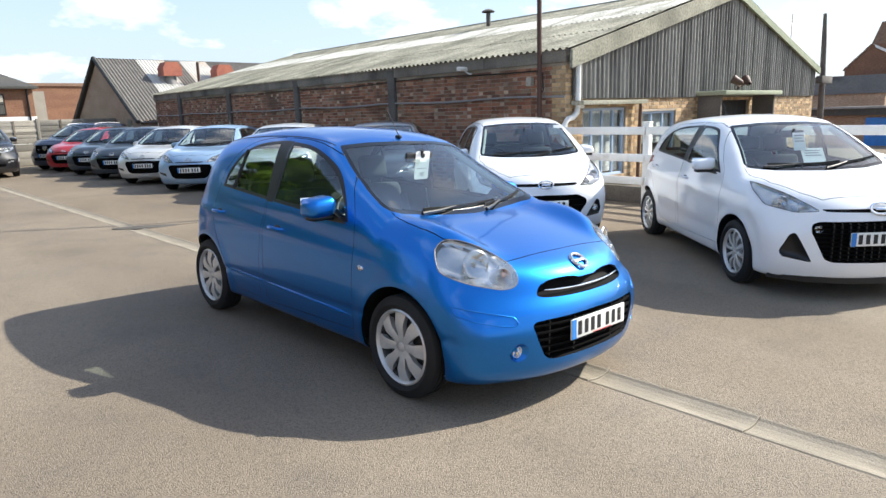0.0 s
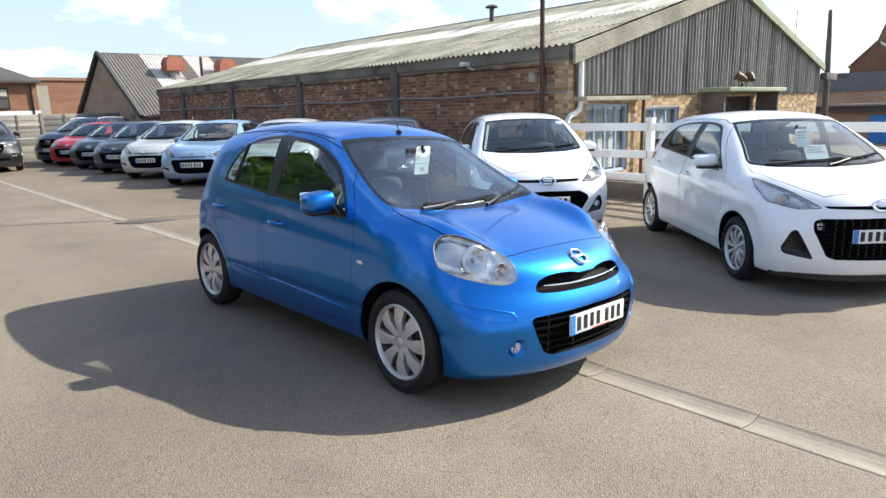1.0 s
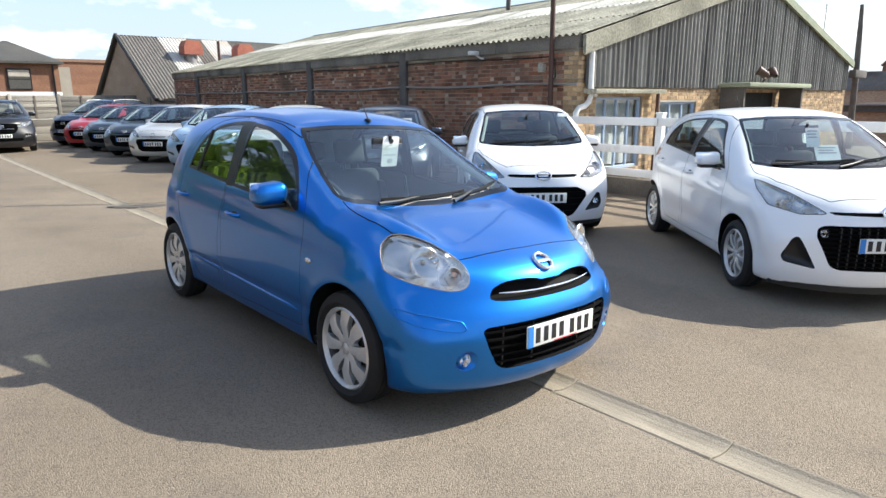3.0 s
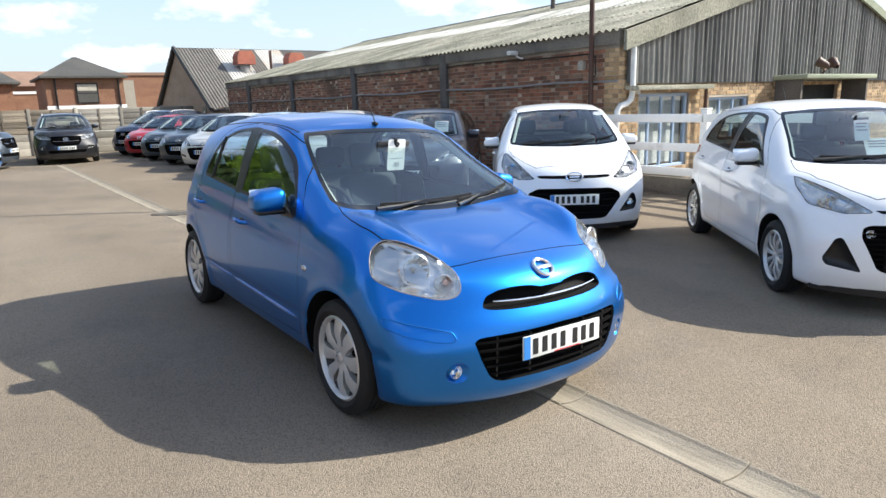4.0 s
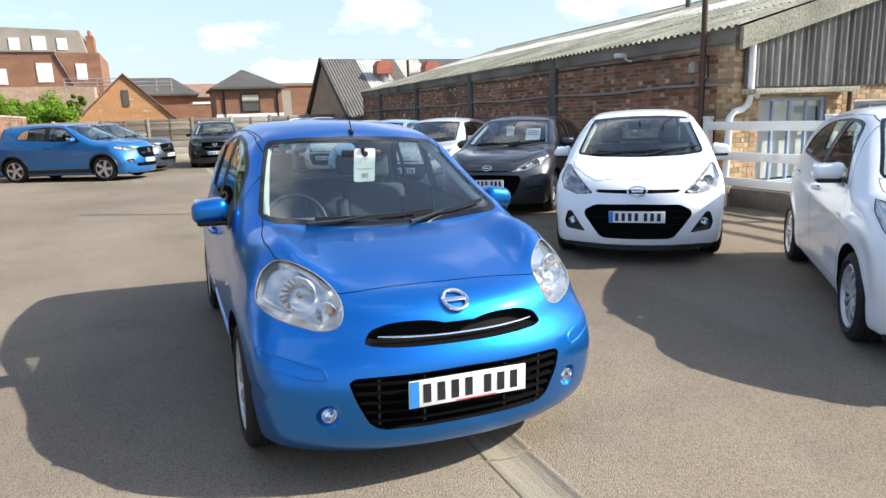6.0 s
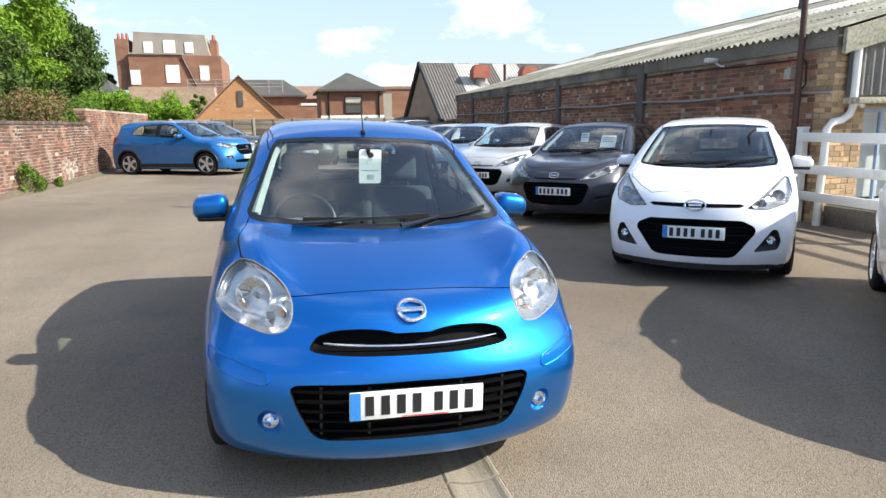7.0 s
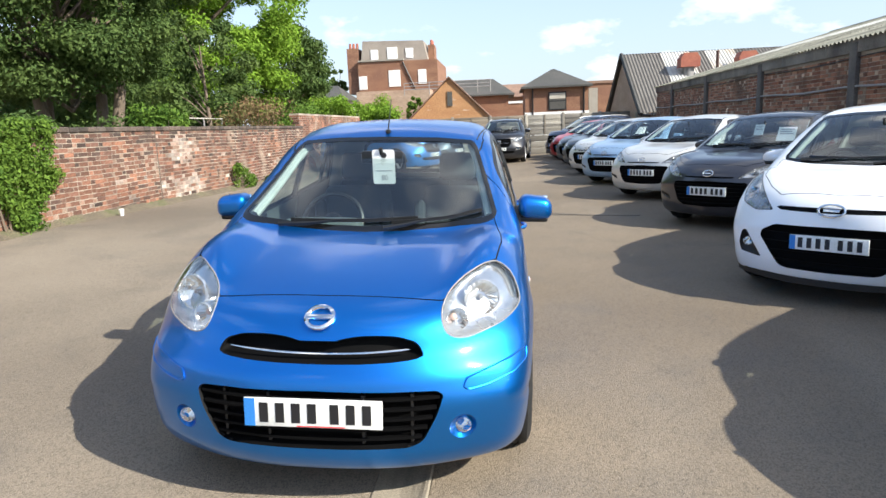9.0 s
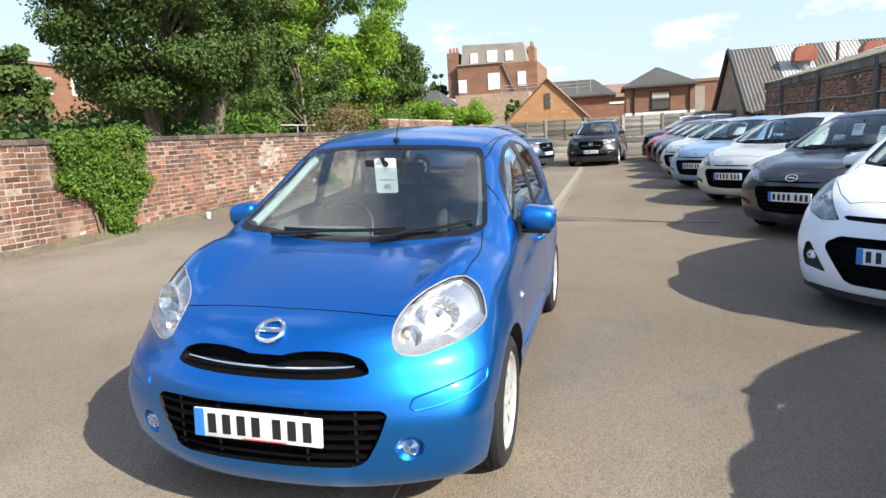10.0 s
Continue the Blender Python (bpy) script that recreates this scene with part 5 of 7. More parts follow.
# off-roader: upright barred grille
FACE_HIGH = dict(lamp_back=M_BEZEL, lamp_label="clear headlight with a dark bezel",
    lamp=rounded([(0.42, 0.80), (0.66, 0.80), (0.84, 0.90), (0.82, 0.98), (0.62, 0.945), (0.45, 0.885)], 0.02, 2), bulbs=((0.70, 0.88, 0.045, M_REFLECTOR), (0.55, 0.85, 0.03, M_REFLECTOR)),
    fog=rounded([(0.58, 0.47), (0.78, 0.50), (0.80, 0.58), (0.62, 0.60)], 0.02, 2), fog_back=M_TRIM, fog_bulb=(0.68, 0.54, 0.045),
    mouths=(dict(outline=rounded(both([(0, 0.60), (0.34, 0.61), (0.43, 0.72), (0.46, 0.86), (0.40, 0.905), (0, 0.91)]), 0.03), depth=0.05, slats=3, bar=0.03, chrome=(0.75, 0.36, 0.0), label="barred grille with chrome"),
            dict(outline=rounded(both([(0, 0.36), (0.50, 0.37), (0.56, 0.42), (0.52, 0.46), (0, 0.47)]), 0.02), depth=0.05, slats=2, bar=0.014, label="black lower grille")),
    plate=(0.53, 0), badge=(0.82, 0.045, 1.6), cladding=True)
SMALL = modern(3.665, 2.385, 0.832, 1.50, 0.80, -0.93, 1.0, -0.22, 0.865, 0.29, FACE_SMALL, STYLE_TEN)
NEWER = modern(3.665, 2.385, 0.832, 1.50, 0.80, -0.93, 1.0, -0.22, 0.88, 0.29, FACE_NEWER, STYLE_TEN)
MEDIUM = modern(4.03, 2.57, 0.867, 1.475, 0.84, -0.95, 0.985, -0.20, 0.86, 0.31, FACE_MEDIUM, STYLE_FIVE)
HIGH = modern(4.48, 2.67, 0.92, 1.66, 0.90, -1.05, 1.14, -0.28, 1.06, 0.345, FACE_HIGH, STYLE_FIVE)

# ---- the yard ----
GUTTER = (0.16, 0.40)


def fade(y):
    return 1.0 - 0.65 * min(max((y - 5) / 9, 0), 1)


def ground_z(x, y):
    """The yard falls from the old wall to the gutter; past the gutter it lies level."""
    return -0.012 + 0.0361 * min(max(0.3 - x, 0), 7) * fade(y) + 0.0087 * min(max(y, -3), 2)


def build_ground():
    xs = [-700, -200, -60, -25, -12, -7, -6, -5, -4, -3, -2, -1, -0.4, GUTTER[0] - 0.001, GUTTER[0], GUTTER[1], GUTTER[1] + 0.001, 1, 2, 3, 4, 5, 6, 7, 9, 14, 25, 60, 200, 700]
    ys = [-700, -200, -60, -25, -12, -8, -6, -5, -4, -3, -2, -1, 0, 1, 2, 3, 4, 5, 6.5, 8, 9.5, 11, 12.5, 14, 17, 20, 23, 26, 30, 60, 200, 700]
    vs, fs = [], []
    for x in xs:
        for y in ys:
            low = 0.05 if GUTTER[0] - 0.0005 < x < GUTTER[1] + 0.0005 and -60 < y < 25 else 0.0
            vs.append((x, y, ground_z(x, y) - low))
    n = len(ys)
    for i in range(len(xs) - 1):
        for j in range(n - 1):
            fs.append((i * n + j, (i + 1) * n + j, (i + 1) * n + j + 1, i * n + j + 1))
    yard = arrays("ground", vs, fs, M_ASPHALT)
    yard.data.materials.append(M_ASPHALT_DARK)
    for p in yard.data.polygons:
        p.material_index = 1 if p.center.x > GUTTER[1] else 0
    return tagged(yard, "worn grey-brown asphalt yard with a concrete gutter", "ground", kind="structure")


ground = build_ground()


def gutter_block():
    bm = bmesh.new()
    w = (GUTTER[1] - GUTTER[0]) / 2 - 0.0004
    prof = [(-w, 0.001), (-w + 0.010, 0.006), (-w * 0.72, 0.003), (-w * 0.4, -0.006), (0.0, -0.011), (w * 0.35, -0.010), (w * 0.66, -0.002), (w * 0.82, 0.006), (w - 0.008, 0.008), (w, 0.002)]
    rows = []
    for y in (-0.456, -0.452, 0.452, 0.456):
        drop = 0.0015 if abs(y) > 0.454 else 0.0
        rows.append([bm.verts.new((x, y, z - drop)) for x, z in prof])
    for a, b in zip(rows, rows[1:]):
        for k in range(len(prof) - 1):
            bm.faces.new((a[k], a[k + 1], b[k + 1], b[k]))
    for row in (rows[0], rows[-1]):
        low = [bm.verts.new((v.co.x, v.co.y, -0.06)) for v in row]
        for k in range(len(prof) - 1):
            bm.faces.new((row[k], row[k + 1], low[k + 1], low[k]))
    me = bpy.data.meshes.new("gutter_block")
    bm.to_mesh(me)
    bm.free()
    me.materials.append(M_GUTTER)
    return me


# ---- cars ----
def at_plate(x, y, turn, spec):
    """The pose of a car whose front plate stands at x, y."""
    h = spec["length"] / 2
    a = radians(turn)
    ox, oy = x - math.sin(a) * h, y + math.cos(a) * h
    return pose(ox, oy, ground_z(ox, oy), 0, 0, turn)


hero = build_car(ROUND, "blue_hatchback", "bright metallic blue small hatchback parked across the concrete gutter", M_BLUE, pose(0, 0, 0, 0.5, 2.07, 0), (56, 110, 44))
RES = (30, 60, 26)
white_a = build_car(SMALL, "white_hatchback", "white small hatchback with a wide black grille, parked in the row", M_CARWHITE, at_plate(3.08, 0.82, -40, SMALL), (40, 76, 32), "cars parked in the row")
white_b = build_car(NEWER, "white_hatchback", "white small hatchback with a large mesh grille beside the rail", M_CARWHITE, at_plate(3.03, -2.55, -42.5, NEWER), (40, 76, 32), "cars parked in the row")
grey_car = build_car(MEDIUM, "grey_hatchback", "dark grey metallic hatchback parked in the row", M_CARGREY, at_plate(3.29, 4.43, -44, MEDIUM), RES, "cars parked in the row")
suv = build_car(HIGH, "blue_off_roader", "mid blue compact off-roader parked beside the old brick wall", M_SUVBLUE, pose(-3.5, 18.0, ground_z(-3.5, 18.0), 0, 0, 63), RES, "cars across the yard")


def repaint(src, m, name, label, new_paint, old_paint, group):
    """A copy of a car in another paint."""
    c = copy_thing(src, m)
    c.name = name
    swapped = {}
    for o in c.children_recursive:
        if o.type == "MESH" and any(mt == old_paint for mt in o.data.materials):
            if o.data not in swapped:
                me = o.data.copy()
                for i, mt in enumerate(me.materials):
                    if mt == old_paint:
                        me.materials[i] = new_paint
                swapped[o.data] = me
            o.data = swapped[o.data]
    return tagged(c, label, "car", group)


ROW = "cars parked in the row"
repaint(grey_car, at_plate(3.15, 7.75, -44, MEDIUM), "silver_hatchback", "silver metallic hatchback parked in the row", M_CARSILVER, M_CARGREY, ROW)
repaint(grey_car, at_plate(2.95, 10.8, -44, MEDIUM), "pale_blue_hatchback", "pale blue metallic hatchback parked in the row", M_CARPALEBLUE, M_CARGREY, ROW)
repaint(grey_car, at_plate(2.9, 13.6, -46, MEDIUM), "silver_hatchback", "bright silver hatchback with sun on its windscreen, parked in the row", M_CARSILVER, M_CARGREY, ROW)
repaint(grey_car, at_plate(2.95, 16.2, -46, MEDIUM), "slate_hatchback", "dark slate blue hatchback parked in the row", M_CARSLATE, M_CARGREY, ROW)
repaint(grey_car, at_plate(2.95, 18.7, -46, MEDIUM), "slate_hatchback", "dark slate blue hatchback parked beside a red one", M_CARSLATE, M_CARGREY, ROW)
repaint(grey_car, at_plate(2.9, 21.1, -46, MEDIUM), "red_hatchback", "red hatchback parked in the row", M_CARRED, M_CARGREY, ROW)
repaint(suv, at_plate(2.75, 22.9, -52, HIGH), "navy_off_roader", "navy off-roader parked near the fence", M_CARNAVY, M_SUVBLUE, ROW)
repaint(suv, pose(0.8, 22.6, ground_z(0.8, 22.6), 0, 0, -6), "black_off_roader", "black off-roader standing in front of the fence", M_CARBLACK, M_SUVBLUE, "cars across the yard")
repaint(suv, pose(-2.9, 21.0, ground_z(-2.9, 21.0), 0, 0, 63), "slate_off_roader", "dark slate off-roader parked behind the blue one", M_CARSLATE, M_SUVBLUE, "cars across the yard")


def written(text, size, material, parent, m, name="print"):
    """Raised lettering in the built-in font."""
    cu = bpy.data.curves.new(name, "FONT")
    cu.body, cu.size, cu.align_x, cu.align_y, cu.extrude = text, size, "CENTER", "CENTER", 0.0004
    tmp = bpy.data.objects.new(name, cu)
    me = bpy.data.meshes.new_from_object(tmp)
    bpy.data.objects.remove(tmp)
    bpy.data.curves.remove(cu)
    me.materials.clear()
    me.materials.append(material)
    o = new(name, me)
    o.parent, o.matrix_basis = parent, m
    return o


def sheet(car, name, x, y, z, w, h, tilt, turn=0.0, bars=3, label=""):
    """A paper card behind a windscreen, with plain print bars."""
    o = part(name, box(bmesh.new(), (-w / 2, -0.0015, -h / 2), (w / 2, 0.0015, h / 2), 0.001), M_PAPER, car, label, smooth=False)
    o.matrix_basis = pose(x, y, z, tilt, 0, turn)
    for k in range(bars):
        part("print_bar", boxes(((-w * 0.36, -0.0035, h * (0.30 - 0.16 * k)), (w * (0.36 - 0.1 * (k % 2)), -0.0017, h * (0.36 - 0.16 * k)))), M_GREYINK, o, smooth=False)
    return o


plate = next(o for o in hero.children if o.name.startswith("number_plate"))
part("red_line", boxes(((-0.06, -0.008, -0.052), (0.12, -0.0063, -0.048))), M_REDINK, plate, "thin red line of small print", smooth=False)

# hanging price card of the blue car: a tab with a notch at the top, a rule and a number
tagm = bmesh.new()
card = rounded([(-0.064, -0.108), (0.064, -0.108), (0.064, 0.09), (-0.064, 0.09)], 0.014, 3)
prism(tagm, card, -0.001, 0.001, "xz")
tag = part("price_card", tagm, M_PAPER, hero, "white hanging card with the number 80", smooth=False)
tag.matrix_basis = pose(0.012, -0.40, 1.255, 8)
hk = bmesh.new()
lathe(hk, [(-0.003, 0.0005), (-0.003, 0.017), (-0.0012, 0.017)], "y", 16, (0.002, 0, 0.058))
part("card_hole", hk, M_INK, tag, smooth=False)
part("print_bar", boxes(((-0.045, -0.0025, -0.033), (0.045, -0.0012, -0.029))), M_GREYINK, tag, smooth=False)
written("80", 0.040, M_GREYINK, tag, pose(0.003, -0.002, -0.072, 90), "number")
sheet(grey_car, "price_card", -0.05, -0.45, 1.22, 0.13, 0.16, -25, label="white price card behind the windscreen")
sheet(grey_car, "notice_sheet", 0.36, -0.55, 1.16, 0.24, 0.21, -30, label="pale notice sheet behind the windscreen")
sheet(white_b, "price_card", 0.02, -0.50, 1.24, 0.12, 0.18, -20, label="white price card behind the windscreen")
sheet(white_b, "notice_sheet", 0.16, -0.52, 1.10, 0.22, 0.17, -35, label="pale notice sheet behind the windscreen")
sheet(white_a, "sticker", 0.50, -0.30, 1.36, 0.14, 0.05, -35, bars=0, label="white and red windscreen sticker")

# ---- buildings and walls ----
def panel_bricks(u_len, z0, z1, holes, flemish=True):
    """Bricks of a wall face as (u0, u1, za, zb), clear of the holes (u0, u1, z0, z1)."""
    out, row, z = [], 0, z0
    while z + 0.06 < z1:
        u = -0.1125 * (row % 2) - 0.03 * random.random()
        k = row
        while u < u_len:
            w = 0.215 if (k % 2 or not flemish) else 0.1025
            a, b = max(u, 0), min(u + w, u_len)
            cuts = [(a, b)]
            for h in holes:
                if z + 0.065 > h[2] + 0.01 and z < h[3] - 0.01:
                    cuts = [c for s in cuts for c in ((s[0], min(s[1], h[0])), (max(s[0], h[1]), s[1])) if c[1] - c[0] > 0.03]
            out += [(c[0], c[1], z, z + 0.065) for c in cuts if c[1] - c[0] > 0.03]
            u += w + 0.01
            k += 1
        z += 0.075
        row += 1
    return out


BOX_FACES = [(0, 1, 2, 3), (0, 4, 5, 1), (1, 5, 6, 2), (2, 6, 7, 3), (3, 7, 4, 0)]
later = []


def lay_bricks(wall, origin, along, out, pieces, joined_mat, one_mat, singles=0, stretch=(0, 0), proud=0.007):
    """Lays bricks on a wall part: those in a stretch of it as pieces of their own, the rest joined."""
    o, a, n = Vector(origin), Vector(along), Vector(out)
    up = Vector((0, 0, 1))
    vs, fs, own = [], [], []
    for (u0, u1, za, zb) in pieces:
        if singles and len(own) < singles and stretch[0] < u0 < stretch[1] and abs(u1 - u0 - 0.215) < 0.001:
            own.append((u0, u1, za, zb))
            continue
        p = proud + random.uniform(-0.003, 0.003)
        s, i = 0.003, len(vs)
        for d, e in ((p, s), (0.0, 0.0)):
            for (u, z) in ((u0 + e, za + e), (u1 - e, za + e), (u1 - e, zb - e), (u0 + e, zb - e)):
                vs.append(tuple(o + a * u + n * d + up * z))
        fs += [tuple(i + k for k in f) for f in BOX_FACES]
    rest = arrays("bricks", vs, fs, joined_mat, wall)
    tagged(rest, kind="stuff")
    if own:
        later.append((wall, o, a, n, own, one_mat, proud))


def brick_mesh(w, proud, material):
    vs = []
    for d, e in ((proud, 0.004), (0.0, 0.0)):
        vs += [(-w / 2 + e, -d, -0.0325 + e), (w / 2 - e, -d, -0.0325 + e), (w / 2 - e, -d, 0.0325 - e), (-w / 2 + e, -d, 0.0325 - e)]
    me = bpy.data.meshes.new("brick")
    me.from_pydata(vs, [], BOX_FACES)
    me.materials.append(material)
    return me


def corrugated(name, p0, along, down, n_waves, length, parent, material, pitch=0.146, amp=0.024, top=None, label="", rows=1):
    """A corrugated sheet: waves side by side along one way, each running down the other; top(u) shortens it."""
    p0, a, d = Vector(p0), Vector(along).normalized(), Vector(down).normalized()
    n = a.cross(d)
    vs, fs = [], []
    cols = n_waves * 6 + 1
    for r in range(rows):
        for i in range(cols):
            u = i * pitch / 6
            w = amp * math.sin(u / pitch * math.tau) + 0.012 * (rows - r)
            l0, l1 = length * r / rows, length * (r + 1) / rows + (0.1 if r < rows - 1 else 0)
            if top:
                l0 = min(top(u), l1)
            vs += [tuple(p0 + a * u + d * l0 + n * w), tuple(p0 + a * u + d * l1 + n * w)]
        b = r * cols * 2
        fs += [(b + 2 * i, b + 2 * i + 1, b + 2 * i + 3, b + 2 * i + 2) for i in range(cols - 1)]
    o = arrays(name, vs, fs, material, parent, True)
    return tagged(o, label)


def window_unit(parent, name, x0, x1, y, z0, z1, cols, rows, material, deep=0.06, blind=None):
    """A window in a wall that faces -y: frame, bars, panes and what hangs behind."""
    b = bmesh.new()
    t = 0.05
    for lo, hi in (((x0, y - 0.01, z0), (x0 + t, y + deep, z1)), ((x1 - t, y - 0.01, z0), (x1, y + deep, z1)), ((x0 + t, y - 0.01, z0), (x1 - t, y + deep, z0 + t)), ((x0 + t, y - 0.01, z1 - t), (x1 - t, y + deep, z1))):
        box(b, lo, hi, 0.004)
    w = part(name, b, material, parent)
    for i in range(1, cols):
        x = x0 + (x1 - x0) * i / cols
        part("mullion", boxes(((x - 0.018, y, z0 + t), (x + 0.018, y + deep - 0.01, z1 - t))), material, w, smooth=False)
    for k in range(1, rows):
        z = z0 + (z1 - z0) * (0.25 + 0.75 * k / rows if rows < 3 else k / rows)
        part("glazing_bar", boxes(((x0 + t, y + 0.006, z - 0.014), (x1 - t, y + deep - 0.02, z + 0.014))), material, w, smooth=False)
    glazed = part("pane", boxes(((x0 + t, y + 0.025, z0 + t), (x1 - t, y + 0.029, z1 - t))), M_PANE, w, smooth=False)
    glazed.visible_shadow = False
    if blind:
        part("blind", boxes(((x0 + t, y + 0.10, z0 + t + blind * (z1 - z0)), (x1 - t, y + 0.11, z1 - t))), M_PAPER, w, smooth=False)
    # a near-black sheet paints the unlit room behind the panes
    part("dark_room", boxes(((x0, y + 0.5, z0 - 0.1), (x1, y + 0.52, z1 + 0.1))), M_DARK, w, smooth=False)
    return w


def build_workshop():
    b = thing("workshop_building", "long brick workshop with a corrugated roof and clad gable", "building")
    X, Y0, Y1, EAVE, RIDGE, XR, ZR = 6.89, 3.3, 23.1, 2.62, 13.4, 19.95, 4.36
    side = part("side_wall", boxes(((X, Y0 + 0.3, -0.15), (X + 0.22, Y1, 2.42))), M_MORTAR, b, "soot-stained red brick side wall", smooth=False)
    pieces = panel_bricks(Y1 - Y0 - 0.3, -0.1, 2.42, [(Y1 - y - 0.13, Y1 - y + 0.13, -1, 3) for y in (8.2, 12.4, 16.6, 20.6)])
    pale = set(p for p in pieces if random.random() < (0.05 if p[1] - p[0] > 0.15 else 0.34))
    lay_bricks(side, (X, Y1, 0), (0, -1, 0), (-1, 0, 0), [p for p in pieces if p not in pale], M_BRICK, M_BRICK_ONE, 290, (13.4, 19.5))
    lay_bricks(side, (X, Y1, 0), (0, -1, 0), (-1, 0, 0), sorted(pale), M_PALEBRICK, None)
    part("end_wall", boxes(((X + 0.22, Y1 - 0.22, -0.15), (XR - 0.22, Y1, 2.42))), M_BRICK, b, smooth=False)
    part("far_side_wall", boxes(((XR - 0.22, Y0 + 0.22, -0.15), (XR, Y1, 2.6))), M_BRICK, b, smooth=False)
    pier = part("corner_pier", boxes(((X - 0.03, Y0, -0.15), (X + 0.24, Y0 + 0.3, 2.42))), M_MORTAR, b, "buff brick corner pier", smooth=False)
    lay_bricks(pier, (X - 0.03, Y0 + 0.3, 0), (0, -1, 0), (-1, 0, 0), panel_bricks(0.3, -0.1, 2.42, [], False), M_YBRICK, None)
    lay_bricks(pier, (X - 0.03, Y0, 0), (1, 0, 0), (0, -1, 0), panel_bricks(0.27, -0.1, 2.42, [], False), M_YBRICK, None)
    n, y = 10, Y0 - 0.02
    step = (Y1 - Y0 + 0.02) / n
    for i in range(n):
        part("fascia_board", box(bmesh.new(), (X - 0.06, y + i * step + 0.003, 2.42), (X + 0.2, y + (i + 1) * step - 0.003, 2.645), 0.006), M_BAND, b)
    for y in (8.2, 12.4, 16.6, 20.6):
        part("pilaster", box(bmesh.new(), (X - 0.075, y - 0.12, -0.1), (X + 0.02, y + 0.12, 2.60), 0.012), M_PILASTER, b, "dark stained pilaster")
    # roof: two slopes of corrugated sheets in lapped rows
    run = Vector((RIDGE - X + 0.12, 0, ZR - EAVE))
    waves = int((Y1 - Y0 + 0.3) / 0.146)
    for k in range(4):
        for ways, y in ((-1, Y0 - 0.12), (1, Y0 - 0.12 + waves * 0.146)):
            top = (RIDGE + ways * run.x * k / 4, y, ZR - run.z * k / 4 + 0.012 * (4 - k))
            corrugated("roof_slope", top, (0, -ways, 0), (ways * run.x, 0, -run.z), waves, run.length / 4 + (0.1 if k < 3 else 0), b, M_ROOF_PALE if k == 1 else M_ROOF, label="lichen-streaked corrugated roof sheets")
    rb = bmesh.new()
    tube(rb, [(RIDGE, Y0 - 0.15, ZR + 0.01), (RIDGE, Y1 + 0.1, ZR + 0.01)], 0.10, 10)
    part("ridge_cap", rb, M_ROOF, b)
    slope = (ZR - EAVE) / (RIDGE - X)

    def rake(x):
        return EAVE + slope * (x - X) if x < RIDGE else EAVE + slope * (2 * RIDGE - X - x)
    # gable: barge boards, cladding, buff brick below
    for x0, x1, m, d0, name in ((X - 0.05, RIDGE, M_ROOF, 0.30, "barge_board"), (RIDGE, XR + 0.05, M_GREENTRIM, 0.16, "barge_board")):
        p = bmesh.new()
        prism(p, [(x0, rake(x0) - d0), (x1, rake(x1) - d0), (x1, rake(x1) + 0.02), (x0, rake(x0) + 0.02)], Y0 - 0.16, Y0 - 0.10, "xz")
        part(name, p, m, b, smooth=False)
    corrugated("gable_cladding", (X + 0.12, Y0 - 0.06, ZR), (1, 0, 0), (0, 0, -1), int((XR - X - 0.2) / 0.146), ZR - 1.78, b, M_CLAD, top=lambda u: ZR - rake(X + 0.12 + u) + 0.05, label="streaked grey corrugated cladding")
    back = bmesh.new()
    prism(back, [(X + 0.1, 1.8), (XR, 1.8), (XR, 2.5), (RIDGE, ZR - 0.1), (X + 0.1, 2.5)], Y0, Y0 + 0.2, "xz")
    part("gable_wall", back, M_BAND, b, smooth=False)
    holes = [(7.4, 8.9, 0.27, 1.6), (9.55, 11.0, 0.45, 1.5), (12.1, 15.0, -0.2, 1.7)]
    xs = [7.13, 7.4, 8.9, 9.55, 11.0, 12.1, 15.0, XR]
    spans = [((xs[i], Y0, -0.15), (xs[i + 1], Y0 + 0.2, 1.8)) for i in range(0, 8, 2)]
    for x0, x1, z0, z1 in holes:
        if z0 > 0:
            spans.append(((x0, Y0, -0.15), (x1, Y0 + 0.2, z0)))
        spans.append(((x0, Y0, z1), (x1, Y0 + 0.2, 1.8)))
    for lo, hi in spans:
        lower = part("lower_gable_wall", boxes((lo, hi)), M_MORTAR, b, "buff brick wall below the cladding", smooth=False)
    lay_bricks(lower, (7.13, Y0, 0), (1, 0, 0), (0, -1, 0), panel_bricks(XR - 7.13, -0.1, 1.78, [(h[0] - 7.13, h[1] - 7.13, h[2], h[3]) for h in holes]), M_YBRICK, None)
    window_unit(b, "window", 7.4, 8.9, Y0 + 0.05, 0.27, 1.6, 4, 2, M_BLUEFRAME, blind=0.02)
    window_unit(b, "window", 9.55, 11.0, Y0 + 0.05, 0.45, 1.5, 3, 2, M_BLUEFRAME, blind=0.3)
    part("window_hood", box(bmesh.new(), (7.0, Y0 - 0.30, 1.66), (9.25, Y0 - 0.02, 1.74), 0.01), M_ROOF, b)
    dp = bmesh.new()
    tube(dp, [(9.27, Y0 - 0.12, 1.72), (9.27, Y0 - 0.10, 0.0)], 0.035, 8)
    part("downpipe", dp, M_RUST, b)
    # no door leaf: a near-black panel paints the shade of the open doorway
    part("door", box(bmesh.new(), (12.1, Y0 + 0.06, -0.1), (15.0, Y0 + 0.12, 1.7), 0.01), M_DARK, b, "near-black panel for the shade inside the doorway")
    can = part("door_canopy", box(bmesh.new(), (11.85, Y0 - 0.75, 1.80), (15.25, Y0 - 0.03, 1.90), 0.02), M_GREENTRIM, b, "faded green door canopy")
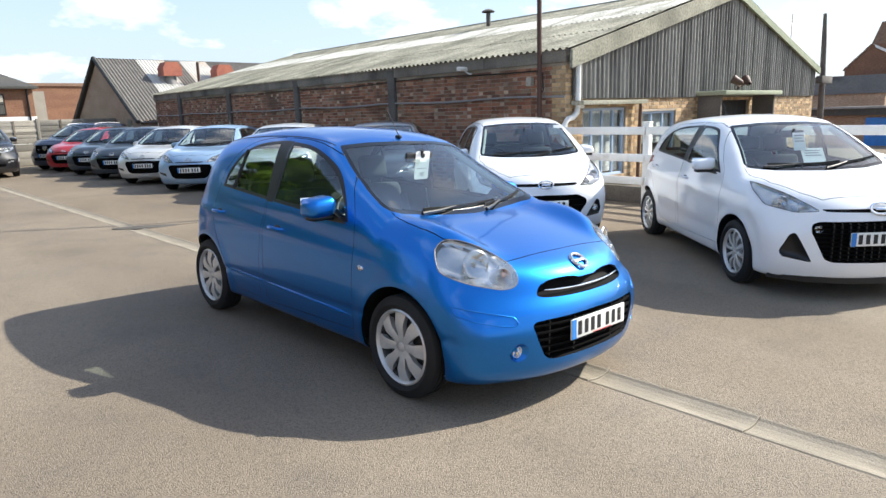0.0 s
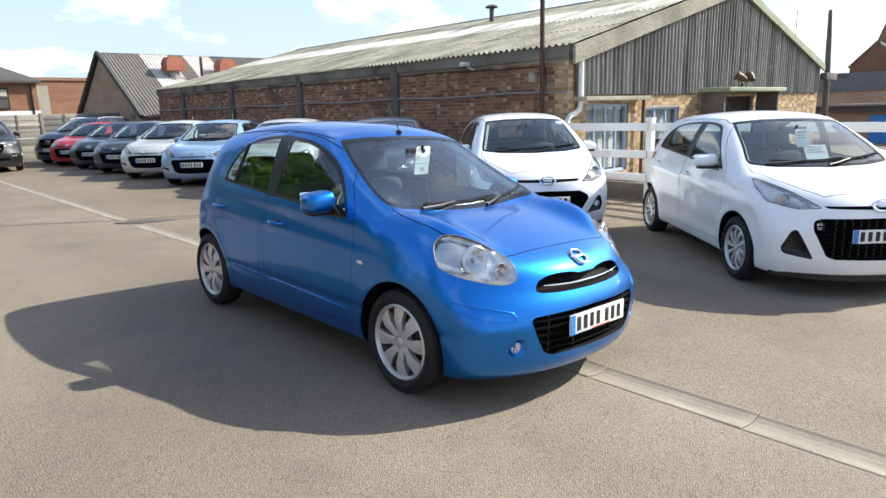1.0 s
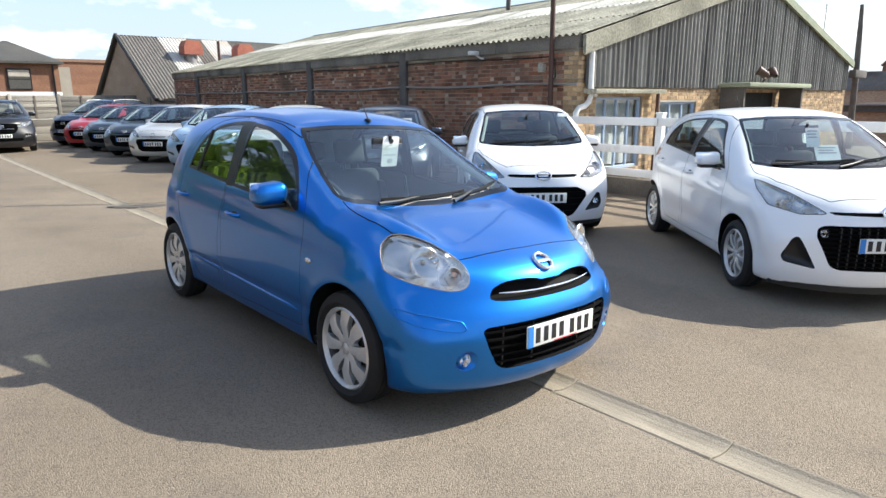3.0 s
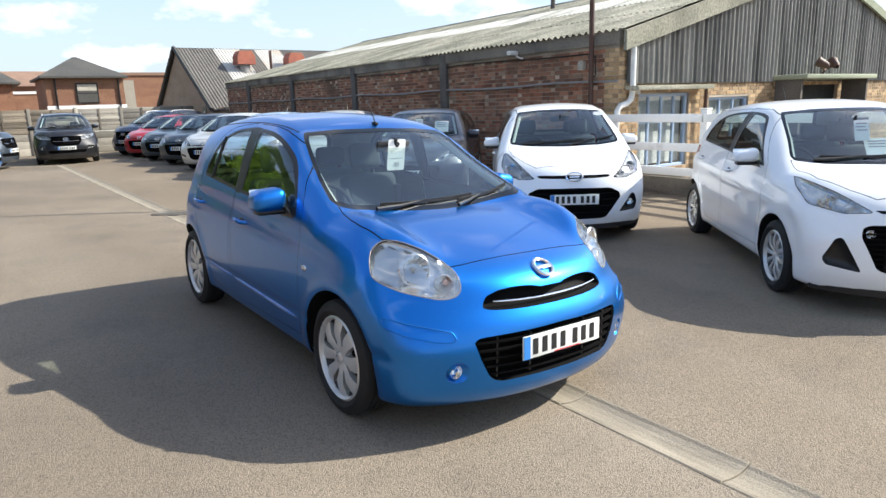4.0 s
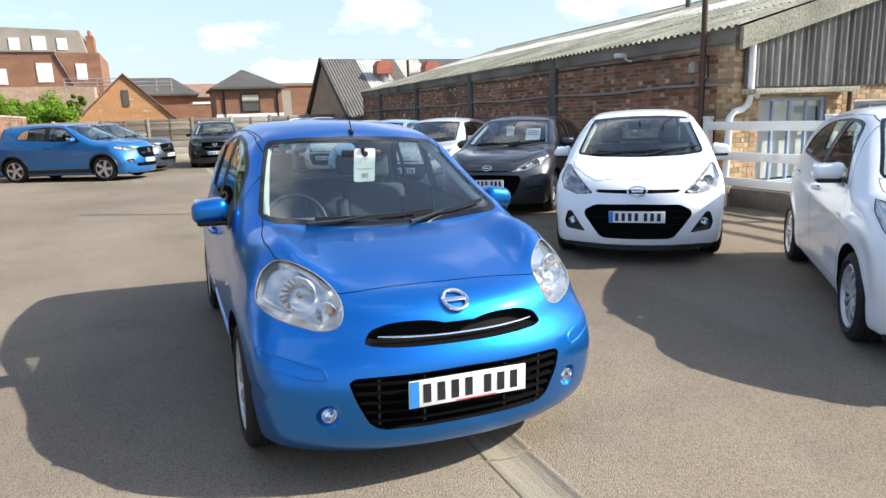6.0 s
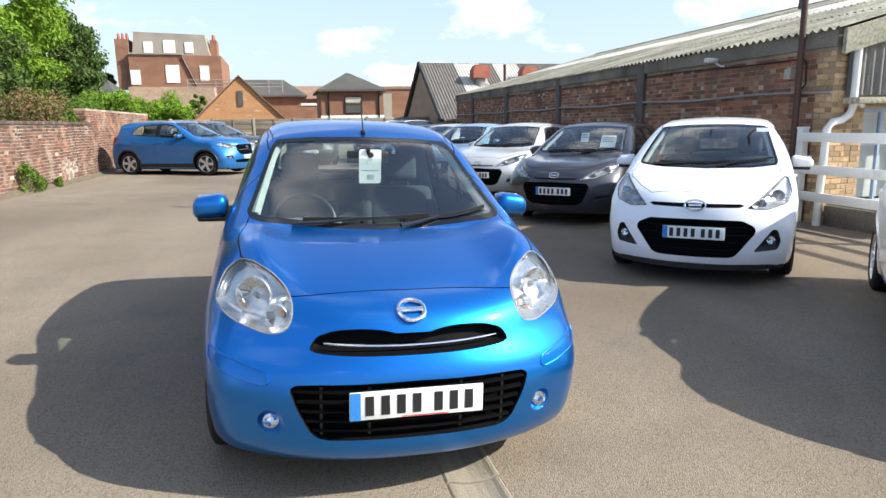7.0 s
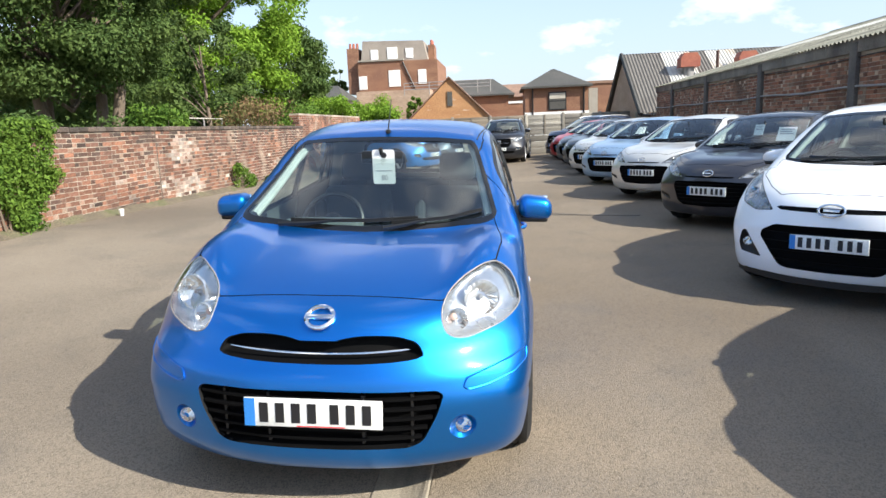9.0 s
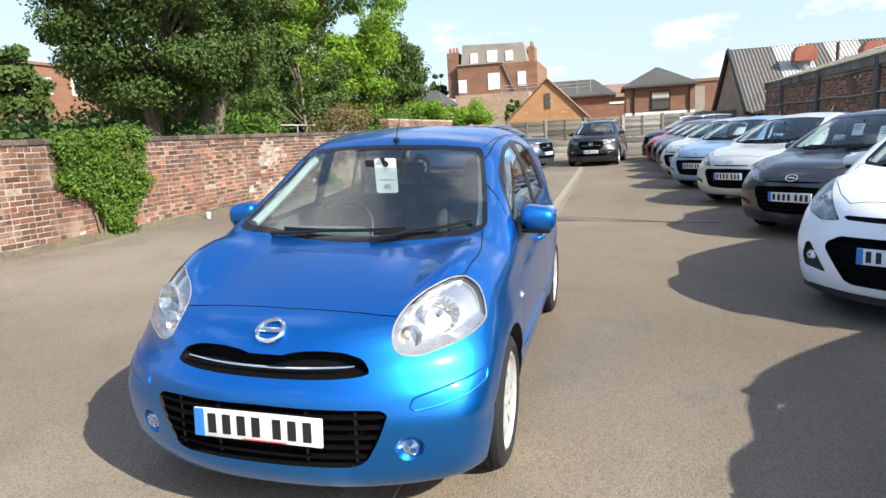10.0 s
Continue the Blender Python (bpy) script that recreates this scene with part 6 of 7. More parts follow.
    for x in (11.93, 15.08):
        part("canopy_side", boxes(((x, Y0 - 0.6, 0.0), (x + 0.08, Y0 - 0.06, 1.80))), M_PILASTER, can, smooth=False)
    for x, turn in ((13.15, 35), (13.75, -40)):
        f = bmesh.new()
        lathe(f, [(-0.16, 0.035), (-0.12, 0.07), (0.06, 0.10), (0.10, 0.115), (0.105, 0.09), (0.08, 0.01)], "y", 14)
        bmesh.ops.transform(f, matrix=pose(x, Y0 - 0.42, 2.14, 28, 0, turn), verts=f.verts)
        tube(f, [(x, Y0 - 0.40, 2.08), (13.45, Y0 - 0.36, 2.0), (13.45, Y0 - 0.30, 1.89)], 0.025, 6)
        part("floodlight", f, M_RUST, can, "rusty spotlight on the canopy")
    # services on the walls
    c = bmesh.new()
    tube(c, [(X - 0.05, y, 1.83 + 0.02 * math.sin(y * 1.7)) for y in np.linspace(3.3, 23, 30)], 0.021, 8)
    part("conduit", c, M_GREYPIPE, b, "grey conduit along the wall")
    c = bmesh.new()
    tube(c, [(X - 0.03, y, 2.33 + 0.025 * math.sin(y * 1.1)) for y in np.linspace(3.9, 23, 30)], 0.012, 6)
    tube(c, [(X - 0.03, 3.9, 2.33), (X - 0.03, 3.82, 2.25), (X - 0.03, 3.8, 1.95), (X - 0.03, 3.95, 1.83)], 0.012, 6)
    part("cable", c, M_TRIM, b)
    part("junction_box", box(bmesh.new(), (X - 0.10, 4.03, 2.04), (X, 4.16, 2.19), 0.012), M_CONCPOST, b, "pale grey box on the wall")
    cc = bmesh.new()
    box(cc, (X - 0.30, 5.70, 2.42), (X - 0.06, 5.80, 2.50), 0.02, None)
    tube(cc, [(X - 0.1, 5.75, 2.42), (X - 0.04, 5.68, 2.36), (X, 5.65, 2.36)], 0.018, 6)
    part("security_camera", cc, M_WHITEPIPE, b, "white security camera on a bracket")
    w = bmesh.new()
    tube(w, [(7.12, Y0 - 0.09, 2.48), (7.12, Y0 - 0.09, 1.62), (7.08, Y0 - 0.09, 1.52), (6.96, Y0 - 0.10, 1.45), (6.80, Y0 - 0.10, 1.42), (6.74, Y0 - 0.08, 1.34), (6.72, Y0 - 0.06, 0.0)], 0.05, 10)
    tube(w, [(7.12, Y0 - 0.10, 1.66), (7.22, Y0 - 0.11, 1.68), (7.26, Y0 - 0.1, 1.62)], 0.04, 8)
    part("drainpipe", w, M_WHITEPIPE, b, "white plastic drainpipe with a bend")
    for (x, y, z, h, r) in ((12.3, 10.1, 4.1, 0.42, 0.07),):
        v = bmesh.new()
        tube(v, [(x, y, z - 0.1), (x, y, z + h)], r, 10)
        lathe(v, [(z + h + 0.02, 0.19), (z + h + 0.05, 0.20), (z + h + 0.10, 0.10), (z + h + 0.12, 0.001)], "z", 14, (x, y, 0))
        part("roof_vent", v, M_PILASTER, b)
    tv = bmesh.new()
    tube(tv, [(18.0, Y0 + 0.1, 3.0), (18.0, Y0 + 0.1, 4.1)], 0.012, 5)
    for k in range(5):
        tube(tv, [(17.85, Y0 + 0.1 + 0.0, 3.7 + 0.09 * k), (18.15, Y0 + 0.1, 3.72 + 0.09 * k)], 0.007, 4)
    part("tv_aerial", tv, M_GREYPIPE, b)
    return b


workshop = build_workshop()

pole = bmesh.new()
tube(pole, [(6.72, 3.78, -0.05), (6.72, 3.78, 7.5)], [0.045, 0.04], 12)
box(pole, (6.64, 3.70, -0.05), (6.80, 3.86, 0.06), 0.01)
tagged(part("lamp_pole", pole, M_RUST), "tall rust-brown steel pole at the building's corner", "pole")
tp = bmesh.new()
tube(tp, [(20.6, 3.2, -0.05), (20.42, 3.2, 2.3), (20.28, 3.2, 3.4), (20.16, 3.2, 4.25)], [0.10, 0.085, 0.075, 0.05], 10)
box(tp, (20.1, 3.1, 2.15), (21.1, 3.3, 2.38), 0.03)
tagged(part("telegraph_pole", tp, M_PILASTER), "weathered wooden pole beyond the workshop gable", "pole")


def build_rails():
    f = thing("white_rail_fence", "white painted post and rail fence beside the workshop", "fence")
    ys = [3.65, 1.6, -0.45, -2.5, -4.55, -6.6]
    for y in ys:
        p = bmesh.new()
        box(p, (6.70, y - 0.055, -0.05), (6.81, y + 0.055, 1.33), 0.008)
        box(p, (6.69, y - 0.065, 1.33), (6.82, y + 0.065, 1.36), 0.01)
        part("post", p, M_WHITE, f)
    for a, c in zip(ys, ys[1:]):
        for z in (1.155, 0.715, 0.34):
            part("rail", box(bmesh.new(), (6.665, c + 0.01, z), (6.697, a - 0.01, z + 0.125), 0.005), M_WHITE, f)
    k = bmesh.new()
    box(k, (6.84, -7.0, -0.1), (7.0, 3.25, 0.28), 0.01)
    tagged(part("kerb_wall", k, M_PILASTER), "low dark kerb wall behind the white rail", "wall", kind="structure")
    part("timber", box(bmesh.new(), (6.82, 2.0, 0.30), (6.90, 3.2, 0.40), 0.01, pose(0, 0, 0)), M_FENCE, f)


build_rails()


# old boundary wall and its taller neighbour
def build_old_wall():
    w = part("boundary_wall", boxes(((-6.30, -9, -0.1), (-6.0, 17.6, 1.60))), M_MORTAR, None, smooth=False)
    tagged(w, "old red brick boundary wall with pale patches", "wall", kind="structure")
    joints = [(y + 9 - 0.02, y + 9 + 0.02, -1, 2) for y in (0.4, 4.2, 8.1, 11.86, 15.82)]
    pieces = []
    for u0, u1, za, zb in panel_bricks(26.6, -0.05, 1.62, joints):
        dz = 0.010 * math.sin(u0 * 0.8) + 0.006 * math.sin(u0 * 2.3 + 1) + random.uniform(-0.004, 0.004)
        wide = u1 - u0 > 0.2149
        pieces.append((u0, u1 if wide else u1 - random.uniform(0, 0.008), za + dz, zb + dz - random.uniform(0, 0.006)))

    def limewashed(p):
        y, z = p[0] - 9 + random.uniform(-0.3, 0.3), p[2] + random.uniform(-0.12, 0.12)
        return (8.65 < y < 9.45 and 0.92 < z < 1.45) or (8.3 < y < 9.6 and 0.3 < z < 0.6) or (14.4 < y < 15.6 and 0.2 < z < 0.6) or random.random() < 0.015
    pale = [p for p in pieces if limewashed(p)]
    kept = set(pale)
    soot = set(p for p in pieces if p not in kept and random.random() < (0.55 if p[2] > 1.38 else 0.25 if p[2] > 1.15 or p[2] < 0.3 else 0.07))
    kept |= soot
    lay_bricks(w, (-6.0, -9, 0), (0, 1, 0), (1, 0, 0), [p for p in pieces if p not in kept], M_OLDBRICK, M_OLDBRICK_ONE, 290, (12.6, 17.5), 0.005)
    lay_bricks(w, (-6.0, -9, 0), (0, 1, 0), (1, 0, 0), pale, M_LIME, None, proud=0.005)
    lay_bricks(w, (-6.0, -9, 0), (0, 1, 0), (1, 0, 0), sorted(soot), M_SOOTBRICK, None, proud=0.006)
    for u0, u1, za, zb in joints:
        part("dark_joint", boxes(((-6.004, u0 - 9 + 0.008, 0.0), (-5.996, u1 - 9 - 0.008, 1.58))), M_COPING, w, smooth=False)
    # dirt and moss gathered along the foot of the wall
    rng = np.random.default_rng(5)
    ys, vs, fs = np.arange(-9, 26.9, 0.06), [], []
    wob = np.convolve(rng.random(len(ys) + 14), np.ones(15) / 15, "valid")
    for i, y in enumerate(ys):
        x0 = -6.0 if y < 17.6 else -6.12
        h, r = 0.03 + 0.10 * wob[i] + 0.03 * rng.random(), 0.05 + 0.22 * wob[i] + 0.04 * rng.random()
        g0 = ground_z(x0, y)
        vs += [(x0 - 0.01, y, g0 + h), (x0 + r * 0.3, y, g0 + h * 0.75), (x0 + r * 0.7, y, g0 + h * 0.25), (x0 + r + 0.02, y, g0 - 0.01)]
    for i in range(len(ys) - 1):
        fs += [(4 * i + k, 4 * i + k + 1, 4 * i + k + 5, 4 * i + k + 4) for k in range(3)]
    tagged(arrays("dirt_edge", vs, fs, M_SOIL, None, True), "dirt and moss gathered at the foot of the wall", "dirt", kind="structure")
    n = int(26.6 / 0.235)
    cop = bmesh.new()
    for i in range(n):
        y = -9 + i * 0.235
        box(cop, (-6.33, y, 1.60), (-5.965, y + 0.225, 1.685 + random.uniform(-0.006, 0.006)), 0.015, seg=1)
    c = part("coping", cop, M_COPING, w, "dark weathered coping bricks", smooth=False)
    tagged(c, kind="stuff")
    t = part("tall_wall", boxes(((-6.45, 17.6, -0.1), (-6.12, 27, 2.10))), M_MORTAR, None, smooth=False)
    tagged(t, "taller red brick boundary wall beyond the first", "wall", kind="structure")
    lay_bricks(t, (-6.12, 17.6, 0), (0, 1, 0), (1, 0, 0), panel_bricks(9.4, -0.05, 2.1, []), M_OLDBRICK, None)
    lay_bricks(t, (-6.45, 17.6, 0), (1, 0, 0), (0, -1, 0), panel_bricks(0.33, 1.6, 2.1, []), M_OLDBRICK, None)


build_old_wall()


def build_fence():
    f = thing("boundary_fence", "weathered timber panel fence on concrete boards and posts", "fence")
    xs = [-6.1, -5.2, -3.41, -1.65, 0.14, 1.82, 3.52, 5.2, 6.9]
    for x in xs[1:]:
        part("fence_post", box(bmesh.new(), (x - 0.06, 26.93, -0.05), (x + 0.06, 27.05, 1.88), 0.012), M_CONCPOST, f)
    for a, c in zip(xs, xs[1:]):
        for k in range(3):
            part("gravel_board", box(bmesh.new(), (a + 0.062, 26.97, 0.02 + 0.29 * k), (c - 0.062, 27.01, 0.30 + 0.29 * k), 0.008), M_CONCPOST, f)
        for k in range(8):
            part("slat", box(bmesh.new(), (a + 0.062, 26.955 + 0.012 * (k % 2), 0.90 + 0.115 * k), (c - 0.062, 26.985 + 0.012 * (k % 2), 1.02 + 0.115 * k), 0.004), M_FENCE if c < 1.9 else M_CONCPOST, f)
        part("panel_batten", boxes((((a + c) / 2 - 0.03, 26.935, 0.9), ((a + c) / 2 + 0.03, 26.953, 1.82))), M_FENCE, f, smooth=False)


build_fence()


def build_barn():
    b = thing("brown_barn", "brown brick barn with a steep grey corrugated roof", "building")
    g = bmesh.new()
    prism(g, [(24.1, -0.1), (33.1, -0.1), (33.1, 1.52), (28.7, 4.36), (24.1, 1.52)], 6.55, 6.8, "yz")
    part("gable_wall", g, M_BROWNBRICK, b, "plain brown brick gable", smooth=False)
    part("front_wall", boxes(((6.8, 24.1, -0.1), (22, 24.3, 1.7))), M_BROWNBRICK, b, smooth=False)
    d = Vector((0, 24.0 - 28.7, 1.6 - 4.5))
    n = 0
    for waves, m in ((13, M_ROOF_DARK), (9, M_ROOF_WHITE), (5, M_ROOF_DARK), (9, M_ROOF_WHITE), (62, M_ROOF_DARK)):
        corrugated("roof_sheet", (6.35 + n * 0.146, 28.7, 4.5), (1, 0, 0), d, waves, d.length, b, m, rows=1)
        n += waves
    d2 = Vector((0, 33.4 - 28.7, 1.6 - 4.5))
    corrugated("roof_sheet", (6.35 + n * 0.146, 28.7, 4.5), (-1, 0, 0), d2, n, d2.length, b, M_ROOF_DARK)
    part("door", boxes(((6.52, 25.0, 0), (6.545, 25.5, 1.75))), M_FENCE, b, smooth=False)
    for y0, y1, z0, z1 in ((24.0, 28.7, 1.62, 4.5), (33.2, 28.7, 1.62, 4.5)):
        v = bmesh.new()
        tube(v, [(6.45, y0, z0), (6.45, y1, z1)], 0.09, 6)
        part("verge", v, M_SLATE, b)
    for x, y, h in ((9.1, 26.9, 0.0), (11.6, 26.9, -0.05)):
        s = bmesh.new()
        z = 1.6 + (y - 24) * 0.617 + h
        lathe(s, [(z - 0.3, 0.25), (z + 0.30, 0.25)], "z", 16, (x, y, 0))
        st = part("flue_duct", s, M_GREYPIPE, b)
        k = bmesh.new()
        prism(k, [(x - 0.42, z + 0.25), (x + 0.42, z + 0.25), (x + 0.42, z + 0.62), (x + 0.28, z + 0.85), (x - 0.28, z + 0.85), (x - 0.42, z + 0.62)], y - 0.35, y + 0.35, "xz")
        part("cowl", k, M_REDSTACK, st, "rusty red flue cowl", smooth=False)
    p = bmesh.new()
    tube(p, [(10.2, 26.4, 2.9), (10.2, 26.4, 4.25)], 0.07, 8)
    part("flue_pipe", p, M_RUST, b)


build_barn()


def hip_roof(bm, x0, x1, y0, y1, z, top, ridge):
    """A hipped roof over a rectangle, ridge long, level with x."""
    xm, ym = (x0 + x1) / 2, (y0 + y1) / 2
    a = [bm.verts.new(p) for p in ((x0, y0, z), (x1, y0, z), (x1, y1, z), (x0, y1, z))]
    r = [bm.verts.new((xm - ridge / 2, ym, top)), bm.verts.new((xm + ridge / 2, ym, top))]
    low = [bm.verts.new((v.co.x, v.co.y, z - 0.12)) for v in a]
    for f in ((a[0], a[1], r[1], r[0]), (a[1], a[2], r[1]), (a[2], a[3], r[0], r[1]), (a[3], a[0], r[0]), tuple(low[::-1])):
        bm.faces.new(f)
    for i in range(4):
        bm.faces.new((a[i], low[i], low[(i + 1) % 4], a[(i + 1) % 4]))


def plain_window(parent, x0, x1, y, z0, z1, material, bars=True, lit=False):
    w = part("window", boxes(((x0, y - 0.06, z0), (x1, y - 0.005, z1))), material, parent, smooth=False)
    # opaque panes: a lit one has its brightness painted in as white
    part("pane", boxes(((x0 + 0.07, y - 0.075, z0 + 0.07), (x1 - 0.07, y - 0.062, (z0 + z1) / 2 - 0.03))), M_PAPER if lit else M_SLATE, w, smooth=False)
    part("pane", boxes(((x0 + 0.07, y - 0.075, (z0 + z1) / 2 + 0.03), (x1 - 0.07, y - 0.062, z1 - 0.07))), M_PAPER if lit else M_SLATE, w, smooth=False)


def build_far_houses():
    h = thing("hip_roofed_house", "red brick house with a slate hip roof and white band", "house")
    part("wall", boxes(((2.25, 41, -0.1), (6.45, 46.5, 3.8))), M_FARBRICK, h, smooth=False)
    part("white_band", boxes(((2.2, 40.95, 0.2), (6.5, 40.995, 2.15))), M_WHITE, h, smooth=False)
    r = bmesh.new()
    hip_roof(r, 2.0, 6.7, 40.6, 46.9, 3.85, 5.15, 0.2)
    part("roof", r, M_SLATE, h, smooth=False)
    plain_window(h, 3.8, 5.0, 41, 2.25, 3.45, M_TRIM)
    part("blind", boxes(((3.88, 40.915, 3.0), (4.92, 40.923, 3.36))), M_CONCPOST, h, "pale blind half drawn", smooth=False)
    for x in (2.75, 6.15):
        d = bmesh.new()
        tube(d, [(x, 40.93, 0), (x, 40.93, 3.7)], 0.05, 6)
        part("downpipe", d, M_TRIM, h)
    e = thing("cream_extension", "cream rendered extension beside the hip-roofed house", "house")
    part("wall", boxes(((6.5, 41.2, -0.1), (7.1, 46, 3.6))), M_CONCPOST, e, smooth=False)
    k = thing("brick_terrace", "low red brick terrace behind the houses", "house")
    part("wall", boxes(((7.2, 47, -0.1), (14, 52, 4.2))), M_FARBRICK, k, smooth=False)
    part("roof", boxes(((7.1, 46.9, 4.2), (14.1, 52.1, 4.4))), M_TILE, k, smooth=False)
    k = thing("brick_terrace", "long red brick terrace far behind the fence", "house")
    part("wall", boxes(((-1.5, 70, -0.1), (9, 78, 4.4))), M_FARBRICK, k, smooth=False)
    t = bmesh.new()
    prism(t, [(69.6, 4.4), (78.4, 4.4), (74, 6.0)], -1.8, 9.3, "yz")
    part("roof", t, M_TILE, k, smooth=False)
    part("white_band", boxes(((-1.5, 69.9, 3.7), (9, 69.98, 3.95))), M_WHITE, k, smooth=False)
    o = thing("orange_brick_house", "orange brick gable house with pale scarred bricks", "house")
    g = bmesh.new()
    prism(g, [(-8.5, -0.1), (1.9, -0.1), (-3.2, 4.95)], 45, 45.25, "xz")
    part("gable_wall", g, M_ORANGE, o, smooth=False)
    for sx, x in ((-1, -8.7), (1, 2.1)):
        s = bmesh.new()
        pts = [(-3.2, 5.01), (x, -0.24), (x, -0.14), (-3.2, 5.11)]
        prism(s, pts if sx > 0 else pts[::-1], 44.85, 54, "xz")
        part("roof_slope", s, M_TILE, o, smooth=False)
    part("slit_window", boxes(((-3.36, 44.93, 2.95), (-2.98, 44.99, 4.0))), M_SLATE, o, smooth=False)
    s = thing("slate_roofed_house", "brown brick house with a grey slate hip roof", "house")
    part("wall", boxes(((-4.5, 50.2, -0.1), (1.2, 56, 3.9))), M_FARBRICK, s, smooth=False)
    r = bmesh.new()
    hip_roof(r, -5, 1.7, 49.8, 56.4, 3.9, 5.3, 3.2)
    part("roof", r, M_SLATE, s, smooth=False)
    rl = bmesh.new()
    for z in (4.95, 4.7, 4.45):
        tube(rl, [(-7, 48, z), (-0.2, 48, z)], 0.035, 5)
    for x in (-7, -5, -3, -1.2, -0.2):
        tube(rl, [(x, 48, 4.0), (x, 48, 4.95)], 0.035, 5)
    part("roof_rail", rl, M_GREYPIPE, s)
    b = thing("mansard_building", "tall red brick building with a pale mansard roof", "building", pose(-0.5, 0, 0))
    part("wall", boxes(((-12.75, 60, -0.1), (-4.95, 70, 7.9))), M_FARBRICK, b, smooth=False)
    part("lower_wing", boxes(((-12.5, 57.5, -0.1), (-5.5, 59.99, 5.0))), M_BROWNBRICK, b, smooth=False)
    part("cornice", boxes(((-12.7, 59.85, 7.95), (-8.2, 60.4, 8.1))), M_CONCPOST, b, smooth=False)
    mr = bmesh.new()
    prism(mr, [(-12.5, 7.9), (-5.9, 7.9), (-6.3, 9.75), (-12.25, 9.95)], 60.5, 69.5, "xz")
    part("mansard_roof", mr, M_MANSARD, b, smooth=False)
    for x0, x1, z0, z1, y in ((-11.5, -10.75, 8.15, 9.1, 60.5), (-9.85, -8.85, 8.1, 9.25, 60.5), (-8.05, -7.3, 8.15, 9.1, 60.5), (-12.7, -11.9, 5.35, 6.6, 60), (-9.75, -8.6, 5.5, 7.05, 60), (-6.85, -6.05, 5.65, 7.0, 60)):
        plain_window(b, x0, x1, y, z0, z1, M_WHITE, lit=True)
    for x0, x1, y, z in ((-13.85, -12.75, 60.4, 9.3), (-6.0, -5.4, 62, 9.5)):
        c = part("chimney", boxes(((x0, y, 5.0 if x0 < -10 else 7.9), (x1, y + 2.2, z))), M_FARBRICK, b, smooth=False)
        for k in range(3):
            q = bmesh.new()
            lathe(q, [(z, 0.14), (z + 0.5, 0.11)], "z", 10, (x0 + 0.3 + 0.35 * k if x0 < -10 else x0 + 0.3, y + 0.4 + (0 if x0 < -10 else 0.6 * k), 0))
            part("chimney_pot", q, M_REDSTACK, c)
    dp = bmesh.new()
    tube(dp, [(-8.3, 59.9, 7.8), (-7.2, 59.9, 5.2)], 0.07, 6)
    part("drainpipe", dp, M_TRIM, b)
    l = thing("brick_house", "red brick house with white windows behind the trees", "house")
    part("wall", boxes(((-33, 20.6, -0.1), (-25, 31, 5.75))), M_FARBRICK, l, smooth=False)
    r = bmesh.new()
    box(r, (-33.1, 20.5, 5.75), (-24.9, 31.1, 5.9), 0.02)
    part("roof", r, M_TILE, l, smooth=False)
    for y in (21.1, 22.0, 23.9, 26.0):
        w = part("window", boxes(((-24.995, y, 4.4), (-24.93, y + 0.66, 5.2))), M_WHITE, l, smooth=False)
        part("pane", boxes(((-24.925, y + 0.12, 4.5), (-24.915, y + 0.56, 5.1))), M_SLATE, w, smooth=False)
    part("porch_roof", boxes(((-24.9, 22, 3.0), (-23.5, 30, 3.3))), M_TILE, l, smooth=False)
    n = thing("white_house", "low white house with a slate roof among shrubs", "house")
    part("wall", boxes(((-16.9, 52, -0.1), (-13.2, 58, 4.2))), M_WHITE, n, smooth=False)
    r = bmesh.new()
    hip_roof(r, -17.4, -12.8, 51.6, 58.4, 4.2, 5.5, 2)
    part("roof", r, M_SLATE, n, smooth=False)
    w = thing("brick_outbuilding", "small red brick outbuilding among the trees", "building")
    part("wall", boxes(((-16, 40, -0.1), (-12.5, 43, 4.05))), M_FARBRICK, w, smooth=False)
    part("roof", boxes(((-16.1, 39.9, 4.05), (-12.4, 43.1, 4.2))), M_TILE, w, smooth=False)
    e = thing("gable_house", "red brick gable house beyond the workshop", "house")
    part("wall", prism(bmesh.new(), [(7.95, -0.1), (7.95, 3.34), (6.72, 4.6), (-4, 4.6), (-4, -0.1)], 40, 52, "yz"), M_FARBRICK, e, smooth=False)
    part("upper_roof", prism(bmesh.new(), [(6.76, 4.604), (6.36, 5.75), (-4, 5.75), (-4, 4.604)], 40.05, 52, "yz"), M_TILE, e, "dark red tiled roof", smooth=False)
    part("roof_edge", prism(bmesh.new(), [(8.05, 3.3), (6.76, 4.62), (6.70, 4.56), (7.99, 3.24)], 39.94, 52, "yz"), M_TILE, e, smooth=False)
    part("verge_board", prism(bmesh.new(), [(6.62, 4.60), (5.3, 3.9), (5.3, 3.7), (6.5, 4.40)], 39.93, 39.99, "yz"), M_WHITE, e, "white verge board", smooth=False)
    y = thing("low_shed", "low brick shed with a dark roof beyond the white rail", "shed")
    part("wall", boxes(((24, -9, -0.1), (27, 4.3, 1.07))), M_BROWNBRICK, y, smooth=False)
    part("roof", boxes(((23.8, -9.2, 1.07), (27.2, 4.5, 1.36))), M_SLATE, y, smooth=False)
    part("gutter", boxes(((23.72, -9.2, 1.30), (23.79, 4.5, 1.37))), M_GREYPIPE, y, smooth=False)
    part("blue_door", boxes(((23.93, -0.5, 0.0), (23.99, 2.75, 0.98))), M_PLATEBLUE, y, smooth=False)
    z = thing("grey_roofed_shed", "brick shed with a pale grey sheet roof", "shed")
    part("wall", boxes(((34, 4.5, -0.1), (37, 10, 1.95))), M_BROWNBRICK, z, smooth=False)
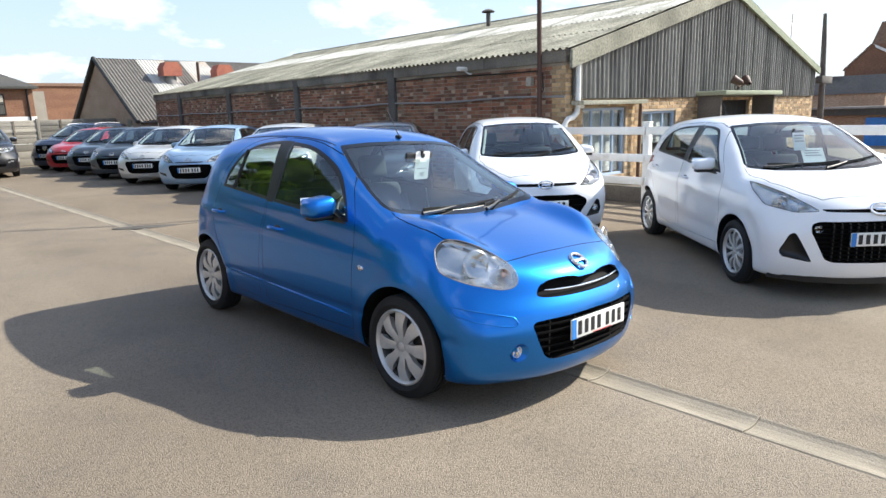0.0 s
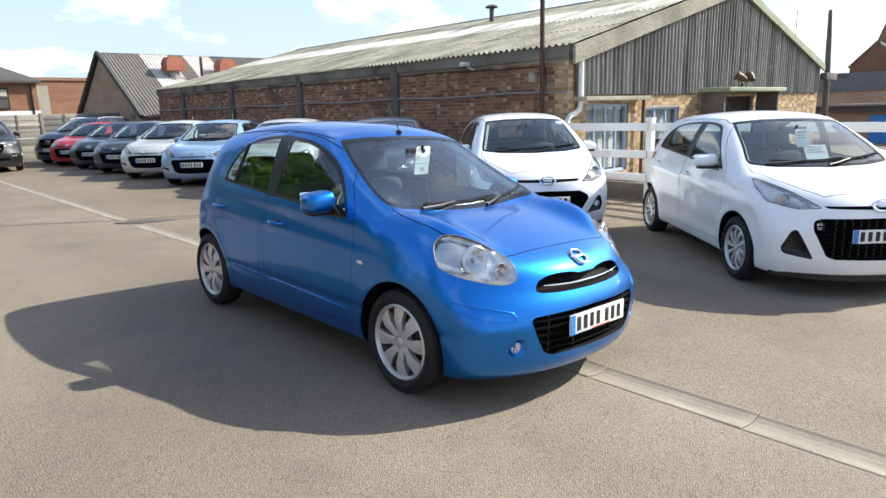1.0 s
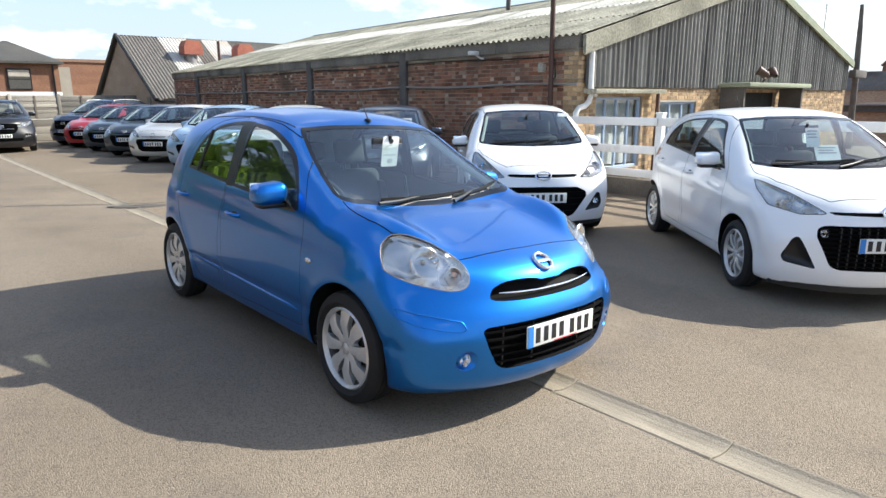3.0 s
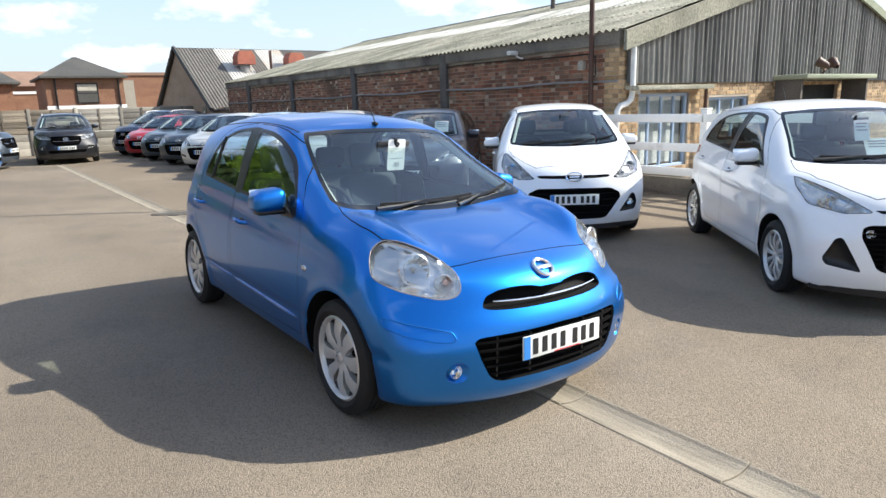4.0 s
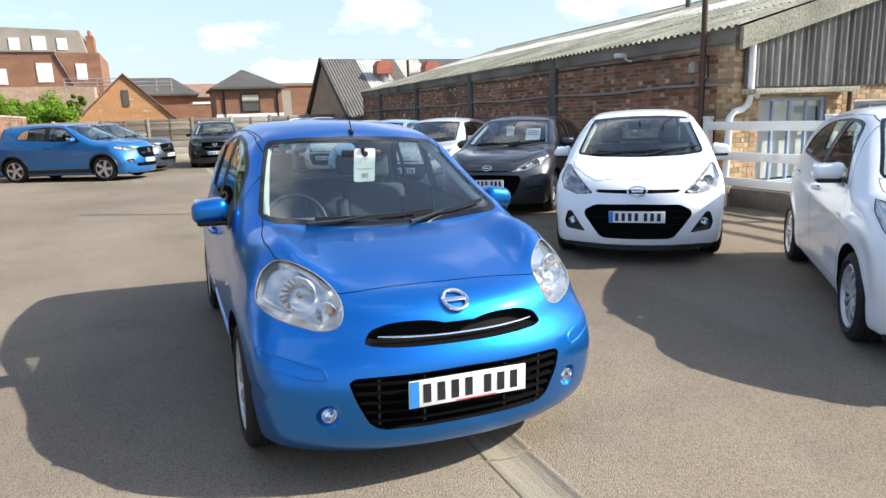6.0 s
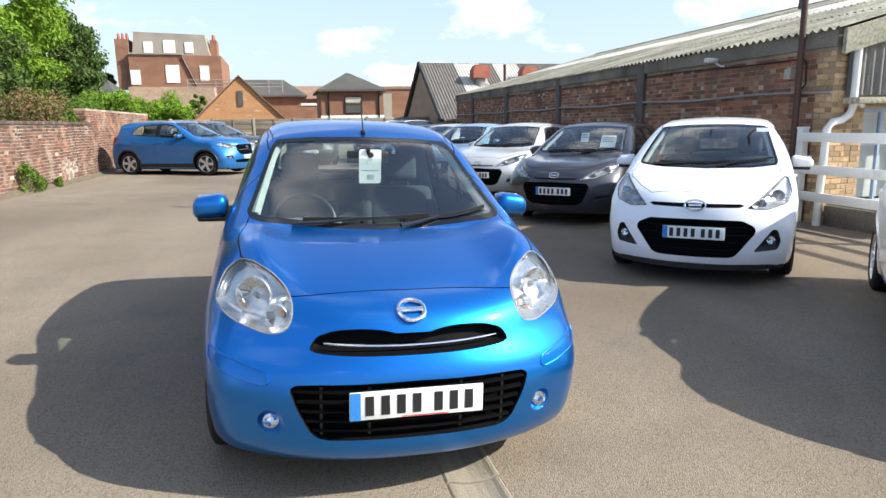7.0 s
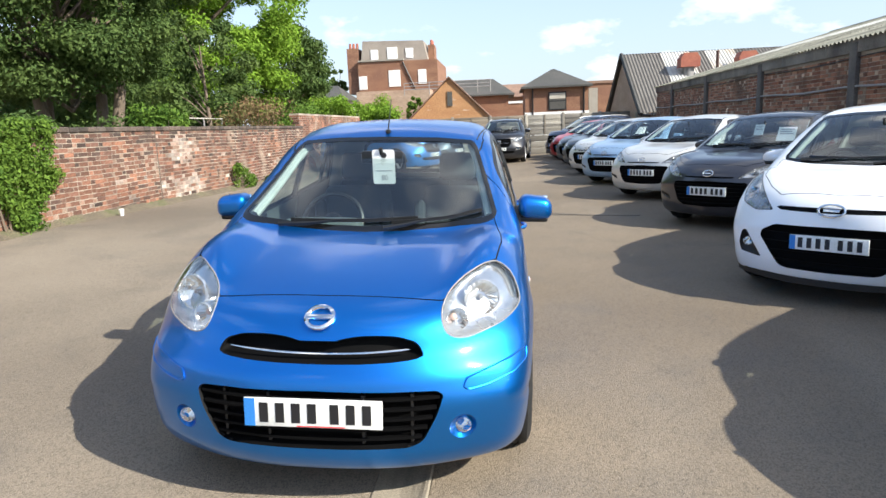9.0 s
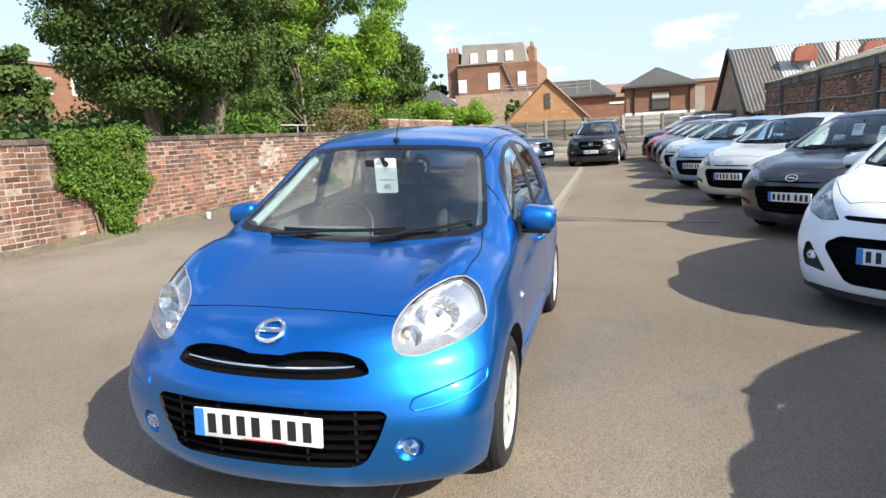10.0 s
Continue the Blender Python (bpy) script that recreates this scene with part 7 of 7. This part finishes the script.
    part("roof", prism(bmesh.new(), [(33.9, 1.9), (34.6, 2.8), (37.2, 2.8), (37.2, 1.9)], 4.4, 10.1, "xz"), M_ROOF_DARK, z, smooth=False)


build_far_houses()

# ---- plants ----
def leaf_cloud(name, spots, material, parent, count, size, spread, flat=0.75, seed=1):
    """Leaves scattered in clumps round the given spots, each leaf a bent four-sided blade."""
    rng = np.random.default_rng(seed)
    spots = np.array(spots, float)
    which = rng.integers(0, len(spots), count)
    off = rng.normal(size=(count, 3))
    off /= np.linalg.norm(off, axis=1)[:, None]
    off *= (rng.random(count) ** 0.45)[:, None]
    c = spots[which, :3] + off * (spots[which, 3] * spread)[:, None] * np.array((1, 1, flat))
    n = rng.normal(size=(count, 3)) + off * 1.7 + np.array((0, 0, 0.4))
    n /= np.linalg.norm(n, axis=1)[:, None]
    a = np.cross(n, rng.normal(size=(count, 3)))
    a /= np.linalg.norm(a, axis=1)[:, None]
    b = np.cross(n, a)
    s = (size * rng.uniform(0.6, 1.3, count))[:, None]
    v = np.stack((c - a * s, c - b * s * 0.5 + n * s * 0.12, c + a * s, c + b * s * 0.5 + n * s * 0.12), 1).reshape(-1, 3)
    f = np.arange(count * 4).reshape(-1, 4)
    return arrays(name, v, f, material, parent)


def make_tree(label, x, y, height, trunk_r, low, radius, clumps, leaves, size, material, seed, stems=1, name="tree", clump=(0.17, 0.36), flat=0.8):
    rng = random.Random(seed)
    t = thing(name, label, name, pose(x, y, 0))
    spots, limb = [], bmesh.new()
    mid = (low + height) / 2
    for i in range(clumps):
        a, h = rng.random() * math.tau, rng.random()
        z = low + (height - low) * h
        fullness = math.sin(math.pi * min(max(0.12 + 0.8 * h, 0), 1)) ** 0.6
        d = radius * fullness * (0.35 + 0.65 * rng.random() ** 0.5)
        spots.append((d * math.cos(a), d * math.sin(a), z, radius * rng.uniform(*clump)))
    for k in range(stems):
        bx, by = (rng.uniform(-0.9, 0.9), rng.uniform(-0.9, 0.9)) if stems > 1 else (0, 0)
        pts = [(bx, by, 0), (bx * 1.05, by * 1.05, low * 0.5), (bx * 1.2 + rng.uniform(-.2, .2), by * 1.2, low), (bx * 1.5, by * 1.5 + rng.uniform(-.3, .3), mid), (bx, by, height * 0.9)]
        tube(limb, pts, [trunk_r * f for f in (1.25, 1.0, 0.85, 0.5, 0.12)], 10)
        part("trunk", limb, M_BARK, t)
        limb = bmesh.new()
    for s in spots[::3]:
        z0 = max(low * 0.8, s[2] * 0.72)
        tube(limb, [(0, 0, z0), (s[0] * 0.5, s[1] * 0.5, (z0 + s[2]) / 2 + 0.1), (s[0], s[1], s[2])], [trunk_r * 0.35, trunk_r * 0.22, 0.012], 6)
    part("limb", limb, M_BARK, t)
    cr = leaf_cloud("crown", spots, material, t, leaves, size, 1.0, flat, seed)
    tagged(cr, kind="stuff")
    return t


make_tree("broad dark-leaved tree with several stems behind the wall", -10.3, 12.0, 8.8, 0.16, 2.8, 3.15, 190, 165000, 0.056, M_LEAF_DARK, 3, stems=4, clump=(0.14, 0.30), flat=0.6)
# added out of view to the left, only to show in reflections
make_tree("unseen dark-leaved tree behind the old wall, added for reflections", -13.5, 1.0, 8.4, 0.14, 3.0, 2.6, 70, 26000, 0.06, M_LEAF_DARK, 4, stems=2)
make_tree("tall bright green tree rising behind the dark one", -14.6, 29.0, 15.5, 0.32, 2.2, 4.9, 210, 150000, 0.10, M_LEAF_LIGHT, 5, clump=(0.15, 0.27), flat=0.5)
make_tree("second bright green tree behind the dark one", -17.0, 26.5, 14.5, 0.28, 2.2, 3.8, 120, 90000, 0.095, M_LEAF_LIGHT, 15, clump=(0.17, 0.3), flat=0.5)
make_tree("bright green tree beyond the tall wall", -12.2, 34.5, 7.7, 0.22, 1.6, 2.5, 90, 36000, 0.10, M_LEAF_DARK, 6)
make_tree("small green tree over the wall", -9.3, 17.5, 5.2, 0.09, 1.2, 1.7, 40, 12000, 0.08, M_LEAF_DARK, 7)
make_tree("dark far tree beside the brick house", -20.5, 15.9, 5.4, 0.2, 1.2, 1.5, 50, 14000, 0.12, M_LEAF_DARK, 8)
make_tree("dark far tree near the tall building", -16.8, 66.0, 7.8, 0.2, 1.5, 1.1, 40, 6000, 0.16, M_LEAF_DARK, 18)


def make_shrub(label, x, y, z, radius, height, leaves, size, material, seed, clumps=26, full=1.0):
    rng = random.Random(seed)
    t = thing("shrub", label, "shrub", pose(x, y, z))
    spots = [(rng.uniform(-1, 1) * radius[0], rng.uniform(-1, 1) * radius[1], height * rng.uniform(0.15, 0.85), min(radius[1], height) * rng.uniform(0.28, 0.5) * full) for _ in range(clumps)]
    st = bmesh.new()
    for s in spots[::2]:
        tube(st, [(s[0] * 0.4, s[1] * 0.4, 0), (s[0] * 0.8, s[1] * 0.8, s[2] * 0.6), s[:3]], [0.02, 0.014, 0.004], 5)
    part("stems", st, M_BARK, t)
    tagged(leaf_cloud("leaves", spots, material, t, leaves, size, 1.0, 0.9, seed), kind="stuff")


make_shrub("pale green shrub over the old wall", -7.4, 11.2, 0, (0.5, 0.7), 2.4, 6000, 0.05, M_LEAF_IVY, 21)
make_shrub("reddish dry shrub behind the old wall", -7.2, 15.8, 0, (0.8, 1.1), 2.7, 6000, 0.05, M_LEAF_DRY, 22)
make_shrub("bright bramble over the old wall", -6.9, 16.9, 0, (0.5, 0.7), 2.3, 4000, 0.05, M_LEAF_IVY, 23)
make_shrub("bright bush over the tall wall", -7.6, 22.5, 0, (0.8, 2.2), 2.7, 7000, 0.06, M_LEAF_IVY, 24)
make_shrub("bright bushes behind the far fence", -7.4, 30.5, 0, (1.9, 1.0), 3.5, 26000, 0.07, M_LEAF_LIGHT, 25, 80, 1.3)
make_shrub("low bright bush behind the far fence", -5.5, 29.3, 0, (0.8, 0.8), 2.75, 9000, 0.07, M_LEAF_LIGHT, 34, 50, 1.3)
make_shrub("yellow-green bush beside the tall wall", -9.4, 31.5, 0, (0.8, 0.9), 3.1, 9000, 0.07, M_LEAF_LIGHT, 35, 50, 1.3)
make_shrub("climber on the lower wing", -7.3, 55.8, 0, (0.55, 0.6), 4.9, 4000, 0.11, M_LEAF_IVY, 26)
make_shrub("dark undergrowth behind the old wall", -8.6, 9.0, 0, (1.3, 4.0), 1.9, 10000, 0.06, M_LEAF_DARK, 27)
make_shrub("dark undergrowth below the trees", -9.5, 2.5, 0, (1.6, 3.0), 2.2, 9000, 0.06, M_LEAF_DARK, 28)
make_shrub("long dark hedge beyond the trees", -15.5, 20.0, 0, (1.5, 9.0), 3.2, 26000, 0.10, M_LEAF_DARK, 33)
make_shrub("tall dark hedge behind the stems", -13.4, 18.2, 0, (1.0, 4.0), 4.4, 22000, 0.09, M_LEAF_DARK, 36, 60)
make_shrub("dark hedge below the far house", -17.0, 14.5, 0, (1.5, 1.8), 2.6, 12000, 0.09, M_LEAF_DARK, 30)


def make_ivy():
    rng = random.Random(9)
    iv = thing("ivy", "thick green ivy hanging over the old wall", "ivy", pose(-5.97, 4.15, 0.2))
    spots = []
    for i in range(120):
        v = rng.random()
        z = 0.1 + 1.42 * v
        half = 0.20 + 0.58 * min(max((v - 0.22) / 0.22, 0), 1)
        u = rng.uniform(-1, 1) * half + (0.12 if v < 0.5 else 0)
        spots.append((0.05 + 0.06 * rng.random(), u, z, 0.15))
    for i in range(16):
        spots.append((-0.15 + rng.uniform(-0.1, 0.15), rng.uniform(-0.85, 0.85), 1.50, 0.11))
    st = bmesh.new()
    for k in range(7):
        u = -0.2 + 0.09 * k
        tube(st, [(0.02, u, 0.0), (0.025, u * 1.4, 0.5), (0.03, u * 2.2, 1.0), (0.03, u * 3.0, 1.4)], [0.014, 0.011, 0.008, 0.004], 5)
    part("stems", st, M_BARK, iv)
    c = np.array(spots)
    ob = leaf_cloud("leaves", c, M_LEAF_IVY, iv, 15000, 0.033, 1.0, 1.0, 31)
    tagged(ob, kind="stuff")


make_ivy()
for k, (y, s) in enumerate(((11.7, 1.0), (12.3, 0.6), (13.6, 0.4))):
    wd = thing("weed", "green weed growing at the foot of the wall", "weed", pose(-5.86, y, ground_z(-5.9, y)))
    rng = random.Random(40 + k)
    sp = [(rng.uniform(-0.05, 0.15) * s, rng.uniform(-0.35, 0.35) * s, rng.uniform(0.08, 0.6) * s, 0.12 * s) for _ in range(14)]
    st = bmesh.new()
    for q in sp:
        tube(st, [(0, 0, 0), (q[0] * 0.6, q[1] * 0.6, q[2] * 0.6), q[:3]], [0.006, 0.005, 0.002], 4)
    part("stems", st, M_BARK, wd)
    tagged(leaf_cloud("leaves", sp, M_LEAF_IVY, wd, int(900 * s), 0.035, 1.0, 1.0, 50 + k), kind="stuff")
cup = bmesh.new()
lathe(cup, [(0.0, 0.001), (0.0, 0.03), (0.11, 0.042), (0.112, 0.039), (0.005, 0.028)], "z", 16)
c = part("paper_cup", cup, M_PAPER)
c.matrix_basis = pose(-5.7, 6.2, ground_z(-5.7, 6.2))
tagged(c, "white paper cup standing near the old wall", "cup")
gr = thing("garden_rail", "pale metal rail behind the old wall", "rail", pose(-8.0, 13.2, 0))
tube_b = bmesh.new()
tube(tube_b, [(0, 0, 1.98), (0, 2.6, 1.98)], 0.02, 8)
part("top_rail", tube_b, M_CONCPOST, gr)
for yy in (0.05, 1.3, 2.55):
    tube_b = bmesh.new()
    tube(tube_b, [(0, yy, 0), (0, yy, 1.98)], 0.025, 8)
    part("rail_post", tube_b, M_GREYPIPE, gr)



def build_patch():
    """A dark asphalt repair across the gutter, running out into a sealed crack."""
    rng = random.Random(12)
    line = [(0.02, 6.70, 0.05), (0.12, 6.66, 0.10), (0.30, 6.58, 0.13), (0.50, 6.50, 0.14), (0.70, 6.43, 0.12), (0.86, 6.38, 0.06)]
    line += [(0.90 + 0.17 * k, 6.36 - 0.043 * k + rng.uniform(-0.02, 0.02), rng.uniform(0.014, 0.024)) for k in range(12)]
    bm = bmesh.new()
    rows = []
    for x, y, h in line:
        z = ground_z(x, y) + (0.016 if x < 0.55 else 0.005)
        rows.append([bm.verts.new((x - 0.3 * h, y - h, z - 0.012)), bm.verts.new((x - 0.2 * h, y - h * 0.9, z)), bm.verts.new((x + 0.2 * h, y + h * 0.9, z)), bm.verts.new((x + 0.3 * h, y + h, z - 0.012))])
    for a, b in zip(rows, rows[1:]):
        for k in range(3):
            bm.faces.new((a[k], a[k + 1], b[k + 1], b[k]))
    tagged(part("asphalt_patch", bm, M_PATCH, None, smooth=False), "dark asphalt repair and sealed crack across the gutter", "ground", kind="structure")


build_patch()

# ---- pieces of walls and of the gutter ----
def lay_pieces():
    for wall, o, a, n, own, material, proud in later:
        meshes = [brick_mesh(0.215, proud + d, material) for d in (-0.003, 0.0, 0.003)]
        turn = Matrix((a, -n, (0, 0, 1))).transposed().to_4x4()
        for i, (u0, u1, za, zb) in enumerate(own):
            p = o + a * ((u0 + u1) / 2) + Vector((0, 0, (za + zb) / 2))
            k = new("brick", meshes[i % 3])
            k.parent = wall
            k.matrix_basis = Matrix.Translation(p) @ turn @ pose(0, 0, 0, 0, random.uniform(-0.6, 0.6), 0)
    block = gutter_block()
    y = -15.0
    while y < 24:
        k = new("gutter_block", block)
        k.parent = ground
        gz = ground_z((GUTTER[0] + GUTTER[1]) / 2, y)
        k.matrix_basis = pose((GUTTER[0] + GUTTER[1]) / 2, y, gz + random.uniform(0.001, 0.003), 0, random.uniform(-0.15, 0.15), 0)
        y += 0.915


lay_pieces()
